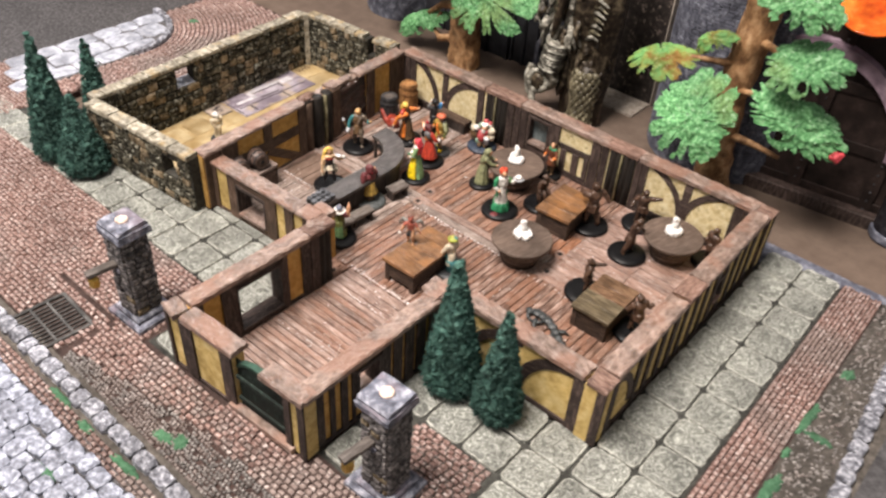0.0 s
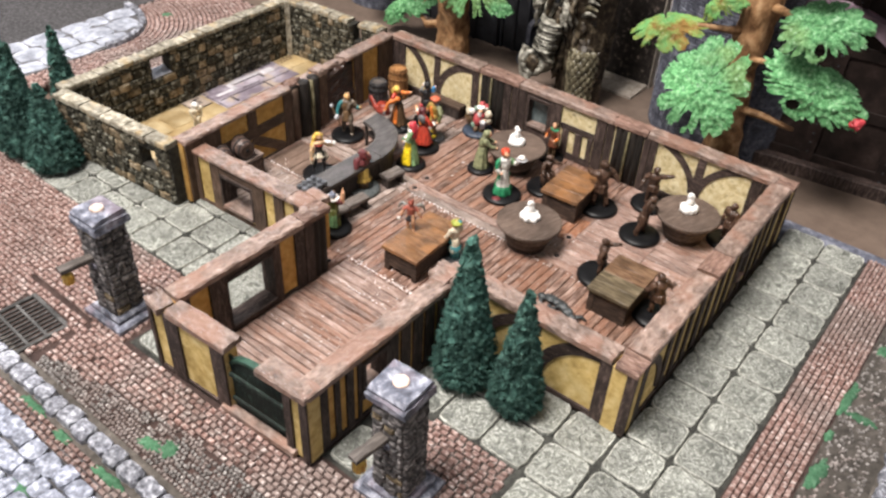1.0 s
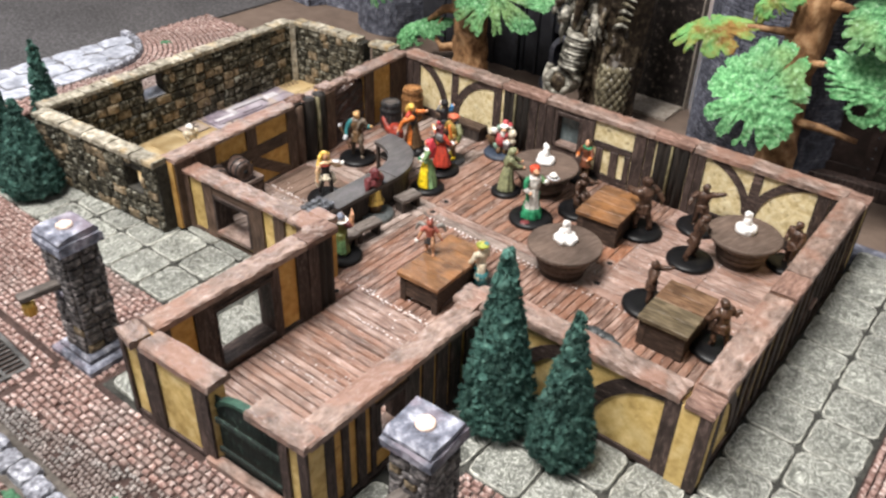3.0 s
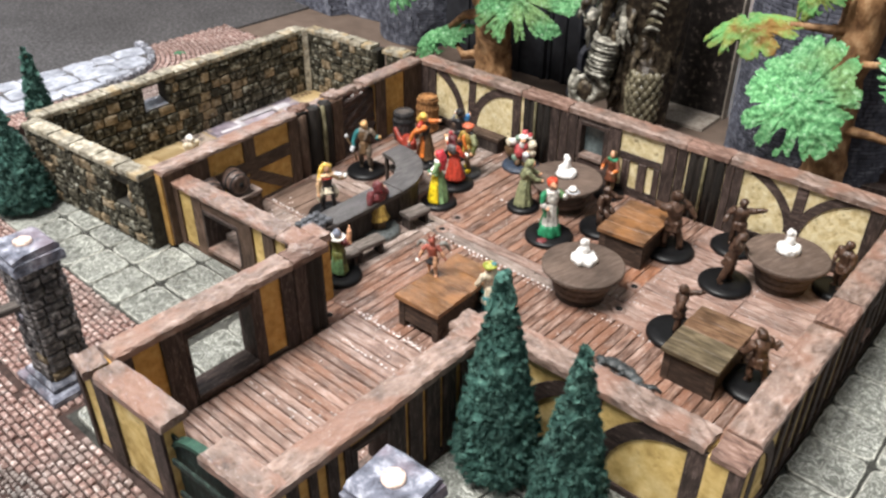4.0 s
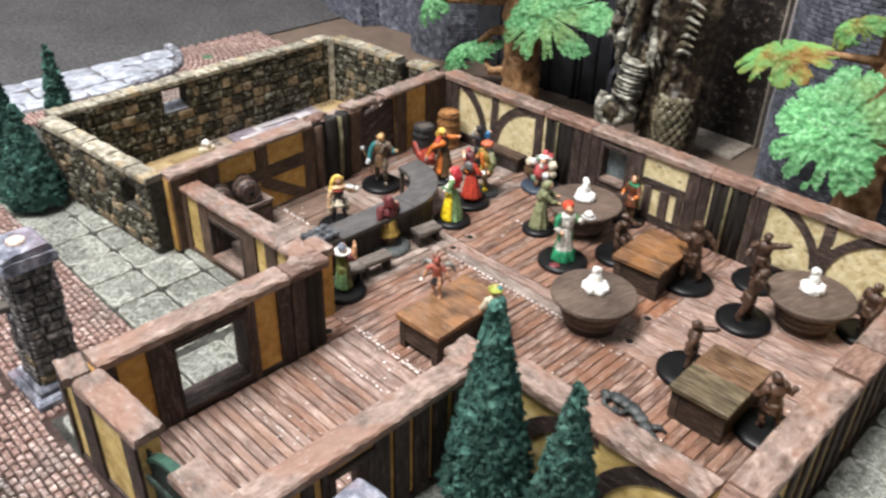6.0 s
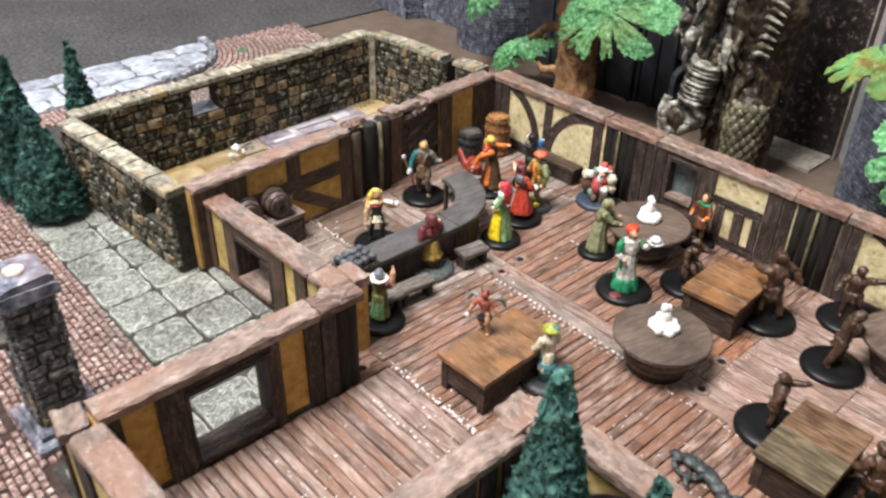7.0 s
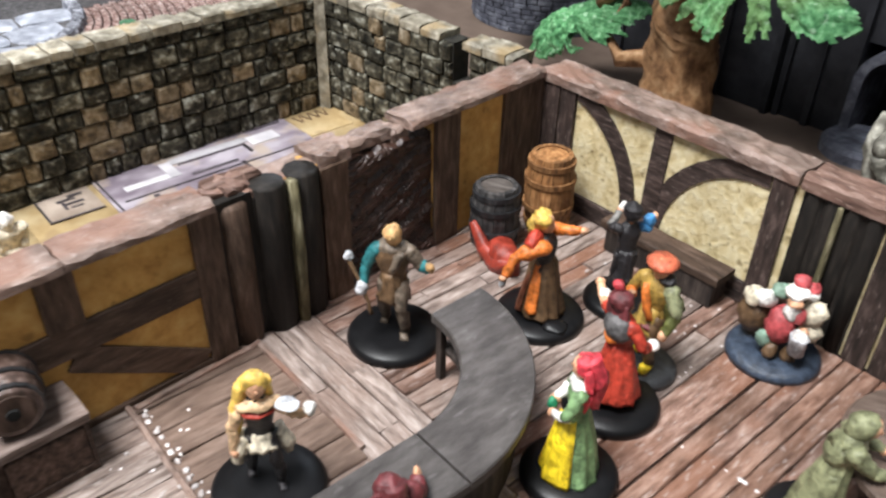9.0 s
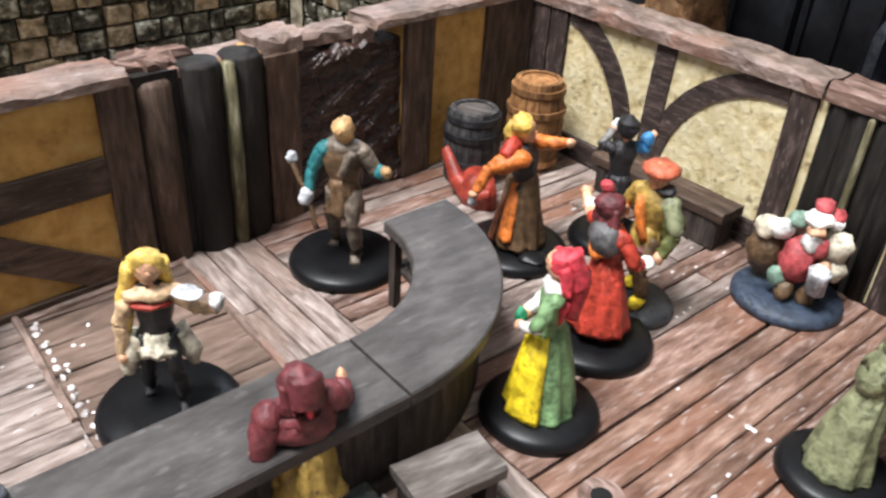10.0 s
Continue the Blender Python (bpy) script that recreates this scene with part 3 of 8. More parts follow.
# back wall, seen from the hall
x0 = -221
U = lambda x: x - x0
feats = [("post", 0, 7.5), ("post", U(-213), U(-207)), ("brace", arc(U(-214.5), 7, 31.5, 34.5, 74, 4), 5.2), ("brace", [(U(-175.6), 6.5), (U(-175.4), 25), (U(-174.8), 40.3)], 5.8),
         ("brace", arc(U(-143.5), 7, 30.5, 31.5, 176, 87), 5.4), ("post", U(-141.3), U(-135)), ("rail", U(-207), U(-141.4), 0, 6.5),
         ("logs", U(-133), U(-112.5), 4, 1), ("post", U(-112), U(-105.5)), ("post", U(-105), U(-99)), ("post", U(-98.7), U(-92.5)),
         ("rail", U(-92), U(-71), 0, 14), ("rail", U(-92), U(-71), 37.5, 40.3), ("post", U(-71), U(-62.5)),
         ("rail", U(-62), U(-35.5), 22.5, 26.6), ("rail", U(-62), U(-35.5), 0, 5), ("post", U(-60), U(-55), 5, 22.4), ("post", U(-49.5), U(-44), 5, 22.4), ("post", U(-39.5), U(-35.6), 5, 22.4),
         ("post", U(-35), U(-27)), ("post", U(-26.6), U(-21)), ("logs", U(-20), U(1), 4, 1), ("post", U(1.5), U(6)), ("post", U(6.3), U(11)),
         ("brace", arc(U(4), 10, 36, 32, 72, 4), 4.8), ("brace", [(U(42), 8), (U(42), 25), (U(42.5), 40.5)], 5.6), ("brace", arc(U(76), 10, 33, 31.5, 176, 87), 4.8),
         ("rail", U(11), U(75), 0, 6), ("post", U(75), U(82)), ("post", U(82.3), U(88))]
w = timber_wall("wall_back", "cream plaster wall with dark curved timber braces", place(x0, 305), 310, 10, H, feats, [(U(-92), U(-71), 14, 37.5)], CREAM,
                [(0, U(-134), CAP), (U(-134), U(-99), RUST), (U(-99), U(-22), CAP), (U(-22), U(3), RUST), (U(3), U(89), CAP)])
window(w, U(-92), U(-71), 14, 37.5, 10)

# right-hand wall, its outer face striped with posts
feats = [("post", 0.5, 4), ("brace", arc(4, 5, 20, 32, 84, 4), 5), ("post", 26, 31), ("rail", 4, 60, 0, 2.5)]
u = 38.0
k = 0
while u < 178:
    wd = (4.5, 4.0, 5.5, 4.0)[k % 4]
    feats.append(("post", u, u + wd))
    u += wd + (8.5, 9.0, 7.0, 9.5)[k % 4]
    k += 1
w = timber_wall("wall_right", "straw-yellow plaster wall with dark upright timbers", place(100, 119, 0, 90.5), 185, 11, H, feats, [(118, 133, 12, 32)], STRAW,
                [(0.5, 75, CAP), (77, 97, RUST), (97.3, 185, CAP)])
window(w, 118, 133, 12, 32, 11)
# corner blocks at its two ends
for nm, cx, cy in (("near", 94.4, 113), ("far", 93, 310)):
    g = Geo()
    g.box(-6, 6, -5.6, 5.6, 0, H - 3.5)
    c = solid("corner_post", g, STRAW, "straw-yellow corner block with dark timber edges", "post", place(cx, cy), kind="structure")
    for a, b, e, f in ((1.5, 6.3, -5.9, -3.5), (4.2, 6.3, 2.0, 5.9)):
        g = Geo()
        g.box(a, b, e, f, 0, H - 3.6, 0.3)
        part("post", g, TIMBER, c)
    g = Geo()
    g.rough_box(-5.4, 6.6, -6.2, 6.2, H - 3.8, H - 0.9, 3, 3, 0.5, 0.8)
    part("cap", g, RUST, c)

# front wall beside the pines
feats = [("post", 0, 7), ("post", 8, 13), ("brace", arc(52, 6, 38, 33, 176, 96), 6), ("brace", arc(82, 3, 34, 37, 172, 92), 6.5), ("post", 40, 46, 0, 36), ("post", 81, 88), ("rail", 13, 81, 0, 3.5)]
timber_wall("wall_front", "straw-yellow plaster wall with an arched dark brace", place(0.5, 108), 87.5, 10, H, feats, [], STRAW, [(8, 87.3, CAP)])
# side wall of the small room
feats = [("post", 1, 6), ("post", 10, 13.5), ("post", 17.5, 22), ("post", 25, 27.5), ("post", 46.5, 53), ("post", 55, 62), ("post", 64, 71), ("post", 73, 80), ("post", 83, 91), ("rail", 0, 91, 0, 2.5)]
w = timber_wall("wall_porch", "straw-yellow plaster wall with close dark posts", place(0, 8, 0, 90), 91, 10, H, feats, [(27.5, 46.5, 13, 37)], OCHRE, [(-6, 91, CAP)])
window(w, 27.5, 46.5, 13, 37, 10, False)
# junction block between the porch wall and the front wall, with a broken star-shaped cap
g = Geo()
g.box(-8, 5, -7, 8, 0, H - 4)
c = solid("corner_post", g, TIMBER, "dark timber junction block with broken cap", "post", place(-4.2, 107), kind="structure")
for k, (a, b, e, f) in enumerate(((-11, 8, -6, 6), (-5, 10, -2, 9), (-7, 2, -11, 4))):
    g = Geo()
    g.rough_box(a, b, e, f, H - 3.6 + 0.12 * k, H - 0.2 + 0.35 * k, 4, 3, 0.5, 0.8)
    part("cap", g, CAP, c)
# street wall with the green door
feats = [("post", 0, 2.5), ("post", 11, 21), ("post", 43, 51.5), ("post", 88.5, 93), ("post", 98, 102.6), ("rail", 2.5, 44, 0, 2)]
w = timber_wall("wall_street", "straw-yellow plaster wall with dark posts and a doorway", place(-102, -5.5, 0, 3.2), 102.5, 10, H, feats, [(51.5, 88.5, 0, 40.5)], STRAW,
                [(13.5, 54, CAP), (73, 103, CAP)])
g = Geo()
g.rough_box(47, 94, -2.0, 3.0, 0, 3.6, 6, 3, 0.25, 0.5)
part("door_sill", g, CAP, w)
g = Geo()
g.box(51.6, 88.4, 3.6, 4.4, 0, 36)
d1 = solid("door_1", g, DOORGREEN, "dark green weathered plank door in timber frame", "door", w.matrix_basis.copy(), kind="structure")
for i in range(6):
    g = Geo()
    a = 51.8 + i * 6.1
    g.rough_box(0, 34 + rnd.uniform(-1, 2.5) - abs(i - 2.5), -2.85, 2.85, 0, 1.8, 6, 3, 0.18, 0.35)
    ob = part("plank", g, DOORGREEN, d1, at=Matrix.Translation((a * MM + 0.003, 0.0036, 0.0006)) @ pose(0, 0, 0, 0, -90, 0) @ pose(0, 0, 0, -90, 0, 0))
for z in (9, 25):
    g = Geo()
    g.box(53, 87, 1.0, 2.2, z, z + 2.6, 0.3)
    part("strap", g, DOORGREEN, d1)
g = Geo()
g.sweep(arc(70, 30, 17.5, 8.5, 172, 8), 1.8, 2.6, 6.0)
part("door_arch", g, VERDIGRIS, d1, "green corroded arch")
# wall with the square window, seen from inside the small room
feats = [("post", 0, 8.5), ("post", 20, 29.6), ("post", 62.4, 66.5), ("post", 77, 83.8), ("post", 84.2, 91), ("logs", 91.5, 101, 2, 5), ("rail", 29.6, 62.4, 37, 40.3), ("rail", 8.5, 77, 0, 2.2)]
w = timber_wall("wall_side", "ochre plaster wall with dark posts and square window", place(-91.5, 3, 0, 90), 101, 10, H, feats, [(29.7, 62.3, 3, 37)], OCHRE,
                [(1.6, 84, CAP), (84, 104, RUST)], back=[("post", 5, 12), ("post", 20, 27), ("post", 62, 70), ("post", 80, 88)])
window(w, 29.7, 62.3, 3, 37, 10, False, 1.3, BEAM)
g = Geo()
g.rough_box(-5, 5, -4.6, 4.6, H - 3.2, H + 0.3, 4, 3, 0.5, 0.9)
solid("corner_cap", g, CAP, "worn grey-brown wooden cap on a wall junction", "cap", place(-97.5, 96.5, 0, 38), kind="structure")
g = Geo()
g.rough_box(-6.4, 6.0, -4.8, 4.6, H - 4.4, H + 0.1, 4, 3, 0.6, 0.9)
solid("corner_cap", g, CAP, "worn grey-brown wooden cap with cracked edges", "cap", place(-96.6, -1.2, 0, -9), kind="structure")
# wall of the bar room towards the paved yard, lower than the rest
feats = [("post", 0, 5.3), ("post", 14.3, 21.6), ("post", 32.4, 40.7), ("post", 69.7, 79.7), ("post", 87.8, 95.8), ("post", 104.5, 112), ("rail", 40.8, 69.6, 29, 34.4), ("rail", 0, 112, 0, 2.0)]
w = timber_wall("wall_yard", "straw-yellow plaster wall with dark posts and a window", place(-222, 98.7, 0, 2.4), 112, 10.5, 37, feats, [(40.8, 69.6, 4.5, 29)], STRAW, [(10, 99, CAP), (99, 113, CAP)], wood=(WARMPOST, WARMBEAM), lip=2.4)
window(w, 40.8, 69.6, 4.5, 29, 10.5, False, 1.4)
g = Geo()
g.box(-116.5, -106.5, 113.6, 120, 0, 33.5)
c = solid("corner_post", g, OCHRE, "ochre plaster block under a worn wooden cap", "post", kind="structure")
g = Geo()
g.rough_box(-118.5, -105.5, 113.2, 121, 33.4, 37.6, 4, 3, 0.4, 0.7)
part("cap", g, CAP, c)
# partition between bar and stone room
feats = [("post", 1, 14), ("post", 14.4, 29.5), ("post", 53.5, 61.5, 28.3, 41.7), ("rail", 29.5, 87.6, 20.5, 28.2), ("brace", [(57, 20), (71, 11), (86, 1.5)], 6.6), ("post", 87.5, 95), ("rail", 29.5, 88, 0, 1.6),
         ("logs", 104.5, 123.8, 2, 0), ("post", 123.9, 132.5, 0, 41), ("post", 164.2, 173.6), ("post", 192.5, 211)]
w = timber_wall("wall_partition", "ochre plaster partition with dark timbers and broken top", place(-204, 94, 0, 94.2), 211, 10, H, feats, [(132.4, 164.4, 0, 45)], OCHRE,
                [(0, 60, CAP), (60, 94.6, CAP), (154, 211, CAP)], wood=(WARMPOST, WARMBEAM), lip=2.4)
# the doorway between them is blocked by splintered timber, torn into ragged layers along its grain
nu, nz = 84, 76
vs, fs = [], []
for j in range(nz + 1):
    for i in range(nu + 1):
        lu, f = 132.3 + 32.2 * i / nu, j / nz
        top = 39.6 + 2.4 * noise.noise((lu * 0.16, 3.0, 1.0)) + 1.2 * noise.noise((lu * 0.5, 7.0, 1.0)) - 0.07 * (lu - 132)
        lz = f * top
        k = 1.9 * noise.noise((lu * 0.045, lz * 0.17 - lu * 0.06, 5.0)) + 0.75 * noise.noise((lu * 0.12, lz * 0.45 - lu * 0.16, 9.0))
        step = math.floor(k * 3.2) / 3.2 + 0.18 * noise.noise((lu * 0.5, lz * 1.6, 2.0))
        vs.append((lu, 1.6 - 1.5 * step if 0 < i < nu and j < nz else 2.4, lz))
m = nu + 1
for j in range(nz):
    for i in range(nu):
        fs.append((j * m + i, j * m + i + 1, (j + 1) * m + i + 1, (j + 1) * m + i))
o = len(vs)
vs += [(x, 9.0, z) for x, y, z in vs[nz * m:]]
fs += [(nz * m + i, nz * m + i + 1, o + i + 1, o + i) for i in range(nu)]
vs += [(132.3, 9, 0), (164.5, 9, 0)]
fs.append((o + nu, o, o + m, o + m + 1))
g = Geo()
g.add(vs, fs)
part("broken_block", g, PANELWOOD, w, "dark red-brown splintered timber block")
for a, b, e, f, z0, z1 in ((123.6, 134, 0.4, 10, 40.5, 44.6), (134, 150, 3.4, 10.2, 39.5, 42.6), (150, 156, 2.8, 9.8, 37.5, 41.4)):
    g = Geo()
    g.rough_box(a, b, e, f, z0, z1, 6, 3, 0.7, 1.0)
    part("broken_top", g, CAP, w, "broken red-brown timber top")
# log ends stand before a low ledge, with a chipped piece on the brown post
g = Geo()
g.rough_box(103, 124.6, 1.0, 10.4, H - 3.8, H - 1.9, 5, 3, 0.3, 0.5)
part("cap", g, CAP, w)
g = Geo()
g.box(94.9, 104.6, 1.05, 9.6, 0, H - 1.9)
part("log_backing", g, BLACKWOOD, w)
g = Geo()
g.lathe([(4.4, 0), (4.5, 22), (4.4, H - 4.4), (3.6, H - 3.4), (0.6, H - 3.2)], 12, 99.6, 3.4, 1.0, 0.95, 0.03)
part("log", g, WARMPOST, w, "rounded brown post", smooth=True)
for a, b, e, f in ((93.5, 106, 3.4, 9.0), (96, 110, 5.0, 10.5), (99, 104, 2.2, 10.5)):
    g = Geo()
    g.rough_box(a, b, e, f, H - 2.6 + 0.05 * (a - 93), H - 0.2 + 0.05 * (a - 93), 3, 3, 0.7, 0.9)
    part("cap", g, RUST, w)

# ---- bar-room and hall floor: planks laid on a dark bed
PLANKS = {}


def plank_mesh(length, width, mat, gap):
    key = (round(length / 3), round(width * 2), gap, mat.name, rnd.randrange(3))
    if key not in PLANKS:
        g = Geo()
        g.rough_box(0, length, gap, width - gap, -3, 0, max(3, int(length / 7)), 2, 0.17, 0.3)
        PLANKS[key] = g.mesh("plank", mat)
    return PLANKS[key]


def plank_floor(root, x0, x1, y0, y1, way, width, mats, cut=50.8, skip=None, gap=0.2):
    """Planks over a rectangle; way: the axis that they lie along."""
    a0, a1, b0, b1 = (x0, x1, y0, y1) if way == "x" else (y0, y1, x0, x1)
    rows = max(1, round((b1 - b0) / width))
    wd = (b1 - b0) / rows
    for r in range(rows):
        a = a0
        n = 0
        while a < a1 - 1:
            e = min(a1, a + cut * (1.0 if n or r % 2 else 0.62 if a1 - a0 > cut * 1.3 else 1.0))
            if a1 - e < 8:
                e = a1
            n += 1
            mid = ((a + e) / 2, b0 + wd * (r + 0.5))
            mid = mid if way == "x" else (mid[1], mid[0])
            if skip is None or not skip(*mid):
                ob = new("plank", plank_mesh(e - a - 0.25, wd, rnd.choice(mats), gap))
                ob.parent = root
                z = rnd.uniform(-0.25, 0.2)
                if way == "x":
                    ob.matrix_basis = place(a + 0.12, b0 + wd * r, z)
                else:
                    ob.matrix_basis = place(b0 + wd * (r + 1), a + 0.12, z, 90)
            a = e


floors = []
for nm, x0_, x1_, y0_, y1_ in (("floor_small_room", -92, -9, 5, 118), ("floor_hall", -113, 90, 118, 306), ("floor_bar", -224, -113, 105, 306)):
    g = Geo()
    if nm == "floor_bar":
        g.box(x0_, x1_, y0_, y1_, -9, -1.6)
        g.box(-113, -92, 95, 118, -9, -1.6)
    else:
        g.box(x0_, x1_, y0_, y1_, -9, -1.6)
    floors.append(solid(nm, g, FLOORGAP, "brown wooden plank floor with worn pinkish highlights", "floor", kind="structure"))
small, hall, bar = floors
plank_floor(small, -91, -10, 8, 58, "x", 4.2, [PALEPLANK], 81, gap=0.34)
plank_floor(small, -91, -10, 58, 104, "x", 4.2, [PALEPLANK, PLANK], 81, gap=0.26)
plank_floor(small, -91, -8, 104, 118, "x", 7, [PALEPLANK], 55)
plank_floor(hall, -113, -4, 118, 197, "y", 4.4, [PLANK], 79, lambda x, y: x < -92 and y < 119)
plank_floor(hall, -4, 88.5, 118, 197, "y", 4.6, [RUSTPLANK, PLANK], 44)
plank_floor(hall, -113, -46, 197, 204, "x", 7, [GREYPLANK], 68)
plank_floor(hall, -46, 88.5, 197, 204, "x", 7, [GREYPLANK, PALEPLANK], 67)
plank_floor(hall, -113, 88.5, 204, 211, "x", 7, [PALEPLANK], 67)
plank_floor(hall, -120.4, -12, 211, 305, "y", 4.85, [PLANK, RUSTPLANK], 94)
plank_floor(hall, -12, 1, 211, 222, "y", 4.4, [PALEPLANK], 11)
plank_floor(hall, -12, 1, 222, 249, "y", 6.5, [ORANGEPLANK], 27)
plank_floor(hall, -12, 1, 249, 305, "y", 4.4, [PLANK, RUSTPLANK], 56)
plank_floor(hall, 1, 44, 211, 305, "x", 5.9, [PALEPLANK], 43)
plank_floor(hall, 44, 88.5, 211, 305, "x", 5.9, [PALEPLANK], 45)
plank_floor(bar, -211, -162, 106, 159, "y", 4.6, [GREYPLANK], 62)
plank_floor(bar, -215, -162, 159, 193, "y", 8.8, [TRAPWOOD], 34)
plank_floor(bar, -162, -113, 112, 193, "y", 4.8, [GREYPLANK], 48)
plank_floor(bar, -113, -92, 97, 118, "y", 4.8, [PLANK], 48)
plank_floor(bar, -218, -113, 193, 211, "x", 6, [GREYPLANK], 52)
plank_floor(bar, -221, -132, 211, 305, "y", 5.0, [GREYPLANK, PLANK], 46)
plank_floor(bar, -132, -120.8, 211, 305, "y", 11, [PLANK], 94)
# raised strip round the trapdoor
for at, ln in ((place(-207.4, 160, 0, 94), 34), (place(-214.6, 193.5), 50), (place(-211, 158.6), 36)):
    g = Geo()
    g.rough_box(0, ln, -0.7, 0.7, -1, 1.0, 8, 2, 0.15, 0.3)
    part("floor_strip", g, CAP, bar, at=at)
# nail heads in rows across the plank ends
g = Geo()
for x0_, x1_, y in ((-111, -50, 193.5), (-46, 86, 194), (-90, -12, 118.8), (-100, -20, 121), (-210, -166, 161), (-200, -166, 158), (-160, -116, 191), (-88, -14, 56), (-90, -12, 101), (-111, -80, 250), (-4, 86, 214.5), (-165, -138, 252), (-60, 30, 150)):
    x = x0_
    while x < x1_:
        if rnd.random() < 0.65:
            g.ball(x + rnd.uniform(-0.7, 0.7), y + rnd.uniform(-0.9, 0.9), 0.0, rnd.uniform(0.25, 0.8), rnd.uniform(0.2, 0.6), 0.3, 7, 4, 0.25)
        x += 2.2
for x0_, x1_, y in ((-106, -30, 196.3), (-88, -14, 119.6), (-208, -168, 160.5)):
    x = x0_
    while x < x1_:
        g.ball(x + rnd.uniform(-0.4, 0.4), y + rnd.uniform(-0.3, 0.3), 0.1, rnd.uniform(0.6, 1.0), rnd.uniform(0.5, 0.8), 0.45, 8, 5, 0.15)
        x += rnd.uniform(2.6, 3.6)
for _ in range(200):
    x, y = rnd.choice(((-105, 195), (-60, 120), (-30, 150), (20, 160), (60, 230), (-90, 240), (-150, 285), (10, 250), (-190, 160), (-150, 130), (-50, 60), (-30, 90)))
    x, y = x + rnd.gauss(0, 14), y + rnd.gauss(0, 9)
    if (-90 < x < -12 and 10 < y < 300) or (-200 < x < 86 and 122 < y < 300):
        g.ball(x, y, 0.0, rnd.uniform(0.2, 0.45), rnd.uniform(0.3, 0.9), 0.24, 7, 4, 0.3)
for y0_, y1_, x in ((215, 300, -134), (120, 192, -6), (222, 300, 2), (213, 300, 2.6), (214, 300, 45.6), (100, 156, -164)):
    y = y0_
    while y < y1_:
        if rnd.random() < 0.4:
            g.ball(x + rnd.uniform(-0.8, 0.8), y, 0.05, rnd.uniform(0.3, 0.55), rnd.uniform(0.3, 0.55), 0.3, 6, 4)
        y += 2.6
tagged(part("nail", g, NAIL, hall), "pale worn nail heads and paint flecks", kind="stuff")
# pegs with pale rims, each hole a black disc painted for the shade inside
for x, y in ((-109.6, 202.8), (-111.2, 217.6), (-97.5, 109), (2, 205), (-2, 226), (40, 205)):
    g = Geo()
    g.lathe([(3.9, 0.02), (3.6, 0.55), (2.3, 0.6), (1.75, 0.24)], 16, x, y)
    r = part("peg_rim", g, PALEPLANK, hall)
    g = Geo()
    g.lathe([(1.8, 0.3), (1.7, 0.36)], 12, x, y)
    part("peg_hole", g, SHADEBLACK, r)

# ---- stone room
STONES = {}


def stone_mesh(k, mat):
    """A roughly squared stone face, one unit wide and high, standing out of the wall."""
    key = (k, mat.name)
    if key not in STONES:
        r = random.Random(k * 13 + 5)
        vs, fs = [], []
        n = 12
        for depth, inset in ((0.0, 0.0), (-1.5, 0.03), (-2.2, 0.16)):
            for i in range(n):
                a = 2 * math.pi * (i + 0.5) / n
                ca, sa = math.cos(a), math.sin(a)
                q = 1 / max(abs(ca), abs(sa)) ** 0.95
                q *= (0.5 - inset * 0.8) * (1 + r.uniform(-0.06, 0.04))
                vs.append((ca * q, depth + r.uniform(-0.25, 0.25), sa * q))
        vs.append((0, -2.35, 0))
        for b in (0, n):
            fs += [(b + i, b + (i + 1) % n, b + n + (i + 1) % n, b + n + i) for i in range(n)]
        fs += [(2 * n + i, 2 * n + (i + 1) % n, 3 * n) for i in range(n)]
        me = bpy.data.meshes.new("stone")
        # width and height keep the unit of one; depth is in millimetres
        me.from_pydata([(x * 0.008, y * MM, z * 0.0065) for x, y, z in vs], [], fs)
        me.materials.append(mat)
        me.update()
        STONES[key] = me
    return STONES[key]


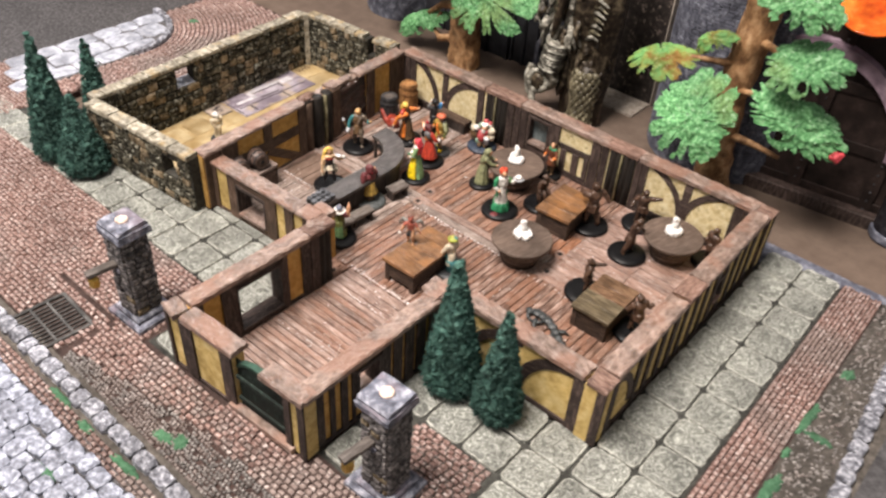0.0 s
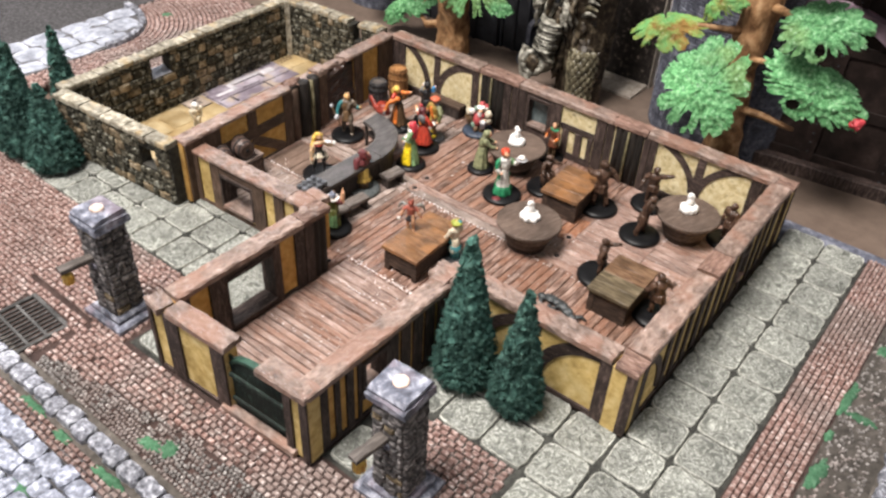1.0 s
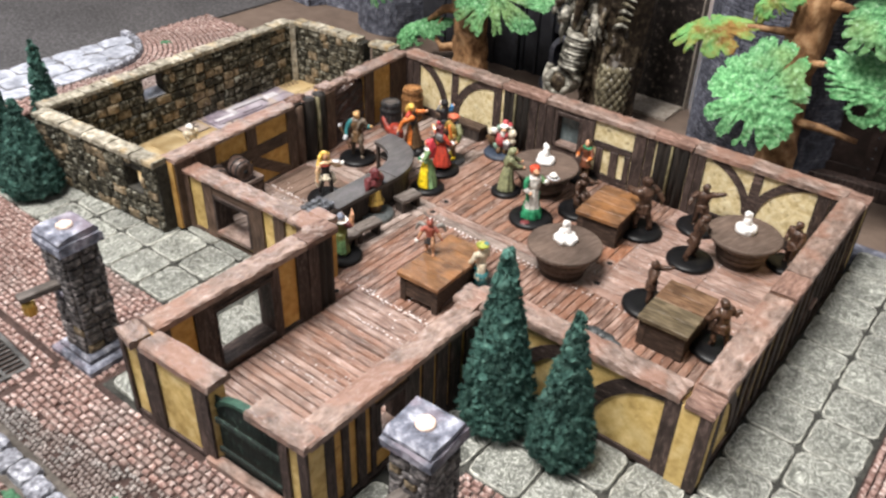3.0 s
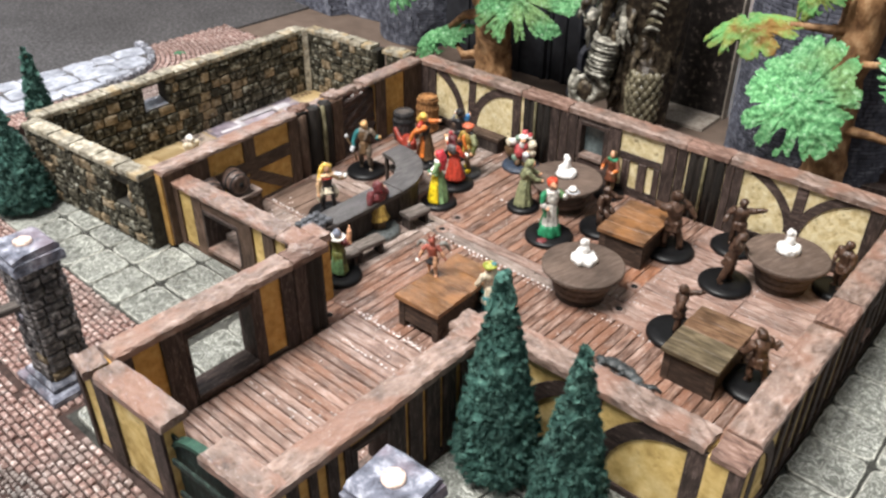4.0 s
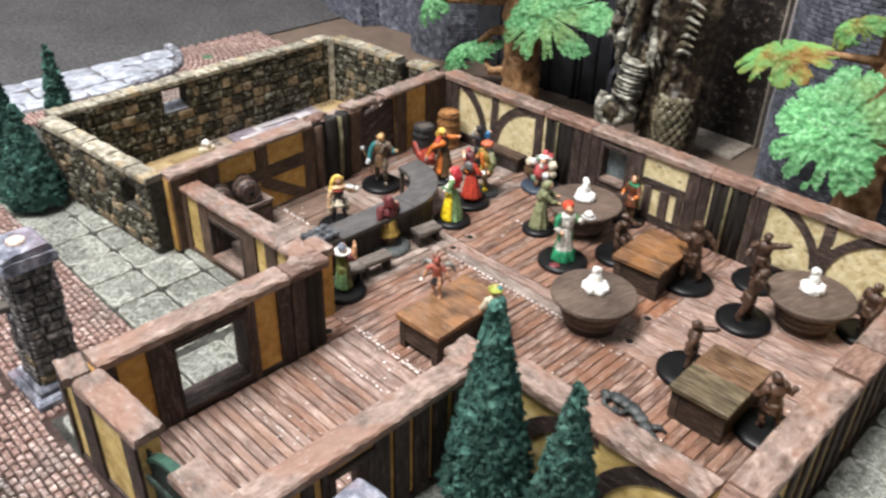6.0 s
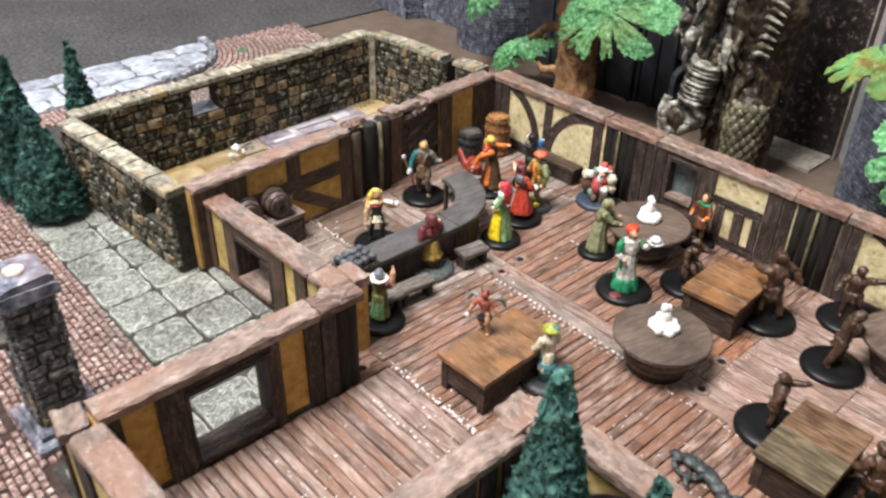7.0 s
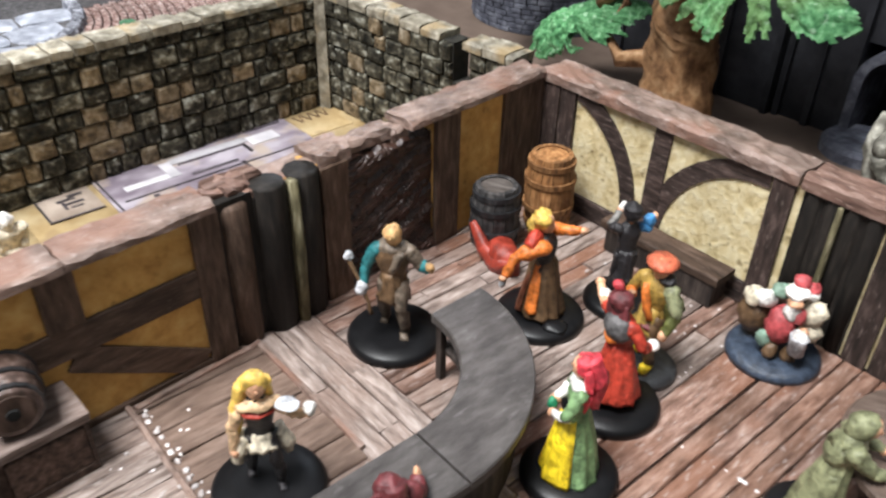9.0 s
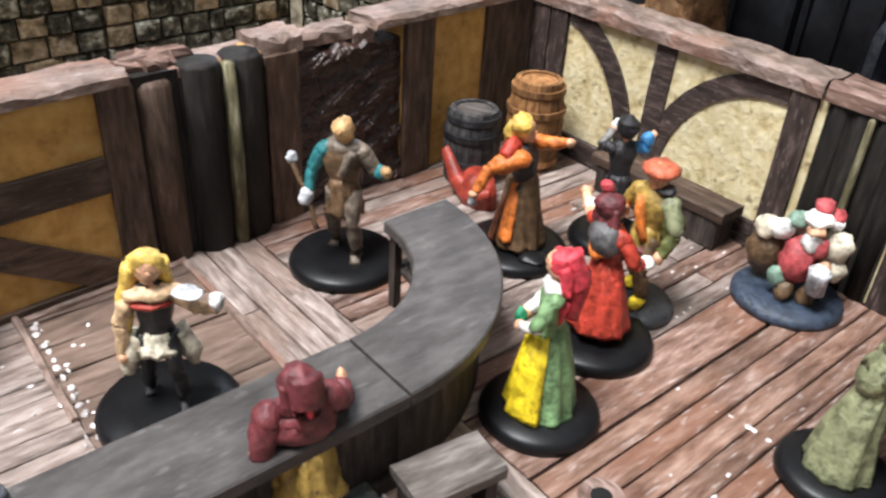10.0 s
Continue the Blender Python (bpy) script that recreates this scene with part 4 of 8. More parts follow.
def stone_wall(name, label, at, length, thick, high, openings, foot=0.0):
    g = Geo()
    cuts = sorted({0.0, float(length), *[o[0] for o in openings], *[o[1] for o in openings]})
    for a, b in zip(cuts, cuts[1:]):
        z = foot
        for z0, z1 in sorted((o[2], o[3]) for o in openings if o[0] <= a and o[1] >= b):
            if z0 - z > 0.1:
                g.box(a, b, 1.6, thick - 0.6, z, z0)
            z = z1
        if high - 3 - z > 0.1:
            g.box(a, b, 1.6, thick - 0.6, z, high - 3)
    root = solid(name, g, MORTAR, label, "wall", at, kind="structure")
    z, row = foot + 0.4, 0
    while z < high - 5:
        h = rnd.uniform(5.2, 7.4)
        h = min(h, high - 3.2 - z)
        u = rnd.uniform(-3, 0)
        while u < length - 2:
            wd = rnd.choice((5.5, 7.0, 8.5, 9.5, 11.5)) * rnd.uniform(0.9, 1.1)
            a, b = max(u, 0.2), min(u + wd, length - 0.2)
            u += wd
            if b - a < 2.2:
                continue
            inside = False
            for o in openings:
                if z + h > o[2] + 0.6 and z < o[3] - 0.6:
                    if a >= o[0] - 0.8 and b <= o[1] + 0.8:
                        inside = True
                    elif a < o[0] < b:
                        b = o[0]
                    elif a < o[1] < b:
                        a = o[1]
            if inside or b - a < 2.0:
                continue
            ob = new("stone", stone_mesh(rnd.randrange(9), TANSTONE if rnd.random() < 0.2 else STONE))
            ob.parent = root
            m = place((a + b) / 2, 2.0 + rnd.uniform(-0.35, 0.35), z + h / 2) @ Matrix.Diagonal(((b - a - 0.35) / 8, rnd.uniform(0.8, 1.1), (h - 0.35) / 6.5, 1))
            ob.matrix_basis = m
        z += h
        row += 1
    for o in openings:
        if foot < 0 and o[3] < high - 3:
            g = Geo()
            e, f, z0, z1 = o[0] - 0.3, o[1] + 0.3, o[2] - 0.5, o[2] + 0.2
            g.add([(e, 0.8, z0), (f, 0.8, z0), (f, thick - 0.2, z0), (e, thick - 0.2, z0), (e, 0.8, z1), (f, 0.8, z1), (f, thick - 0.2, z1 + 3.2), (e, thick - 0.2, z1 + 3.2)],
                  [(0, 3, 2, 1), (4, 5, 6, 7), (0, 1, 5, 4), (1, 2, 6, 5), (2, 3, 7, 6), (3, 0, 4, 7)])
            # pale stone colour stands for the light on the bottom of the opening
            part("sill", g, FLAG, root, "sloping stone sill with its lit top painted pale")
    u = 0.0
    while u < length - 1:
        wd = rnd.uniform(7, 12)
        e = min(u + wd, length)
        mid = (u + e) / 2
        if not any(o[0] < mid < o[1] and o[3] >= high - 3 for o in openings):
            g = Geo()
            g.rough_box(u + 0.25, e - 0.25, -0.4, thick + 0.2, high - 3.2, high + rnd.uniform(-0.5, 0.4), 3, 3, 0.35, 0.7)
            part("cap_stone", g, CAPSTONE, root)
        u = e
    return root


stone_wall("wall_stone_yard", "grey rubble stone wall with a small square window", place(-318, 75.5, 0, 4.7), 110, 10, 44, [(81, 96, 20, 34)])
stone_wall("wall_stone_long", "grey rubble stone wall with pale cap stones", place(-318.5, 84, 0, 93), 211, 10, 44, [(70.5, 87, 24, 38.6)], -5.0)
stone_wall("wall_stone_back", "grey rubble stone wall with a broken notch", place(-329, 294, 0, 5), 98, 10, 44, [(70, 78, 27, 50)], -5.0)
g = Geo()
g.box(-2.2, 2.2, -2.2, 2.2, -5, 43, 0.5)
solid("quoin", g, CAPSTONE, "pale narrow corner stone of the rubble walls", "stone", place(-328.6, 293.6, 0, 40), kind="structure")
g = Geo()
v = [(-203, 85), (-217, 301), (-330, 296), (-320, 79)]
g.add([(x, y, -4.4) for x, y in v] + [(x, y, 0.0) for x, y in v], [(0, 1, 2, 3), (4, 5, 6, 7), (0, 1, 5, 4), (1, 2, 6, 5), (2, 3, 7, 6), (3, 0, 4, 7)])
root = solid("floor_stone_room", g, PARCHMENT, "tan printed floor sheet in the stone room", "floor", place(-3.5, 1.5, -4.5), kind="structure")
g = Geo()
v = [(-288, 192), (-292, 271), (-329, 271), (-325, 192)]
g.add([(x, y, 0.0) for x, y in v] + [(x, y, 0.5) for x, y in v], [(0, 1, 2, 3), (4, 5, 6, 7), (0, 1, 5, 4), (1, 2, 6, 5), (2, 3, 7, 6), (3, 0, 4, 7)])
part("printed_panel", g, PRINTGLARE, root, "printed panel with pale violet glare in its colour")
INK = surface("printed_ink", [(0.3, (0.03, 0.025, 0.03)), (0.7, (0.075, 0.065, 0.07))], scale=200.0, rough=0.4, bump=0.0)
CHALK = surface("printed_white", [(0.3, (0.44, 0.42, 0.45)), (0.7, (0.58, 0.56, 0.58))], scale=120.0, rough=0.4, bump=0.0)
for a, b, e, f, m in ((-311, -307.5, 199, 215, CHALK), (-319, -307.5, 215, 219, CHALK), (-320, -316, 219, 250, CHALK), (-319, -312, 250, 262, CHALK), (-315.4, -314.4, 221, 248, INK), (-314.2, -308, 246.6, 248, INK), (-306, -304.6, 222, 240, INK), (-303, -290, 240, 241.4, INK), (-300, -291, 205, 207, INK),
                      (-324, -289, 193, 193.7, INK), (-324, -323.2, 195, 268, INK), (-302, -301.2, 196, 268, INK)):
    g = Geo()
    g.box(a, b, e, f, 0.5, 0.75)
    part("printed_line", g, m, root)
for a, b, e, f in ((-312, -292, 146, 166), (-312, -290, 120, 143), (-286, -262, 150, 188), (-328, -305, 271.6, 291)):
    g = Geo()
    g.box(a, b, e, f, 0.0, 0.35, 0.1)
    part("printed_panel", g, PARCHMENT, root)
BEIGE = surface("printed_beige", [(0.34, (0.27, 0.21, 0.165)), (0.66, (0.4, 0.33, 0.275))], scale=90.0, stain=0.2, rough=0.35, spec=0.5, bump=0.0, vary=0.0)
g = Geo()
g.box(-323, -304, 172.5, 190, 0.0, 0.4)
part("printed_panel", g, BEIGE, root, "beige printed square with dark marks")
for a, b, e, f in ((-316, -314.5, 178, 184), (-314.5, -309, 179, 180), (-313, -311.6, 180, 186), (-318, -316.5, 182, 187), (-310, -309, 181, 185), (-323, -304, 172, 172.8), (-304, -303.2, 172, 190)):
    g = Geo()
    g.box(a, b, e, f, 0.4, 0.6)
    part("printed_line", g, INK, root)
# a row of brown zigzag strokes
for k in range(8):
    g = Geo()
    e = 274 + 1.9 * k
    g.tube([(-323.5, e + (1.4 if k % 2 else 0.0), 0.4), (-317.5, e + (0.0 if k % 2 else 1.4), 0.4)], [0.35, 0.35], 6)
    part("printed_line", g, BROWNCLOTH, root)

# ---- paved yard and street
SLABS = []
for k in range(6):
    g = Geo()
    n = 40
    vs, fs = [], []
    r = random.Random(k)
    j = [r.uniform(-0.35, 0.35) for _ in range(n)]
    for z, s in ((-3.5, 12.1), (-1.2, 12.05), (-0.3, 11.85), (0.15, 11.6), (0.1, 11.25), (-0.15, 11.0), (0.0, 10.2), (0.1, 5.0)):
        for i in range(n):
            a = 2 * math.pi * i / n
            ca, sa = math.cos(a), math.sin(a)
            q = s / (abs(ca) ** 9 + abs(sa) ** 9) ** (1 / 9) + j[i] * 0.9 * min(1, s / 11)
            vs.append((ca * q, sa * q, z + (0.12 * r.uniform(-1, 1) if z > -0.5 else 0)))
    vs.append((0, 0, 0.15))
    for b in range(7):
        fs += [(b * n + i, b * n + (i + 1) % n, b * n + n + (i + 1) % n, b * n + n + i) for i in range(n)]
    fs += [(7 * n + i, 7 * n + (i + 1) % n, 8 * n) for i in range(n)]
    g.add(vs, fs)
    g.k = [1 if 2 * n <= i < 4 * n else 0 for i in range(len(fs))]
    SLABS.append(g.mesh("slab", [SLAB, SLABRIM]))


def slabs(root, cells):
    for x, y, sx, sy in cells:
        ob = new("slab", SLABS[rnd.randrange(6)])
        ob.parent = root
        ob.matrix_basis = place(x, y, rnd.uniform(-0.4, 0.3), rnd.choice((0, 90, 180, 270) if abs(sx - sy) < 0.05 else (0, 180)) + rnd.uniform(-1.5, 1.5), rnd.uniform(-0.6, 0.6), rnd.uniform(-0.6, 0.6)) @ Matrix.Diagonal((sx * 0.982, sy * 0.982, 1, 1))


def bed(name, label, rects, mat, top=-1.4):
    g = Geo()
    for k, (a, b, c, d) in enumerate(rects):
        g.box(a, b, c, d, -9, top - 0.02 * k)
    return solid(name, g, mat, label, "ground", kind="structure")


pave = bed("pavement", "grey-green paving slabs with rounded corners", [(100, 151, 10, 330), (0, 100, 8, 108), (-420, -101, 44.5, 104), (-128, -101, -6, 44.5)], SLABGAP)
cells = []
for j in range(-4, 9):
    for i in range(2):
        y = 110 + 24.9 * j + 12.4
        cells.append((112.6 + 24.8 * i, y, 1.01, 1.01))
for j, xs in ((-1, (12, 37, 62, 87)), (-2, (12, 37, 62, 87)), (-3, (75.5, 88)), (-4, (13, 88))):
    for x in xs:
        if x == 75.5:
            continue
        cells.append((x, 110 + 24.9 * j + 11.6, 1.01, 1.0))
for i in range(14):
    x = -142.5 - 24.3 * i
    cells.append((x - 1.5, 58 - 0.10 * (i * 2), 0.98, 1.0))
    if x > -325:
        cells.append((x - 1.5, 82.5 - 0.10 * (i * 2), 0.98, 0.98))
    if x > -215:
        cells.append((x - 1.5, 99.5, 0.98, 0.36))
cells += [(-115, 58, 1.02, 1.0), (-115, 82, 1.02, 0.96), (-114, 33, 1.0, 0.98), (-114, 8.5, 1.0, 0.98)]
slabs(pave, cells)


def field(root, name, spots, mat, label, near):
    """Small stones at (x, y, turn, length, width): the nearest ones as single pieces, the rest as one mesh."""
    shapes = []
    round_ = name == "pebble"
    m = 7 if round_ else 4
    corners = [(1.1 * math.cos(2 * math.pi * i / 7), 1.1 * math.sin(2 * math.pi * i / 7)) for i in range(7)] if round_ else [(-1, -1), (1, -1), (1, 1), (-1, 1)]
    for k in range(5):
        r = random.Random(k + 40)
        ring = []
        for z, s in ((-2.6, 1.0), (-0.5, 0.94), (0.0, 0.5)) if round_ else ((-2.6, 0.95), (-0.7, 0.92), (0.0, 0.72)):
            ring += [(sx * 0.5 * s + r.uniform(-0.05, 0.05), sy * 0.5 * s + r.uniform(-0.06, 0.06), z + (r.uniform(-0.15, 0.15) if z == 0 else 0)) for sx, sy in corners]
        shapes.append(ring)
    FS = [tuple(range(2 * m, 3 * m))] + [(b + i, b + (i + 1) % m, b + m + (i + 1) % m, b + m + i) for b in (0, m) for i in range(m)]
    meshes = {}
    rest = Geo()
    count = 0
    for x, y, turn, ln, wd in spots:
        k = rnd.randrange(5)
        dz = rnd.uniform(-0.35, 0.3)
        if near(x, y) and count < 280:
            count += 1
            key = (k, round(ln, 1), round(wd, 1))
            if key not in meshes:
                g = Geo()
                g.add([(a * ln, b * wd, c) for a, b, c in shapes[k]], FS)
                meshes[key] = g.mesh(name, mat)
            ob = new(name, meshes[key])
            ob.parent = root
            ob.matrix_basis = place(x, y, dz, turn)
        else:
            ct, s_ = math.cos(math.radians(turn)), math.sin(math.radians(turn))
            rest.add([(x + a * ln * ct - b * wd * s_, y + a * ln * s_ + b * wd * ct, c + dz) for a, b, c in shapes[k]], FS)
    if rest.v:
        ob = part(name, rest, mat, root)
        tagged(ob, label, kind="stuff")


def running(x0, x1, y0, y1, ln, wd, turn=0.0, ok=None):
    """Bricks in running bond over a rectangle; turn 90 lays the rows along y."""
    out = []
    a0, a1, b0, b1 = (x0, x1, y0, y1) if turn == 0 else (y0, y1, x0, x1)
    b, r = b0, 0
    while b < b1 - wd * 0.5:
        a = a0 - (ln / 2 if r % 2 else 0)
        while a < a1:
            q = ln * rnd.uniform(0.8, 1.15)
            ca, cb = a + q / 2, b + wd / 2 + rnd.uniform(-0.15, 0.15)
            p = (ca, cb) if turn == 0 else (cb, ca)
            if a0 <= ca <= a1 and (ok is None or ok(*p)):
                out.append((p[0], p[1], turn + rnd.uniform(-2, 2), q - 0.45, wd - 0.4))
            a += q
        b += wd
        r += 1
    return out


drain = lambda x, y: (-199 < x < -161 and -53 < y < -18) or (-212 < x < -154 and abs(y + 11 - 0.02 * (x + 180)) < 1.7) or (abs(x + 154.5) < 1.5 and -52 < y < -10)
street = bed("street", "red-brown brick street with worn pinkish tops", [(-420, -128, -46, 44.5), (-128, 100, -46, 8), (150.5, 176.5, 40, 335), (-505, -330, 120, 340), (100, 151, -46, 10), (-505, -420, -46, 120)], GROUT, -1.5)
gutter = lambda x, y: y < min(-23.5, -39 + 0.17 * (x + 150)) + 3.5 * noise.noise((x * 0.07, y * 0.09, 4.0)) + 1.5 * noise.noise((x * 0.25, y * 0.25, 8.0)) and x > -152
spots = running(-420, -129, -45, 44, 4.6, 3.0, 0, lambda x, y: not drain(x, y) and not gutter(x, y))
spots += running(-129, 100, -45, 7, 4.6, 3.0, 0, lambda x, y: (y < -7 + 0.06 * (x + 100) or x > 1) and not gutter(x, y))
spots += running(26, 74, 8, 58, 4.6, 3.0, 0)
spots += running(100, 150, -46, 10, 4.6, 3.0, 0)
spots += running(-505, -420, -45, 120, 5.0, 3.2, 0)
spots += running(151.4, 175.6, 40, 219, 3.7, 3.0, 90)
spots += running(151.4, 176.0, 220, 335, 3.1, 2.45, 90)
for r in range(15, 66):
    rad = 4.4 * r
    n = max(6, int(math.radians(180) * rad / 5.2))
    for i in range(n):
        a = math.radians(-90 + 180 * (i + 0.5 * (r % 2)) / n)
        x, y = -503 + rad * math.cos(a), 196 + rad * math.sin(a) * 0.92
        if -505 < x < -332 and 122 < y < 338:
            spots.append((x, y, math.degrees(a) + 90, 4.7, 3.7))
field(street, "brick", spots, BRICK, "small red-brown street bricks with worn pinkish tops", lambda x, y: -102 < x < -15 and -28 < y < -5)
# pebbled gutter beside the kerb, and the dark verge on the other side
spots = []
for j in range(12):
    for i in range(106):
        x, y = -153 + 2.4 * (i + 0.5 * (j % 2)) + rnd.uniform(-0.3, 0.3), -45 + 2.25 * j + rnd.uniform(-0.3, 0.3)
        if gutter(x, y) and rnd.random() < 0.93:
            spots.append((x, y, rnd.uniform(0, 360), rnd.uniform(1.8, 2.2), rnd.uniform(1.6, 2.1)))
for _ in range(900):
    spots.append((rnd.uniform(177.5, 200), rnd.uniform(40, 330), rnd.uniform(0, 360), rnd.uniform(1.0, 1.9), rnd.uniform(0.9, 1.7)))
verge = bed("verge", "dark earth strip with small pebbles", [(176.5, 203, 40, 335)], SOIL, -1.2)
field(verge, "pebble", spots, PEBBLE, "pale rounded pebbles pressed into dark earth", lambda x, y: -60 < x < 0 and -45 < y < -27)


def lump(name, cx, cy, w, d, h, seed, mat, parent):
    """A rounded kerb stone or cobble."""
    r = random.Random(seed)
    vs, fs, n = [], [], 14
    for z, s in ((-3, 1.0), (h * 0.5, 0.98), (h * 0.88, 0.9), (h, 0.66)):
        for i in range(n):
            a = 2 * math.pi * i / n
            ca, sa = math.cos(a), math.sin(a)
            q = s * 0.5 / (abs(ca) ** 6 + abs(sa) ** 6) ** (1 / 6) * (1 + r.uniform(-0.09, 0.07))
            vs.append((ca * q * w, sa * q * d, z + r.uniform(-0.2, 0.2)))
    for b in (0, n, 2 * n):
        fs += [(b + i, b + (i + 1) % n, b + n + (i + 1) % n, b + n + i) for i in range(n)]
    fs.append(tuple(3 * n + i for i in range(n)))
    g = Geo()
    g.add(vs, fs)
    return part(name, g, mat, parent, at=place(cx, cy, 0, r.uniform(-6, 6)), smooth=False)


kerb = bed("kerb", "pale grey rounded kerb stones beside the street", [(-420, 110, -61, -46), (203, 214, 40, 335)], SOIL, -1.3)
x, k = -418.0, 0
while x < 105:
    wd = rnd.uniform(8, 14)
    lump("kerb_stone", x + wd / 2, -54.3 + rnd.uniform(-0.8, 0.8), wd - 0.2, rnd.uniform(8.2, 10.2), rnd.uniform(2.4, 4.4), k, KERBSTONE, kerb)
    x += wd
    k += 1
y = 42.0
while y < 330:
    wd = rnd.uniform(10, 15)
    lump("kerb_stone", 208 - 0.075 * (y - 158), y + wd / 2, 9, wd - 0.8, rnd.uniform(2.0, 3.4), k, KERBSTONE, kerb)
    y += wd
    k += 1
road = bed("road", "pale blue-grey cobbled road", [(-420, 110, -250, -61), (214, 330, 40, 335)], ROADGAP, -1.6)
# rounded cobbles in uneven rows: the nearest ones singly, the others as one mesh
far = []
near = 0
for j in range(18):
    x = -415.0 - rnd.uniform(0, 8)
    while x < 105:
        wd = rnd.uniform(8, 13.5)
        y = -74.5 - 9.6 * j + rnd.uniform(-1, 1)
        if x < 60:
            if x > -300 and near < 290:
                lump("cobble", x + wd / 2, y, wd + 0.2, rnd.uniform(9.0, 10.4), rnd.uniform(0.5, 1.8), near + 400, COBBLE, road)
                near += 1
            else:
                far.append((x + wd / 2, y, rnd.uniform(-8, 8), wd, 9.4))
        x += wd
field(road, "brick", running(-415, 105, -69.5, -60, 4.4, 2.8, 0), BRICK, "narrow band of red-brown bricks below the kerb", lambda x, y: False)
field(road, "far_cobble", far, COBBLE, "pale blue-grey cobbles further along the road", lambda x, y: False)
# moss tufts
for x, y, a, b in ((-125, -61, 14, 4), (-98, -62.5, 11, 3.5), (-62, -62, 16, 4), (-88, -90, 12, 5), (-64, -39, 9, 6), (-55, -35, 8, 6), (177.5, 207, 4.5, 20), (180.5, 149, 5.5, 17), (187, 197, 10, 5), (177.5, 176, 3.5, 6), (182, 255, 5, 9), (173, 118, 5, 8), (-466, 267, 8, 6), (-382, 233, 8, 5)):
    g = Geo()
    n, rings, ph = 40, 7, rnd.uniform(0, 9)
    vs, fs = [(0, 0, 0.7)], []
    for k in range(1, rings + 1):
        f = k / rings
        for i in range(n):
            t_ = 2 * math.pi * i / n
            r = f * (0.76 + 0.12 * math.sin(2 * t_ + ph) + 0.09 * math.sin(5 * t_ + 2 * ph) + 0.07 * math.sin(11 * t_ + ph))
            px, py = 0.85 * a * r * math.cos(t_), 0.85 * b * r * math.sin(t_)
            vs.append((px, py, 0.7 - 1.5 * f ** 3 + 0.35 * noise.noise((px * 0.9 + x, py * 0.9, 0.0))))
    fs += [(0, 1 + i, 1 + (i + 1) % n) for i in range(n)]
    for k in range(rings - 1):
        fs += [(1 + k * n + i, 1 + k * n + n + i, 1 + k * n + n + (i + 1) % n, 1 + k * n + (i + 1) % n) for i in range(n)]
    g.add(vs, fs)
    solid("moss_tuft", g, MOSS, "low green moss patch between the stones", "moss", place(x, y), "moss patches", kind="stuff", smooth=True)
# sunk drain with an iron grate
g = Geo()
g.box(-199, -161, -53, -18, -9, -7.5)
pit = solid("drain_pit", g, SHADEBLACK, "dark pit under the street grate", "drain", kind="structure")
grate = thing("drain_grate", "dark iron street drain grate with narrow bars", "grate", place(-180, -35.5, -0.3, -3))
for a, b, c, d in ((-18.5, 18.5, -17, -14.6), (-18.5, 18.5, 14.6, 17), (-18.5, -16.2, -14.6, 14.6), (16.2, 18.5, -14.6, 14.6)):
    g = Geo()
    g.box(a, b, c, d, -6, 0.5, 0.4)
    part("frame", g, IRON, grate)
for i in range(9):
    x = -13.2 + 3.3 * i
    g = Geo()
    g.box(x - 0.5, x + 0.5, -14.6, 14.6, -2, 0.1, 0.25)
    part("bar", g, IRON, grate)
for y in (-5, 5):
    g = Geo()
    g.box(-16.2, 16.2, y - 0.8, y + 0.8, -1.8, 0.3, 0.2)
    part("bar", g, IRON, grate)
# pale icy terrace with a curved rim
v = [(-505, 100), (-441, 100), (-441, 196)] + [(-503 + 62 * math.cos(math.radians(9 * i)), 196 + 56 * math.sin(math.radians(9 * i))) for i in range(1, 11)] + [(-505, 252)]
g = Geo()
n = len(v)
g.add([(x, y, -9) for x, y in v] + [(x, y, 0.3) for x, y in v], [tuple(range(n)), tuple(range(n, 2 * n))] + [(i, (i + 1) % n, n + (i + 1) % n, n + i) for i in range(n)])
terrace = solid("terrace", g, ROADGAP, "pale blue-white cracked flagstones behind the stone room", "ground", kind="structure")
k = 900
inside = lambda x, y: x < -444 and (y < 196 or ((x + 503) / 62) ** 2 + ((y - 196) / 56) ** 2 < 1)
for i, wide in enumerate((19, 24, 18)):
    x = -504 + (0, 19, 43)[i] + wide / 2
    y = 96.0 - 9 * i
    while y < 246:
        ln = rnd.uniform(17, 38)
        if inside(x, y + ln / 2) and inside(x, y + ln - 5):
            lump("flagstone", x, y + ln / 2, wide + 0.2, ln - 0.3, rnd.uniform(0.9, 1.6), k, FLAG, terrace)
        y += ln
        k += 1
for i in range(11):
    a = math.radians(-4 + 9.4 * i)
    ob = lump("rim_stone", -503 + 62 * math.cos(a), 196 + 56 * math.sin(a), 6.5, 9.6, 4.6, k, KERBSTONE, terrace)
    ob.matrix_basis = ob.matrix_basis @ pose(0, 0, 0, 0, 0, math.degrees(a))
    k += 1


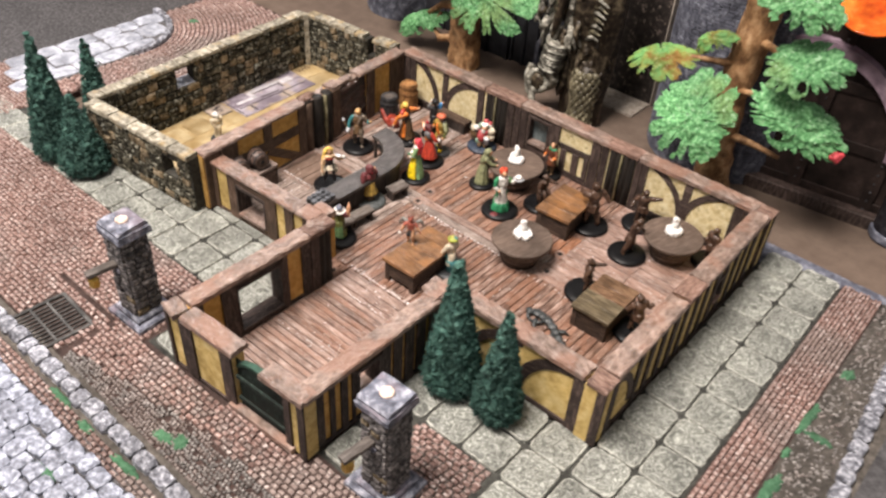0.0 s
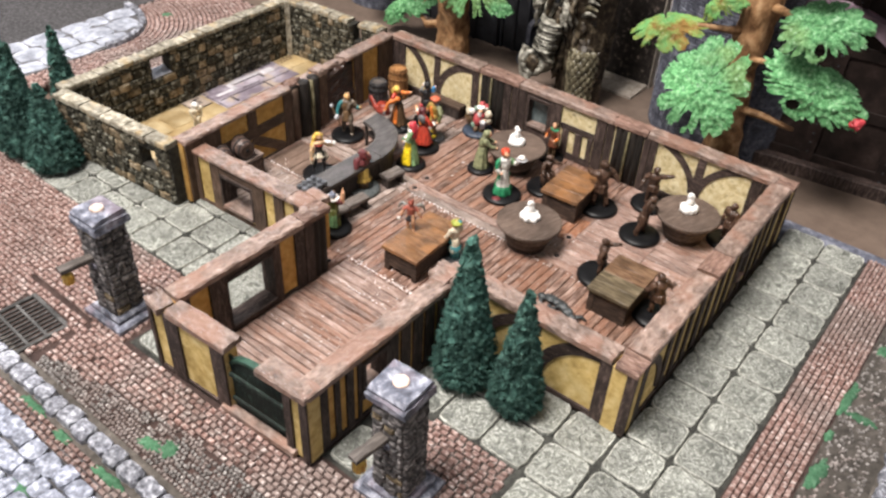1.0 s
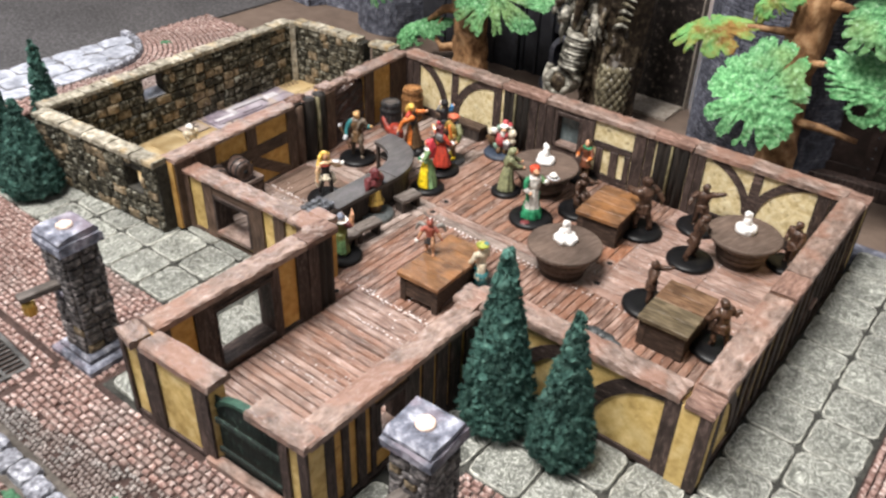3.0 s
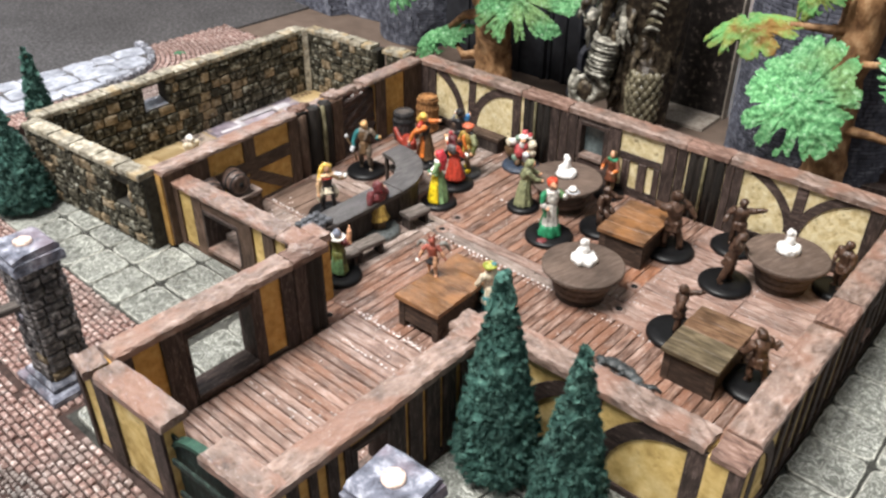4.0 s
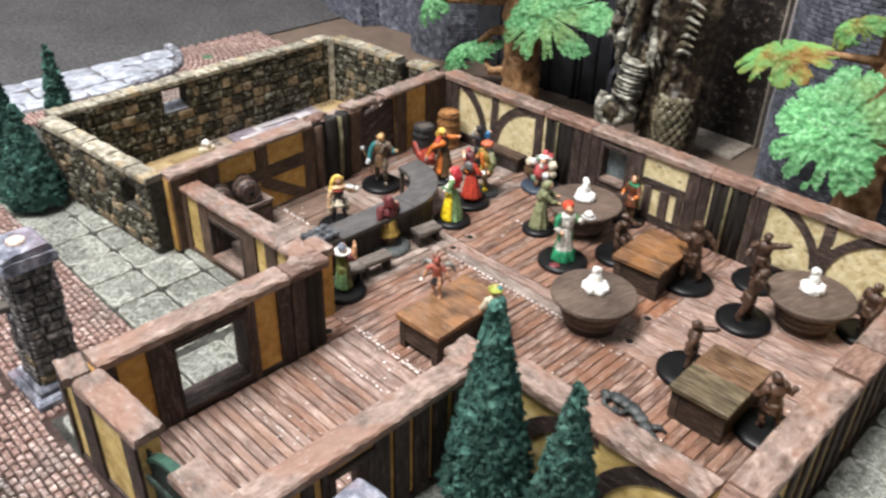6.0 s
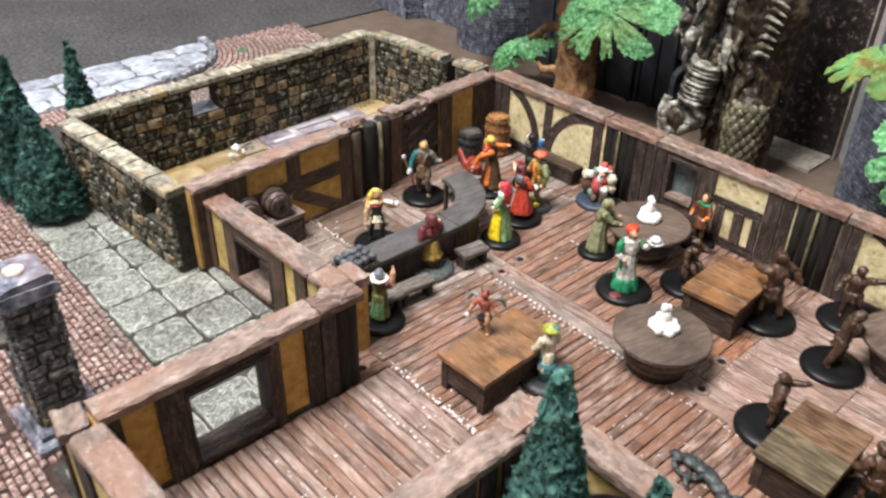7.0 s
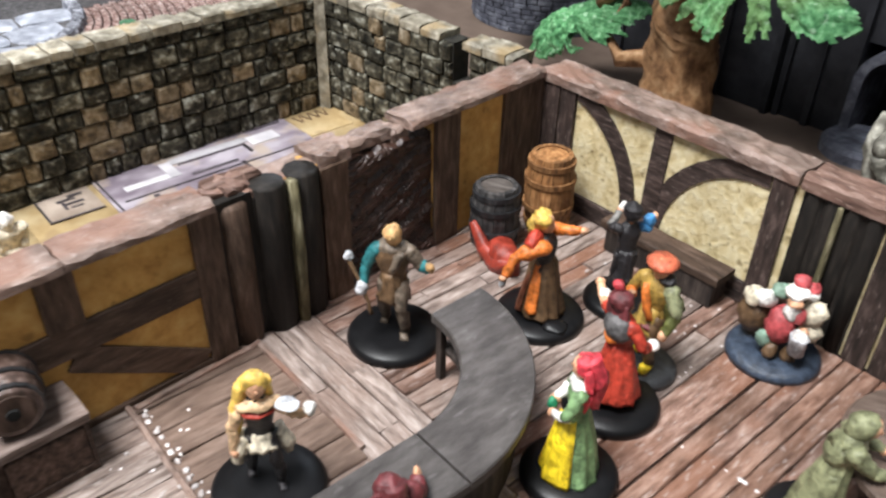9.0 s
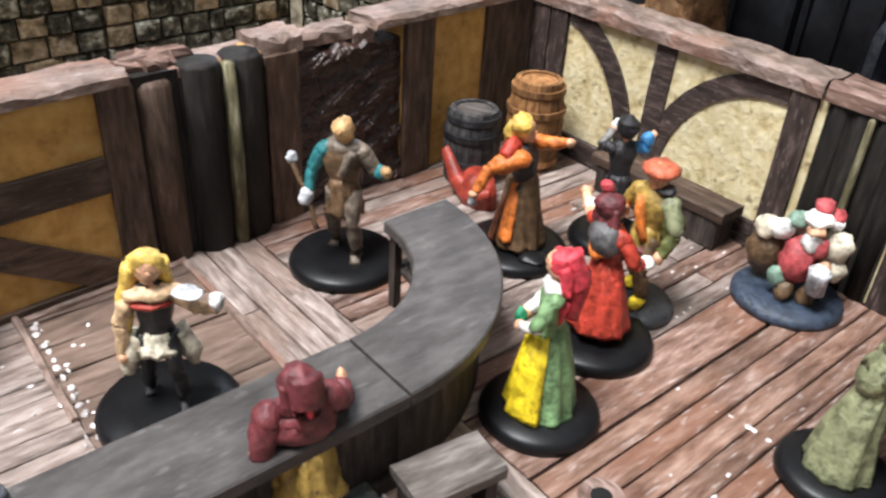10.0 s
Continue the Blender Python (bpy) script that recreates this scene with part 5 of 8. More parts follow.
# ---- furniture of the tavern
def square_table(label, x, y, turn, lx, ly, high, top_mat, legs=True, far_mat=None):
    """A heavy plank table: boards side by side, an apron and legs."""
    t = thing("table", label, "table", place(x, y, 0, turn), "square tables")
    n = 4
    w = ly / n
    for i in range(n):
        g = Geo()
        g.rough_box(-lx / 2 + rnd.uniform(0, 0.5), lx / 2 - rnd.uniform(0, 0.5), -ly / 2 + w * i + 0.08, -ly / 2 + w * (i + 1) - 0.08, high - 2.2, high, 6, 2, 0.14, 0.25)
        part("board", g, far_mat if far_mat and i >= n / 2 else top_mat, t)
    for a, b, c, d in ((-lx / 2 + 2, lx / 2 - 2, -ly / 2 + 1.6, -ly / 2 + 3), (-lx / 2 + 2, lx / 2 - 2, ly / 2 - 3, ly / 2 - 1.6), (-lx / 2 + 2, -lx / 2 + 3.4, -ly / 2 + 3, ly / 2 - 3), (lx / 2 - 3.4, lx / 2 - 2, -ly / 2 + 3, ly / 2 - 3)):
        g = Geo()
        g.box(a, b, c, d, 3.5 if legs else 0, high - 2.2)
        part("apron", g, SHADEDSIDE, t)
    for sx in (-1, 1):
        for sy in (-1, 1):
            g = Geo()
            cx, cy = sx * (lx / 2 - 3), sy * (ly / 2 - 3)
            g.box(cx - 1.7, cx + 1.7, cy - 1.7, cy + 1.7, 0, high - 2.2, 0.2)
            part("leg", g, SHADEDSIDE, t)
    return t


square_table("orange-brown plank table with a small figure on it", -57.6, 148.4, 1.8, 26, 45, 17, TABLEWOOD)
square_table("orange-brown plank table between two bare figures", -21, 257, 4, 27, 38, 17, TABLEWOOD, False)
square_table("dull brown plank table in the hall corner", 51.5, 193, 1, 26, 38, 17, DULLTABLE, False, BROWNTABLE)


def round_table(label, x, y, r):
    """A barrel-like table: a wide lid on stacked rings."""
    t = thing("round_table", label, "table", place(x, y, 0, rnd.uniform(0, 90)), "round tables")
    g = Geo()
    g.lathe([(r - 0.8, 15.6), (r, 16.1), (r, 17.5), (r - 0.6, 18.0), (r * 0.5, 18.05)], 40, wob=0.004)
    part("tabletop", g, ROUNDWOOD, t)
    for z, q in ((11.6, 0.82), (7.6, 0.74), (3.4, 0.66)):
        g = Geo()
        g.lathe([(r * q - 1.2, z - 0.2), (r * q, z + 0.6), (r * q + 0.2, z + 2.6), (r * q - 0.6, z + 3.9)], 32, wob=0.006)
        part("ring", g, ROUNDWOOD, t)
    # inner drum, its colour darkened for the shade between the rings
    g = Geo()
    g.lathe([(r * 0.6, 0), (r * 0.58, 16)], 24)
    part("drum", g, SHADEDSIDE, t)
    return t


def cake(x, y, z):
    """The white lump that stands on each round table."""
    g = Geo()
    g.lathe([(4.6, 0), (5.0, 0.8), (4.3, 2.0), (3.2, 2.6)], 14, wob=0.12)
    for _ in range(14):
        a, q = rnd.uniform(0, 6.283), rnd.uniform(2.2, 4.4)
        g.ball(q * math.cos(a), q * math.sin(a), rnd.uniform(0.8, 2.0), rnd.uniform(1.0, 1.6), None, None, 7, 5, 0.12)
    g.ball(0.3, 0.2, 4.0, 2.0, 1.8, 2.4, 10, 7, 0.08)
    g.ball(0.9, 0.3, 6.6, 1.5, 1.4, 1.5, 8, 6, 0.08)
    g.ball(-0.5, -0.2, 6.2, 1.1, 1.1, 1.3, 8, 6, 0.08)
    solid("ornament", g, WHITE, "white lumpy table ornament on a round table", "ornament", place(x, y, z, rnd.uniform(0, 360)) @ Matrix.Diagonal((1.22, 1.22, 1.6, 1)), "white ornaments", smooth=True)


for lab, x, y, r in (("grey-brown round table on stacked rings near the window", -75.5, 270.5, 21), ("grey-brown round table on stacked rings in mid-hall", -19, 203, 20), ("grey-brown round table on stacked rings by the corner", 51, 277, 20)):
    round_table(lab, x, y, r)
    cake(x - 1, y + 2, 18.05)

# bar counter: a straight run and a quarter ring
bar_top = thing("bar_counter", "grey curved wooden bar counter on dark panels", "counter", place(-172, 194))
a0, a1, n = 0, 91, 18
for nm, r0, r1, z0, z1, mat in (("counter_top", 25.5, 41.5, 17.6, 20, BARGREY), ("front_panel", 36.5, 38.5, 0, 17.6, BARSIDE), ("shelf", 28, 36.5, 8, 9.4, BARSIDE)):
    g = Geo()
    vs, fs = [], []
    for i in range(n + 1):
        a = math.radians(a0 + (a1 - a0) * i / n)
        for r, z in ((r0, z0), (r1, z0), (r1, z1 - 0.3), (r1 - 0.3, z1), (r0 + 0.3, z1), (r0, z1 - 0.3)):
            vs.append((r * math.cos(a), r * math.sin(a), z))
    for i in range(n):
        for j in range(6):
            fs.append((i * 6 + j, i * 6 + (j + 1) % 6, i * 6 + 6 + (j + 1) % 6, i * 6 + 6 + j))
    fs += [(0, 1, 2, 3, 4, 5), tuple(n * 6 + j for j in range(6))]
    g.add(vs, fs)
    part(nm, g, mat, bar_top)
for nm, a, b, c, d, z0, z1, mat in (("counter_top", 25.5, 41.5, -62, -0.25, 17.6, 20, BARGREY), ("front_panel", 36.5, 38.5, -60, -0.3, 0, 17.6, BARSIDE), ("shelf", 28, 36.5, -60, -0.3, 8, 9.4, BARSIDE), ("end_panel", 27, 38.5, -62, -60, 0, 17.6, BARSIDE), ("foot_rail", 38.6, 40, -60, -0.3, 0, 3, BARSIDE)):
    g = Geo()
    g.box(a, b, c, d, z0, z1, 0.35)
    part(nm, g, mat, bar_top)
for ang in (88, 60, 30, 2):
    g = Geo()
    a = math.radians(ang)
    g.box(27.5 * math.cos(a) - 0.9, 27.5 * math.cos(a) + 0.9, 27.5 * math.sin(a) - 0.9, 27.5 * math.sin(a) + 0.9, 0, 17.5)
    part("leg", g, BARSIDE, bar_top)
# tankards and bottles at its near end
rack = thing("tankard_rack", "cluster of dark grey tankards on the bar end", "tankards", place(-137.2, 136, 20, 4))
g = Geo()
g.box(-6.8, 6.8, -8.6, 8.6, 0, 0.8, 0.3)
part("tray", g, BARSIDE, rack)
for i in range(3):
    for j in range(4):
        g = Geo()
        g.lathe([(1.5, 0.8), (2.0, 1.8), (2.1, 3.2), (1.9, 4.2), (1.5, 4.5), (1.2, 4.2), (0.5, 4.0)], 14, -4.3 + 4.3 * i, -6.2 + 4.15 * j, wob=0.02)
        part("tankard", g, PEWTER, rack, smooth=True)


def stool(x, y, turn, lx, ly):
    t = thing("stool", "small grey wooden stool in front of the bar", "stool", place(x, y, 0, turn), "bar stools")
    g = Geo()
    g.rough_box(-lx / 2, lx / 2, -ly / 2, ly / 2, 7, 9.4, 4, 3, 0.2, 0.5)
    part("seat", g, STOOLGREY, t)
    for sx in (-1, 1):
        g = Geo()
        g.box(sx * (lx / 2 - 1.8) - 1, sx * (lx / 2 - 1.8) + 1, -ly / 2 + 1, ly / 2 - 1, 0, 7)
        part("leg", g, BARSIDE, t)


stool(-124.2, 196.5, 82, 15, 9)
stool(-120.5, 157, 84, 17, 8)
stool(-121, 144, 80, 8, 8)

# sideboard with two kegs lying on it
side = thing("sideboard", "dark wooden sideboard with a greyish top", "sideboard", place(-204.5, 129.5, 0, 3))
g = Geo()
g.box(-8.2, 8.2, -17.5, 17.5, 0, 14)
part("body", g, CHESTWOOD, side)
g = Geo()
g.rough_box(-18.3, 18.3, -9.4, 9.4, 13.6, 16, 8, 3, 0.2, 0.4)
part("top", g, CHESTTOP, side, at=pose(0, 0, 0, 0, 0, 90))
for a, b in ((-16.5, -0.8), (0.8, 16.5)):
    g = Geo()
    g.box(8.2, 9.0, a, b, 2.2, 12.4, 0.3)
    part("door", g, CHESTWOOD, side)
for a, b, z0, z1 in ((-17.5, 17.5, 0, 2), (-17.5, -16.7, 2, 13.4), (16.7, 17.5, 2, 13.4)):
    g = Geo()
    g.box(8.2, 9.3, a, b, z0, z1, 0.2)
    part("moulding", g, CHESTWOOD, side)
for k, (x, y, turn) in enumerate(((-207, 121.5, -12), (-205.5, 136.5, -6))):
    keg = thing("keg", "small brown keg lying on the sideboard", "keg", place(x, y, 22.9, turn, 0, 90) @ Matrix.Scale(1.16, 4), "kegs on the sideboard")
    g = Geo()
    g.lathe([(4.4, -7.5), (4.7, -7.4), (5.6, -3), (5.9, 0), (5.6, 3), (4.7, 7.4), (4.4, 7.5)], 18, wob=0.01)
    part("stave_body", g, KEGWOOD, keg, smooth=True)
    for z, r in ((-6.2, 5.15), (-2.6, 5.85), (2.6, 5.85), (6.2, 5.15)):
        g = Geo()
        g.lathe([(r, z - 0.5), (r + 0.15, z - 0.45), (r + 0.15, z + 0.45), (r, z + 0.5)], 18)
        part("hoop", g, HOOP, keg)
    for z in (7.55, -7.55):
        g = Geo()
        g.lathe([(3.8, z - 0.1), (3.7, z + 0.1)], 16)
        part("head", g, CHESTWOOD, keg)
        g = Geo()
        g.lathe([(1.2, z), (1.1, z + (0.6 if z > 0 else -0.6))], 10)
        part("bung", g, SHADEBLACK, keg)


def barrel(label, x, y, r, h, mat):
    b = thing("barrel", label, "barrel", place(x, y, 0, rnd.uniform(0, 90)), "standing barrels")
    n = 14
    for i in range(n):
        g = Geo()
        vs, fs = [], []
        for z, q in ((0, 0.82), (h * 0.25, 0.95), (h * 0.5, 1.0), (h * 0.75, 0.95), (h, 0.82)):
            for a in (-0.47, 0.47):
                t = 2 * math.pi * (i + 0.5 + a) / n
                for rr in (r * q, r * q - 1.4):
                    vs.append((rr * math.cos(t), rr * math.sin(t), z))
        for k in range(4):
            o = 4 * k
            fs += [(o, o + 2, o + 6, o + 4), (o + 1, o + 5, o + 7, o + 3), (o, o + 4, o + 5, o + 1), (o + 2, o + 3, o + 7, o + 6)]
        fs += [(0, 1, 3, 2), (16, 18, 19, 17)]
        g.add(vs, fs)
        part("stave", g, mat, b)
    for z, q in ((h * 0.1, 0.9), (h * 0.32, 0.985), (h * 0.68, 0.985), (h * 0.9, 0.9)):
        g = Geo()
        g.lathe([(r * q - 0.4, z - 0.8), (r * q + 0.35, z - 0.8), (r * q + 0.35, z + 0.8), (r * q - 0.4, z + 0.8)], 24)
        part("hoop", g, HOOP if mat is DARKBARREL else BARREL, b)
    g = Geo()
    g.lathe([(r * 0.79, h - 1.6), (r * 0.79, h - 0.5), (r * 0.3, h - 0.45)], 22)
    part("lid", g, STOOLGREY if mat is DARKBARREL else mat, b)


barrel("dark grey standing barrel in the bar-room corner", -206.5, 273, 7.6, 20, DARKBARREL)
barrel("honey-brown standing barrel in the bar-room corner", -203.5, 293, 7.8, 25, BARREL)
bench = thing("bench", "brown wall bench with its front shaded dark below the braces", "bench", place(-163, 299.6))
g = Geo()
g.rough_box(-21, 19, -4.4, 4.6, 8, 10.4, 8, 3, 0.2, 0.4)
part("seat", g, WARMBEAM, bench)
for x in (-17, 0, 16):
    g = Geo()
    g.box(x - 1.4, x + 1.4, -3, 4.4, 0, 8)
    part("leg", g, BARSIDE, bench)
# added dark board that gives the shaded front below the lit seat
g = Geo()
g.box(-19, 18, -3.9, -3.1, 0.5, 8)
part("front_board", g, BARSIDE, bench)


# ---- lamp pillars in the street
def lamp_pillar(label, x, y, turn, lantern_way):
    p = thing("lamp_pillar", label, "pillar", place(x, y, 0, turn), "lamp pillars")
    g = Geo()
    g.box(-15.4, 15.4, -13.6, 13.6, 0, 3.4, 1.0)
    part("plinth", g, BLUESTONE, p)
    g = Geo()
    g.box(-11.8, 11.8, -10.8, 10.8, 3.4, 6.6, 1.0)
    part("plinth", g, BLUESTONE, p)
    g = Geo()
    g.box(-7.4, 7.4, -7.4, 7.4, 6.6, 62)
    shaft = part("shaft", g, MORTAR, p)
    z = 6.8
    r = 0
    while z < 60:
        h = rnd.uniform(3.2, 5.0)
        for s in range(4):
            a = -8.0
            first = True
            while a < 7.6:
                wd = rnd.uniform(4.8, 9.0)
                e = min(8.0, a + wd)
                if 8.0 - e < 2.0:
                    e = 8.0
                ob = new("brick", stone_mesh(rnd.randrange(9), PILLARSTONE if rnd.random() < 0.94 else TANSTONE))
                ob.parent = shaft
                ob.matrix_basis = place(0, 0, 0, 90 * s) @ place((a + e) / 2, -7.2 + rnd.uniform(-0.3, 0.3), z + h / 2) @ Matrix.Diagonal(((e - a - 0.3) / 8, 0.9, (h - 0.35) / 6.5, 1))
                a = e
        z += h
    g = Geo()
    g.rough_box(-10.2, 10.2, -10.2, 10.2, 60.5, 65.0, 4, 4, 0.4, 1.4)
    part("capital", g, BLUESTONE, p)
    g = Geo()
    g.rough_box(-9.4, 9.4, -9.4, 9.4, 65.0, 68.0, 4, 4, 0.4, 1.6)
    part("capital", g, BLUESTONE, p)
    g = Geo()
    g.lathe([(3.6, 67.3), (3.4, 68.8), (2.6, 69.2)], 18)
    part("knob", g, PINKCAP, p, "pale pinkish round peg", smooth=True)
    g = Geo()
    g.lathe([(1.7, 0), (1.9, 0.7), (1.2, 0.9), (1.1, 0.2)], 14)
    part("ring", g, BLUESTONE, p, at=place(0.5, -9.2, 38, 0, 90))
    arm = part("arm", (lambda q: (q.rough_box(0, 21, -2.6, 2.6, 0, 2.6, 5, 2, 0.2, 0.4), q)[1])(Geo()), STOOLGREY, p, "grey wooden bracket arm", at=place(0, 0, 41, lantern_way) @ place(5, 0, 0))
    lan = part("lantern", (lambda q: (q.lathe([(2.6, 0), (2.9, 0.6), (2.9, 5.2), (2.2, 6.2), (0.7, 7.0), (0.5, 8.4)], 6), q)[1])(Geo()), BRASS, p, "small brass lantern", at=place(0, 0, 33, lantern_way) @ place(22.5, 0, 0))
    for i in range(6):
        g = Geo()
        a = 2 * math.pi * (i + 0.5) / 6
        g.box(2.55 * math.cos(a) - 0.35, 2.55 * math.cos(a) + 0.35, 2.55 * math.sin(a) - 0.35, 2.55 * math.sin(a) + 0.35, 0.5, 5.3)
        part("lantern_bar", g, BRASS, lan)
    return p


lamp_pillar("rough stone lamp pillar with blue-grey top and bracket", -149, 5.5, 2, 262)
lamp_pillar("rough stone lamp pillar beside the porch wall", 38.3, 17.8, 2, 262)


# ---- flocked pines
def pine(label, x, y, h, r, seed, lean=(0, 0)):
    t = thing("pine_tree", label, "tree", place(x, y, 0, seed * 40), "model pines")
    g = Geo()
    g.lathe([(r * 0.16, 0), (r * 0.1, h * 0.5), (0.6, h * 0.93)], 8, lean=lean)
    part("trunk", g, BARK, t)
    q = random.Random(seed)
    vs, fs = [], []
    cone = lambda f: r * (1 - f) ** 0.86 * (0.78 + 0.22 * min(1, f * 12)) + 0.7
    for _ in range(int(h * r * 0.75)):
        f = 1 - (1 - q.random()) ** 0.56
        a, z = q.uniform(0, 6.283), 3 + f * (h - 4)
        d = cone(f) * q.uniform(0.78, 0.98)
        tuft = q.uniform(1.8, 3.3) * (1 - 0.4 * f)
        c = Vector((d * math.cos(a) + lean[0] * z, d * math.sin(a) + lean[1] * z, z))
        axis = Vector((math.cos(a), math.sin(a), q.uniform(-0.2, 0.7))).normalized()
        for k in range(20):
            out = (axis + Vector((q.gauss(0, 0.6), q.gauss(0, 0.6), q.gauss(0, 0.6)))).normalized()
            sidev = out.cross(Vector((q.uniform(-1, 1), q.uniform(-1, 1), 1.5))).normalized()
            o = len(vs)
            e = c - out * (0.3 * tuft)
            w = 0.25 * q.uniform(0.7, 1.3)
            vs += [tuple(e - sidev * w), tuple(e + sidev * w), tuple(e + out * (tuft * q.uniform(0.8, 1.25))), tuple(e + out * (0.5 * tuft) + sidev.cross(out) * (w * 1.2))]
            fs += [(o, o + 1, o + 3), (o, o + 3, o + 2), (o + 1, o + 2, o + 3)]
    core = Geo()
    rings = int(h / 1.6)
    core.lathe([(cone(k / rings) * 0.82, 3 + (h - 3) * k / rings) for k in range(rings)] + [(0.3, h - 1)], 44, lean=lean)
    core.crumple(0, 3.0, 0.25)
    core.crumple(0, 1.5, 0.6)
    core.add(vs, fs)
    part("crown", core, PINE, t)


pine("tall dark green flocked model pine by the front wall", 19.5, 89, 91, 18.2, 1, (-0.015, 0))
pine("dark green flocked model pine by the front wall", 50.5, 89.5, 77, 14.8, 2)
pine("dark green flocked model pine beside the stone wall", -303, 60, 64, 19, 3)
pine("tall dark green flocked model pine near the yard", -334, 57, 96, 19, 4, (0.05, 0))
pine("slim dark green flocked pine behind the stone room", -347, 99, 76, 13, 5)


# ---- painted figures: each one plain mesh on its base
def smooth_path(pts, rs, k=4):
    """A finer path and its radii through a few points."""
    P = [Vector(p) for p in pts]
    out, rad = [], []
    for i in range(len(P) - 1):
        a, b, c, d = P[max(i - 1, 0)], P[i], P[i + 1], P[min(i + 2, len(P) - 1)]
        for j in range(k):
            t = j / k
            out.append(tuple(0.5 * ((2 * b) + (c - a) * t + (2 * a - 5 * b + 4 * c - d) * t * t + (3 * b - a - 3 * c + d) * t ** 3)))
            rad.append(rs[i] + (rs[i + 1] - rs[i]) * t)
    return out + [tuple(P[-1])], rad + [rs[-1]]


def limb(g, pts, rs, n=10):
    g.tube(*smooth_path(pts, rs), n, 0.03)


STAND = (((0, 1.6, 0.5), (0.6, 2.2, 0.27), (0.2, 2.6, 0.04), (2.2, 2.9, 0.012)), ((0, -1.6, 0.5), (0.2, -2.2, 0.27), (-0.6, -2.5, 0.04), (1.4, -2.8, 0.012)))
STRIDE = (((0, 1.6, 0.5), (2.6, 2.4, 0.3), (1.6, 2.8, 0.05), (3.8, 3.0, 0.015)), ((0, -1.6, 0.5), (-1.0, -2.6, 0.27), (-3.6, -3.0, 0.05), (-1.8, -3.2, 0.015)))
SIT = (((0, 1.8, 0.42), (5.2, 2.4, 0.41), (5.6, 2.5, 0.06), (7.4, 2.5, 0.02)), ((0, -1.8, 0.42), (5.0, -2.6, 0.4), (5.2, -2.7, 0.06), (7.0, -2.7, 0.02)))


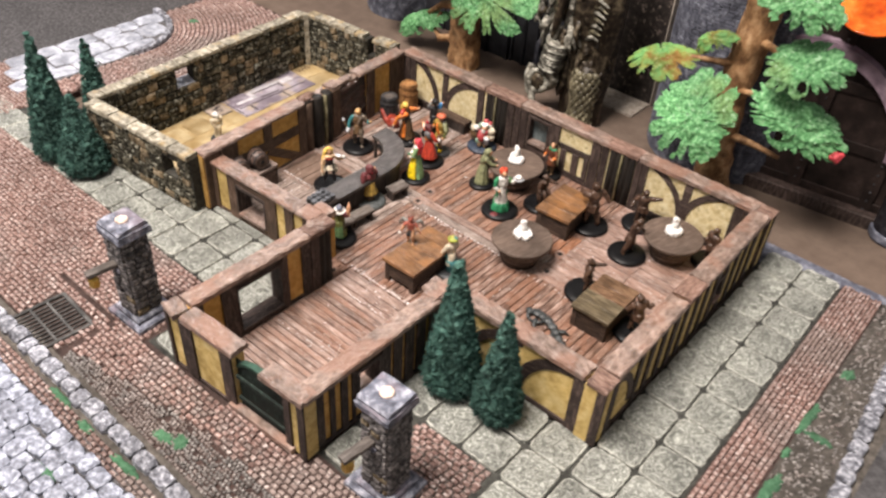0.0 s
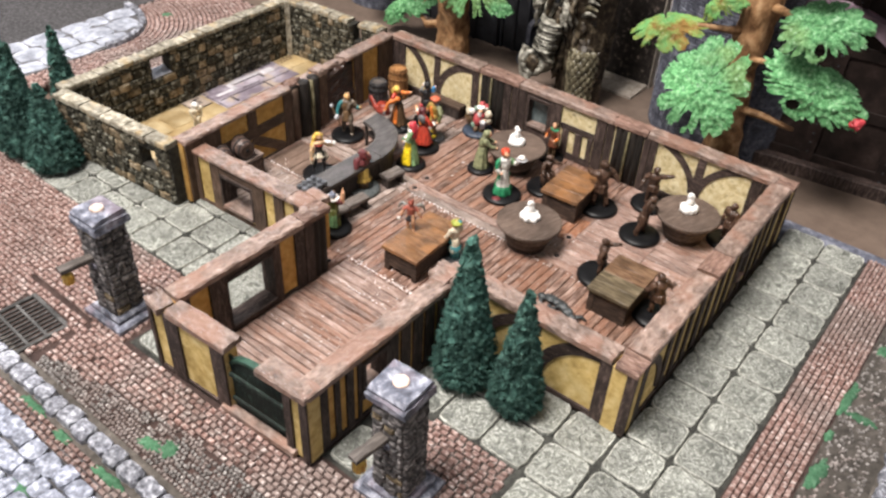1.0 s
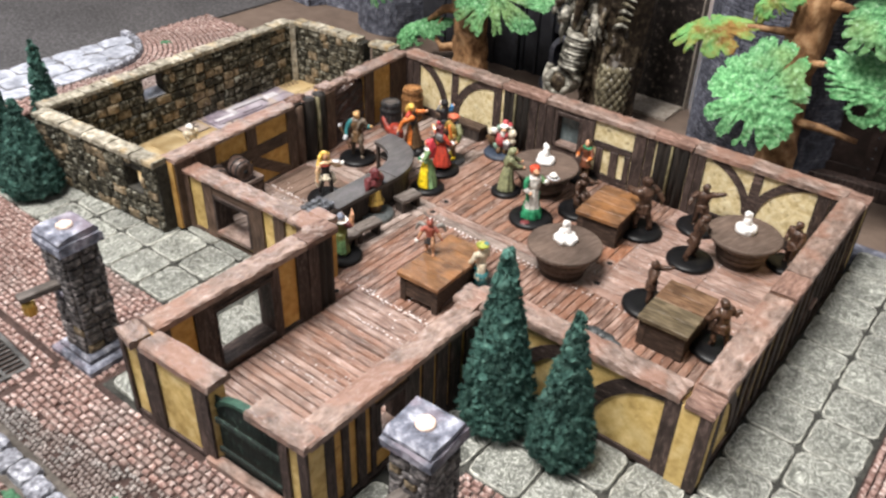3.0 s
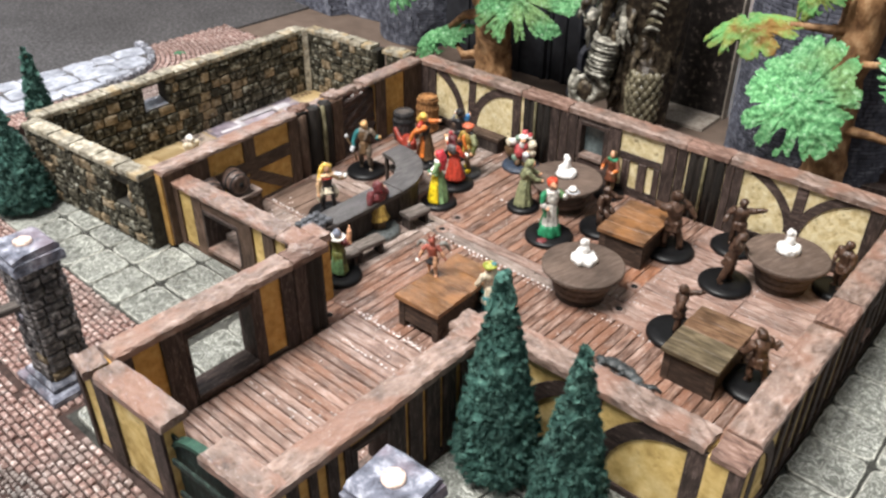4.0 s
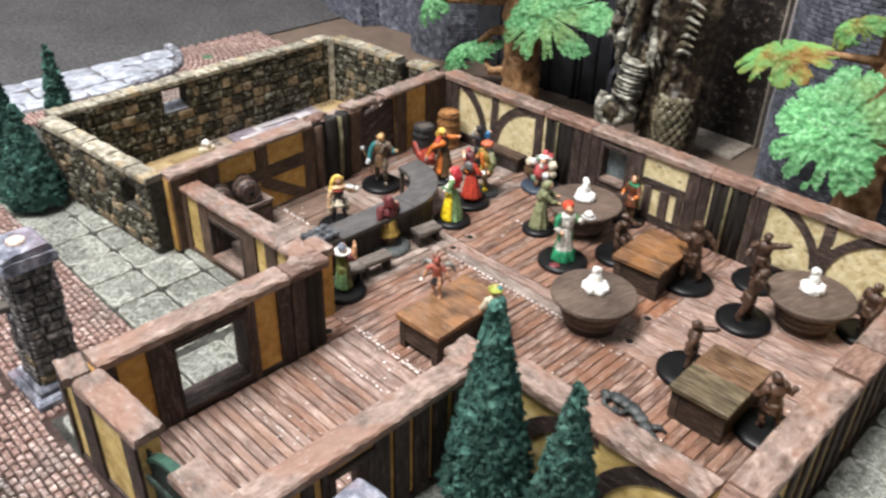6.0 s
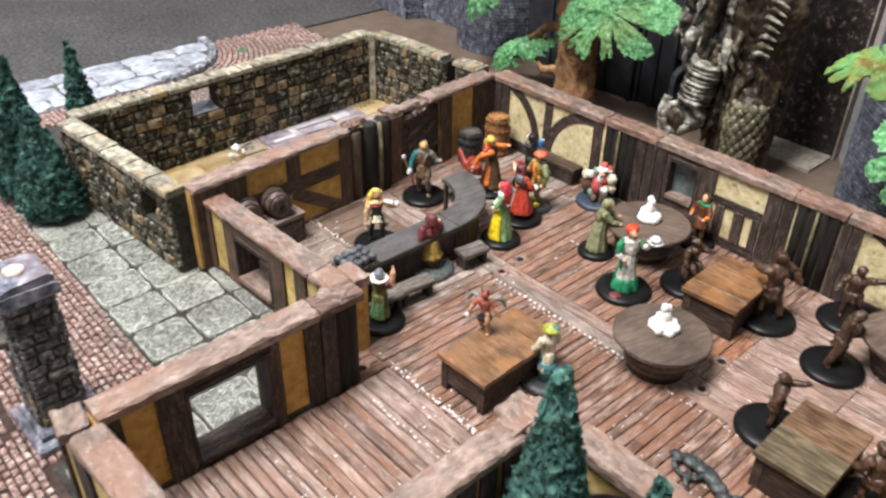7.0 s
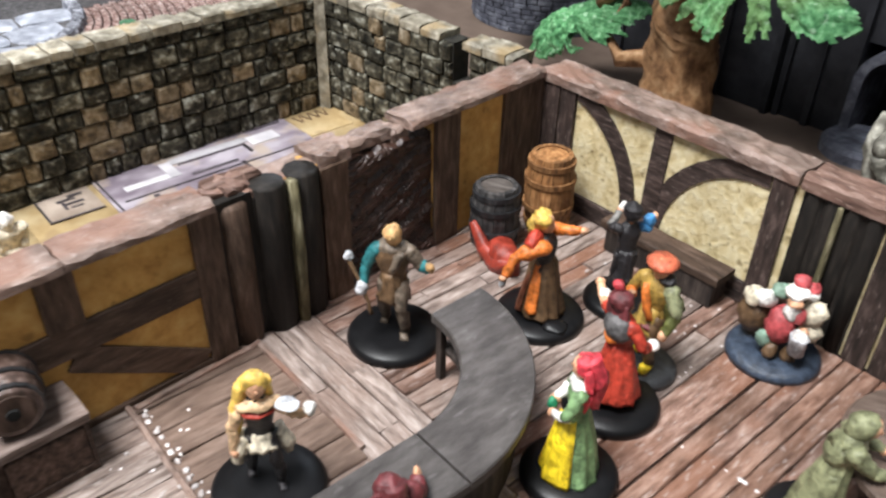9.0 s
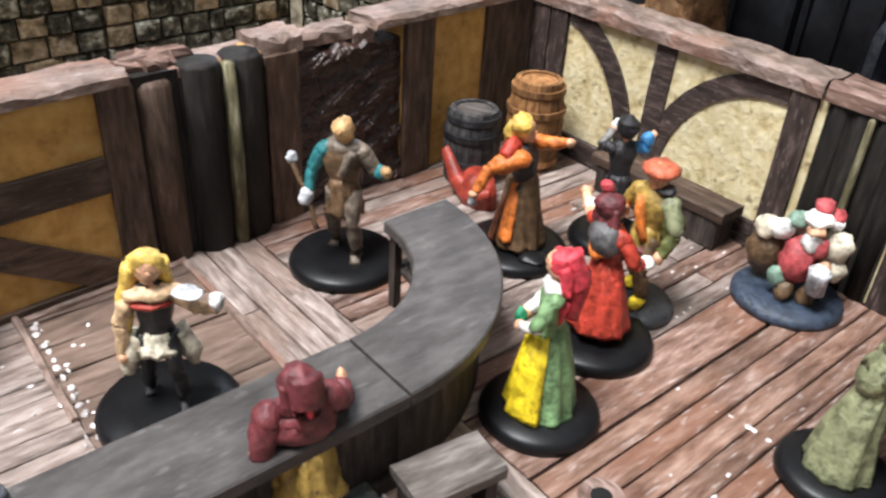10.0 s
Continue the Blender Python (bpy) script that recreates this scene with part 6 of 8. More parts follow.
def figure(label, x, y, turn, h, base_r, base, legs, torso, hair, arms, style="short", stance=STAND, coat=None, skin=SKIN, extra=(), base_h=2.6, z=0.0, group="painted figures", head=1.15, bend=0.0, side=0.0, bulk=1.0):
    """A small figure that faces local +x; arms: (elbow, hand, sleeve, forearm) twice; coat: (paint, hem radius, hem share, waist share)."""
    mats = []

    def use(m):
        if m not in mats:
            mats.append(m)
        g.slot = mats.index(m)
    g = Geo()
    use(base)
    if base_r:
        g.lathe([(base_r, 0), (base_r, base_h * 0.55), (base_r - 0.9, base_h), (base_r * 0.55, base_h + 0.05)], 30)
    else:
        base_h = 0.0
    H0 = h - base_h
    start = len(g.v)
    s = H0 / 30.0
    w = s * bulk
    zz = lambda f: base_h + f * H0
    at = lambda p: (p[0] * s, p[1] * s, zz(p[2]))
    use(legs)
    for path in stance:
        limb(g, [at(p) for p in path], [2.1 * w, 1.6 * w, 1.15 * w, 0.85 * w])
    if stance is SIT:
        g.lathe([(3.8 * s, zz(0.0)), (3.9 * s, zz(0.34))], 14, -0.6 * s, 0)
    if coat:
        m, hem, low, waist = coat
        use(m)
        mid = (low + waist) / 2
        g.lathe([(hem * 0.8 * s, zz(low) + 0.4), (hem * s, zz(low)), (hem * 0.96 * s, zz(low) + 0.8), (hem * 0.74 * s, zz(mid)), (3.1 * w, zz(waist)), (2.6 * w, zz(waist + 0.03))], 54, 0, 0, 0.95, 1.0, 0.01, folds=9, deep=0.055)
    use(torso)
    g.lathe([(2.6 * w, zz(0.44)), (3.0 * w, zz(0.49)), (2.6 * w, zz(0.57)), (3.1 * w, zz(0.64)), (3.6 * w, zz(0.72)), (3.5 * w, zz(0.77)), (2.2 * w, zz(0.815)), (1.2 * w, zz(0.845))], 22, 0, 0, 0.76, 1.12, 0.02)
    for sy, (elbow, palm, sleeve, fore) in zip((1, -1), arms):
        use(sleeve)
        sh, el, pa = Vector((0, 3.6 * sy * w, zz(0.765))), Vector(at(elbow)), Vector(at(palm))
        g.ball(*sh, 1.9 * w, 1.9 * w, 1.8 * w, 12, 8, 0.03)
        limb(g, [tuple(sh), tuple(sh.lerp(el, 0.5) + Vector((0, 0.3 * sy * s, 0))), tuple(el)], [1.7 * w, 1.6 * w, 1.35 * w])
        use(fore)
        limb(g, [tuple(el), tuple(el.lerp(pa, 0.5)), tuple(el.lerp(pa, 0.9))], [1.35 * w, 1.3 * w, 0.95 * w])
        use(skin)
        g.ball(*pa, 1.15 * s, 1.0 * s, 1.15 * s, 10, 7, 0.06)
    hd = 2.05 * s * head
    hz = zz(0.915)
    use(skin)
    limb(g, [(0, 0, zz(0.82)), (0.1 * s, 0, zz(0.86)), (0.2 * s, 0, zz(0.9))], [1.2 * s, 1.1 * s, 1.1 * s])
    g.ball(0.3 * s, 0, hz, hd, hd * 0.9, hd * 1.14, 16, 12)
    g.ball(0.9 * s, 0, hz - 0.75 * hd, hd * 0.5, hd * 0.5, hd * 0.4, 8, 6)
    g.ball(hd * 1.12, 0, hz - 0.1 * s, 0.42 * s, 0.36 * s, 0.5 * s, 6, 5)
    use(hair)
    if style == "long":
        g.ball(-0.5 * s, 0, hz + 0.5 * s, hd * 1.2, hd * 1.25, hd * 1.16, 16, 11, 0.03)
        for a in range(-3, 4):
            limb(g, [(-0.6 * s - 0.25 * s * (3 - abs(a)), 0.72 * a * s, hz + 0.8 * s), (-1.5 * s - 0.2 * s * (3 - abs(a)), 0.85 * a * s, zz(0.8)), (-1.2 * s - 0.1 * s * (3 - abs(a)), 0.8 * a * s, zz(0.62))], [1.1 * s, 1.0 * s, 0.5 * s], 8)
    elif style == "cap":
        g.lathe([(hd * 1.2, hz + 0.4 * s), (hd * 1.62, hz + 0.8 * s), (hd * 1.66, hz + 1.5 * s), (hd * 1.1, hz + 2.3 * s), (hd * 0.4, hz + 2.6 * s)], 20, -0.2 * s, 0, 1, 1, 0.03)
    elif style == "hood":
        g.ball(-0.7 * s, 0, hz + 0.3 * s, hd * 1.26, hd * 1.2, hd * 1.26, 16, 11, 0.03)
        g.lathe([(4.0 * w, zz(0.72)), (3.0 * w, zz(0.82)), (2.0 * w, zz(0.9))], 20, -0.6 * s, 0, 0.9, 1.0, 0.03)
    elif style == "bald":
        g.ball(-0.8 * s, 0, hz - 0.2 * s, hd * 0.86, hd * 0.96, hd * 0.72, 12, 8, 0.03)
    else:
        g.ball(-0.45 * s, 0, hz + 0.5 * s, hd * 1.1, hd * 1.1, hd * 1.02, 16, 11, 0.04)
    for m, make in extra:
        use(m)
        make(g, s, zz)
    # the body leans from the hips, then gets its carved unevenness
    for i in range(start, len(g.v)):
        vx, vy, vz = g.v[i]
        f = max(0.0, (vz - base_h) / H0 - 0.4)
        g.v[i] = (vx + bend * s * f ** 1.3, vy + side * s * f ** 1.3, vz - abs(bend) * 0.12 * s * f)
    g.crumple(start, 0.5 * s, 0.42)
    g.crumple(start, 0.3 * s, 1.3)
    return solid("figurine", g, mats, label, "figurine", place(x, y, z, turn), group, smooth=True)


def bulb(f, a, up, rx, ry=None, rz=None, wob=0.04):
    return lambda g, s, zz: g.ball(f * s, a * s, zz(up), rx * s, (ry or rx) * s, (rz or rx) * s, 14, 10, wob)


def strand(pts, rs):
    return lambda g, s, zz: limb(g, [(p[0] * s, p[1] * s, zz(p[2])) for p in pts], [r * s for r in rs])


def disc(f, a, up, r, tall=0.5):
    return lambda g, s, zz: g.lathe([(r * 0.7 * s, zz(up)), (r * s, zz(up) + tall * s), (r * 0.9 * s, zz(up) + tall * 1.2 * s), (r * 0.5 * s, zz(up) + tall * 0.6 * s)], 22, f * s, a * s)


def wrap(half, skirt, low, waist):
    """A second colour down one side of a skirt."""
    def make(g, s, zz):
        vs, fs, n = [], [], 14
        mid = (low + waist) / 2
        for r, f in ((skirt * 1.0, low), (skirt * 0.97, low + 0.03), (skirt * 0.75, mid), (3.2, waist)):
            for i in range(n + 1):
                a = math.radians(half[0] + (half[1] - half[0]) * i / n)
                k = 1 + 0.055 * math.cos(9 * a)
                for q in (r * k + 0.3, r * k - 0.3):
                    vs.append((q * s * 0.95 * math.cos(a), q * s * math.sin(a), zz(f)))
        w = 2 * (n + 1)
        for j in range(3):
            for i in range(n):
                o = j * w + 2 * i
                fs += [(o, o + 2, o + w + 2, o + w), (o + 1, o + w + 1, o + w + 3, o + 3)]
            fs += [(j * w, j * w + w, j * w + w + 1, j * w + 1), (j * w + w - 2, j * w + w - 1, j * w + 2 * w - 1, j * w + 2 * w - 2)]
        fs += [(2 * i, 2 * i + 1, 2 * i + 3, 2 * i + 2) for i in range(n)] + [(3 * w + 2 * i, 3 * w + 2 * i + 2, 3 * w + 2 * i + 3, 3 * w + 2 * i + 1) for i in range(n)]
        g.add(vs, fs)
    return make


figure("golden-skinned figurine in brown coat and teal sleeves behind the bar", -190, 222, -50, 35, 12.3, BASEBLACK, TAUPE, BROWNCLOTH, SKINGOLD,
       (((-0.6, 6.2, 0.63), (1.5, 8.6, 0.68), TAUPE, TEAL), ((0.2, -6.0, 0.62), (2.4, -6.6, 0.47), TEAL, TEAL)), "bald", STRIDE, (BROWNCLOTH, 4.0, 0.34, 0.55), SKINGOLD,
       [(BROWNCLOTH, strand([(0.6, -10.2, 0.68), (2.5, -6.8, 0.45), (3.8, -4.4, 0.24)], [0.5, 0.55, 0.5])), (TAUPE, bulb(-0.4, 0, 0.79, 2.9, 4.0, 1.7)), (TAUPE, strand([(1.8, 2.6, 0.79), (2.9, 1.2, 0.7), (2.9, 0.2, 0.62)], [1.2, 1.0, 0.5])), (SILVER, bulb(2.6, -6.9, 0.45, 1.5, 1.4, 1.9)), (SILVER, bulb(0.6, -10.2, 0.68, 1.15)), (DARKCLOTH, strand([(-1.6, 0, 0.76), (-3.4, 0.5, 0.5), (-3.0, 0.4, 0.32)], [2.6, 2.4, 1.4]))])
figure("blonde figurine in dark bodice and cream breeches behind the bar", -168, 172, -25, 32, 12.0, BASEBLACK, DARKCLOTH, DARKCLOTH, HAIRYELLOW,
       (((1.2, 6.4, 0.66), (3.0, 9.4, 0.7), SKINPALE, SKINPALE), ((0.2, -5.4, 0.58), (0.8, -5.8, 0.38), SKINPALE, SKINPALE)), "long", STRIDE, (CREAMCLOTH, 3.6, 0.4, 0.5), SKIN,
       [(SKINPALE, bulb(0.3, 0, 0.78, 2.5, 4.0, 1.4)), (REDCLOTH, bulb(0.9, 0, 0.725, 2.3, 3.3, 0.8)), (WHITECLOTH, bulb(3.4, 9.8, 0.74, 1.3, 1.3, 1.5)), (SILVER, disc(3.2, 5.6, 0.8, 2.3)), (HAIRYELLOW, bulb(-0.5, -0.3, 0.95, 2.6, 2.8, 2.2)),
        (HAIRYELLOW, strand([(-0.8, -2.4, 0.92), (-0.6, -4.0, 0.74), (-0.2, -4.6, 0.52)], [1.4, 1.5, 0.7])), (CREAMCLOTH, strand([(-0.5, -3.0, 0.5), (-0.6, -4.8, 0.36), (-0.2, -5.4, 0.24)], [1.6, 2.1, 0.9])), (CREAMCLOTH, strand([(-0.5, 3.0, 0.5), (-0.8, 4.6, 0.36), (-0.6, 5.4, 0.25)], [1.6, 2.1, 0.9]))], bulk=0.84, head=1.0)
figure("maroon-haired figurine in maroon jacket and gold breeches at the bar", -133.5, 177.5, 172, 31, 11.6, BASEMOUND, BROWNCLOTH, MAROON, MAROON,
       (((-1.5, 6.6, 0.58), (1.5, 6.8, 0.42), MAROON, SKIN), ((1.5, -7.2, 0.66), (4.5, -8.6, 0.72), MAROON, MAROON)), "long", SIT, (GOLDCLOTH, 6.4, 0.2, 0.5), SKIN,
       [(GOLDCLOTH, bulb(1.8, 3.6, 0.34, 3.4, 2.6, 2.8)), (GOLDCLOTH, bulb(1.8, -3.6, 0.34, 3.4, 2.6, 2.8)), (MAROON, bulb(-0.8, 0, 0.68, 3.2, 5.2, 3.4)), (MAROON, strand([(-1.6, 0, 1.0), (-2.8, 0, 0.86), (-2.6, 0, 0.66)], [2.4, 2.3, 1.0])), (PINKRED, strand([(-2.6, 0, 1.0), (-4.0, 0, 0.9), (-4.3, 0, 0.8)], [0.6, 0.7, 0.3]))], 3.2, bulk=1.3)
figure("grey-haired figurine with white collar and a raised arm", -117, 134, 105, 28, 11, BASEBLACK, DARKCLOTH, OLIVECLOTH, BLUEGREY,
       (((1.0, 6.6, 0.68), (3.4, 10.2, 0.7), MAROON, SKIN), ((1.6, -6.4, 0.72), (2.6, -6.8, 1.05), MAROON, SKIN)), "short", STAND, (OLIVECLOTH, 5.4, 0.05, 0.5), SKIN,
       [(WHITECLOTH, disc(-0.6, 0, 0.81, 5.2, 1.3)), (GREEN, wrap((120, 240), 5.4, 0.06, 0.5)), (SKIN, strand([(2.6, -6.8, 1.05), (3.2, -6.2, 1.12)], [0.5, 0.35])), (SKIN, strand([(2.6, -6.8, 1.05), (2.2, -7.6, 1.13)], [0.5, 0.35]))], head=1.2, bulk=1.25)
figure("pink-red-haired figurine in pale green dress with yellow apron", -130.5, 223, 215, 34, 10.6, BASEBLACK, PALEGREEN, PALEGREEN, PINKRED,
       (((2.0, 5.2, 0.62), (4.6, 2.0, 0.54), PALEGREEN, WHITECLOTH), ((2.0, -5.2, 0.6), (4.8, -2.4, 0.52), PALEGREEN, WHITECLOTH)), "long", STAND, (PALEGREEN, 6.2, 0.0, 0.52), SKIN,
       [(YELLOW, wrap((0, 95), 6.2, 0.01, 0.52)), (PINKRED, strand([(-0.6, 0, 0.98), (-2.6, 0.4, 0.84), (-2.4, 0.6, 0.62)], [2.2, 2.3, 1.2])), (WHITECLOTH, bulb(0.2, 0, 0.8, 2.4, 3.8, 1.2)), (EMERALD, bulb(5.2, -0.2, 0.56, 1.0, 1.0, 1.2))], bulk=0.86, head=0.98)
figure("maroon-haired figurine in a red coat with one arm stretched out", -138.5, 246.5, 75, 32, 11.6, BASEBLACK, REDCLOTH, REDCLOTH, MAROON,
       (((0.5, 6.6, 0.74), (1.5, 11.4, 0.84), REDCLOTH, SKIN), ((2.0, -5.4, 0.62), (4.6, -5.2, 0.6), REDCLOTH, REDCLOTH)), "long", STAND, (REDCLOTH, 6.4, 0.08, 0.55), SKIN,
       [(SCARLET, bulb(-0.6, 1.2, 1.04, 1.4, 1.5, 1.0)), (MAROON, bulb(-0.8, 0, 0.95, 2.6, 2.8, 2.2)), (CHARCOAL, bulb(-1.6, -0.8, 0.74, 3.0, 4.0, 3.6)), (WHITECLOTH, bulb(1.2, 8.6, 0.8, 1.4, 1.2, 1.4)), (WHITECLOTH, bulb(4.8, -5.4, 0.61, 1.4)), (ORANGE, strand([(-2.6, 2.0, 0.66), (-3.2, 0, 0.62), (-2.6, -2.0, 0.66)], [0.7, 0.8, 0.7]))], side=4.0)
figure("yellow-haired figurine in orange sleeves and brown dress", -172, 257, 40, 33, 12.0, BASEBLACK, BROWNCLOTH, DARKCLOTH, HAIRYELLOW,
       (((4.0, 3.6, 0.8), (9.6, 1.8, 0.84), ORANGE, ORANGE), ((-6.4, -5.6, 0.68), (-9.6, -8.0, 0.5), ORANGE, ORANGE)), "short", STAND, (BROWNCLOTH, 6.6, 0.03, 0.55), SKIN,
       [(REDCLOTH, strand([(-1.6, 1.0, 0.82), (-2.2, -2.6, 0.83), (-3.6, -5.0, 0.77)], [1.4, 1.9, 1.3])), (REDCLOTH, bulb(-1.2, 0, 0.72, 2.6, 3.9, 2.0)), (ORANGE, bulb(-1.4, 0, 0.8, 2.2, 3.8, 1.3)), (ORANGE, bulb(-4.2, -5.2, 0.72, 2.3, 2.2, 2.0)), (HAIRYELLOW, bulb(-0.6, 1.3, 0.98, 2.2, 1.7, 2.0)), (HAIRYELLOW, bulb(-0.6, -1.3, 0.98, 2.2, 1.7, 2.0)), (SILVER, bulb(-9.8, -8.2, 0.45, 0.9, 0.9, 1.6)), (BASEBLACK, bulb(4.5, -6.5, 0.01, 3.4, 3.0, 1.1)), (RUSTCLOTH, wrap((170, 215), 6.6, 0.04, 0.5)), (HAIRYELLOW, strand([(-1.6, 0, 0.96), (-2.8, 0, 0.88), (-2.6, 0, 0.8)], [2.0, 1.9, 1.0])), (ORANGE, wrap((230, 262), 6.6, 0.1, 0.55))], bend=-2.0, side=-2.0, bulk=1.12)
figure("dark-clad figurine with a blue and white sleeve near the bench", -163, 279, 150, 31, 9.5, BASEBLACK, DARKCLOTH, DARKCLOTH, DARKCLOTH,
       (((3.0, 4.4, 0.74), (5.4, 1.2, 0.86), DARKCLOTH, GREYCLOTH), ((0.5, -6.2, 0.72), (1.5, -7.4, 0.84), BLUE, BLUE)), "short", STAND, (DARKCLOTH, 3.4, 0.2, 0.5), SKIN,
       [(BLUE, bulb(0.8, -5.8, 0.8, 1.7, 1.7, 2.4)), (WHITECLOTH, bulb(5.6, 0.4, 0.88, 1.5)), (MAROON, bulb(2.4, 1.0, 0.3, 1.2, 1.2, 1.5)), (DARKCLOTH, bulb(-0.4, 0, 0.98, 2.6, 2.6, 1.5))], bulk=0.85)
figure("figurine in orange beret and olive-gold coat with yellow boots", -141.5, 262, -95, 34, 8.6, BASEGREY, BROWNCLOTH, GOLDCLOTH, CORAL,
       (((0.5, 6.6, 0.6), (3.4, 6.2, 0.46), SAGE, OLIVECLOTH), ((1.0, -6.0, 0.62), (4.2, -3.4, 0.66), GOLDCLOTH, ORANGE)), "cap", STRIDE, (GOLDCLOTH, 4.6, 0.36, 0.55), SKIN,
       [(OLIVECLOTH, bulb(-0.8, 4.6, 0.62, 2.2, 2.2, 3.6)), (ORANGE, strand([(2.2, -1.4, 0.78), (3.2, 0, 0.66), (2.8, 1.4, 0.5)], [1.0, 1.1, 0.7])), (DARKCLOTH, bulb(-0.2, 1.6, 0.84, 2.0, 2.6, 1.0)), (YELLOW, bulb(2.6, 2.8, 0.05, 2.2, 1.2, 1.4)), (YELLOW, bulb(-2.4, -3.0, 0.05, 2.0, 1.2, 1.3)), (MAROON, bulb(1.6, 0.6, 0.42, 2.0, 2.4, 1.4))], head=1.1)
# a stout bearded figure with sack and mug
g = Geo()
g.lathe([(11.8, 0), (11.8, 1.4), (10.6, 2.6), (6, 2.7)], 30)
mats = [BASEBLUE, BROWNCLOTH, ROSE, WHITECLOTH, MINT, SKIN, CREAMCLOTH, SILVER, WHITECLOTH, CREAMCLOTH]
first = len(g.v)
for slot, balls in ((1, ((-3.5, -6.2, 9.5, 4.2, 4.4, 5.6), (4.5, -1.6, 4.6, 1.8, 1.8, 2.4), (4.0, 3.0, 4.6, 1.8, 1.8, 2.4))), (2, ((2.0, -0.6, 11.5, 3.7, 3.8, 5.4), (-0.6, 1.6, 23.4, 2.2, 2.2, 1.5), (-1.2, 4.4, 21.4, 1.6, 1.8, 1.4), (3.2, 2.8, 15.5, 1.8, 1.8, 2.4))),
                    (3, ((3.4, 0.6, 17.0, 1.8, 2.0, 2.4), (1.4, 1.2, 21.4, 2.9, 2.9, 1.5), (-1.0, -5.0, 16.6, 2.6, 2.8, 2.2), (-0.4, 4.8, 20.0, 1.5, 1.5, 1.4))), (4, ((3.4, -3.6, 7.4, 1.5, 1.6, 2.6), (-2.2, -1.8, 18.4, 2.4, 2.6, 2.0))), (5, ((3.0, 0.9, 19.2, 1.9, 1.8, 1.7), (5.4, 4.6, 12.6, 1.3, 1.3, 1.3))),
                    (6, ((-2.2, -7.6, 15.6, 2.8, 2.8, 2.4), (-4.4, 1.0, 15.8, 3.2, 3.4, 3.0), (4.4, 4.0, 9.0, 1.6, 1.6, 1.6))), (9, ((0.2, 6.4, 15.2, 3.2, 3.2, 3.8), (0.8, 6.8, 10.4, 2.6, 2.6, 3.0)))):
    g.slot = slot
    for b in balls:
        g.ball(*b, 14, 10, 0.06)
g.slot = 7
g.lathe([(2.0, 7.5), (2.2, 11.6), (2.4, 12.4), (1.7, 12.5)], 16, 6.6, 3.8)
g.slot = 8
g.ball(6.6, 3.8, 12.6, 1.9, 1.9, 0.9, 12, 7)
g.crumple(first, 0.7, 0.35)
g.crumple(first, 0.35, 1.1)
solid("figurine", g, mats, "stout red and white figurine carrying a sack and mug", "figurine", place(-123.5, 292.5, 0, -60), "painted figures", smooth=True)
figure("sage-green cloaked figurine leaning over a round table", -91, 252, 35, 31, 9.4, BASEBLACK, SAGE, SAGE, SAGE,
       (((4.0, 4.0, 0.68), (8.0, 2.2, 0.66), SAGE, SAGE), ((5.0, -3.6, 0.64), (9.4, -3.0, 0.6), SAGE, SAGE)), "hood", STAND, (SAGE, 6.2, 0.0, 0.6), SKIN, [(SAGE, bulb(-1.6, 0, 0.7, 2.6, 4.0, 4.2))], bend=7.0)
# the maroon disc on this base paints a dull red reflection
figure("orange-haired figurine in green dress and white apron with tray", -61, 235.5, -38, 35, 13.2, BASEBLACK, EMERALD, APRON, HAIRRED,
       (((1.8, 5.4, 0.7), (4.0, 7.6, 0.8), GREEN, WHITECLOTH), ((1.6, -5.6, 0.62), (3.4, -3.0, 0.54), EMERALD, WHITECLOTH)), "short", STAND, (APRON, 4.7, 0.13, 0.56), SKIN,
       [(EMERALD, lambda g, s, zz: g.lathe([(6.0 * s, zz(0.0)), (5.9 * s, zz(0.03)), (4.9 * s, zz(0.14)), (4.3 * s, zz(0.2))], 40, 0, 0, 0.95, 1.0, 0.01, folds=9, deep=0.05)), (EMERALD, wrap((110, 250), 5.0, 0.12, 0.58)), (APRON, bulb(1.3, 0, 0.66, 1.8, 2.6, 3.2)), (WHITECLOTH, bulb(0, 0, 0.79, 2.6, 4.4, 1.3)), (SILVER, disc(5.0, 8.4, 0.84, 3.6, 0.6)), (WHITECLOTH, bulb(5.0, 8.4, 0.9, 2.2, 2.2, 1.4, 0.12)), (HAIRRED, bulb(-0.6, 0, 0.97, 2.6, 2.8, 2.0)), (MAROON, lambda g, s, zz: g.lathe([(2.6 * s, zz(0.002)), (2.4 * s, zz(0.012))], 18, 6.4 * s, -5.6 * s))])
bare = dict(group="bare brown figures", skin=BARE)
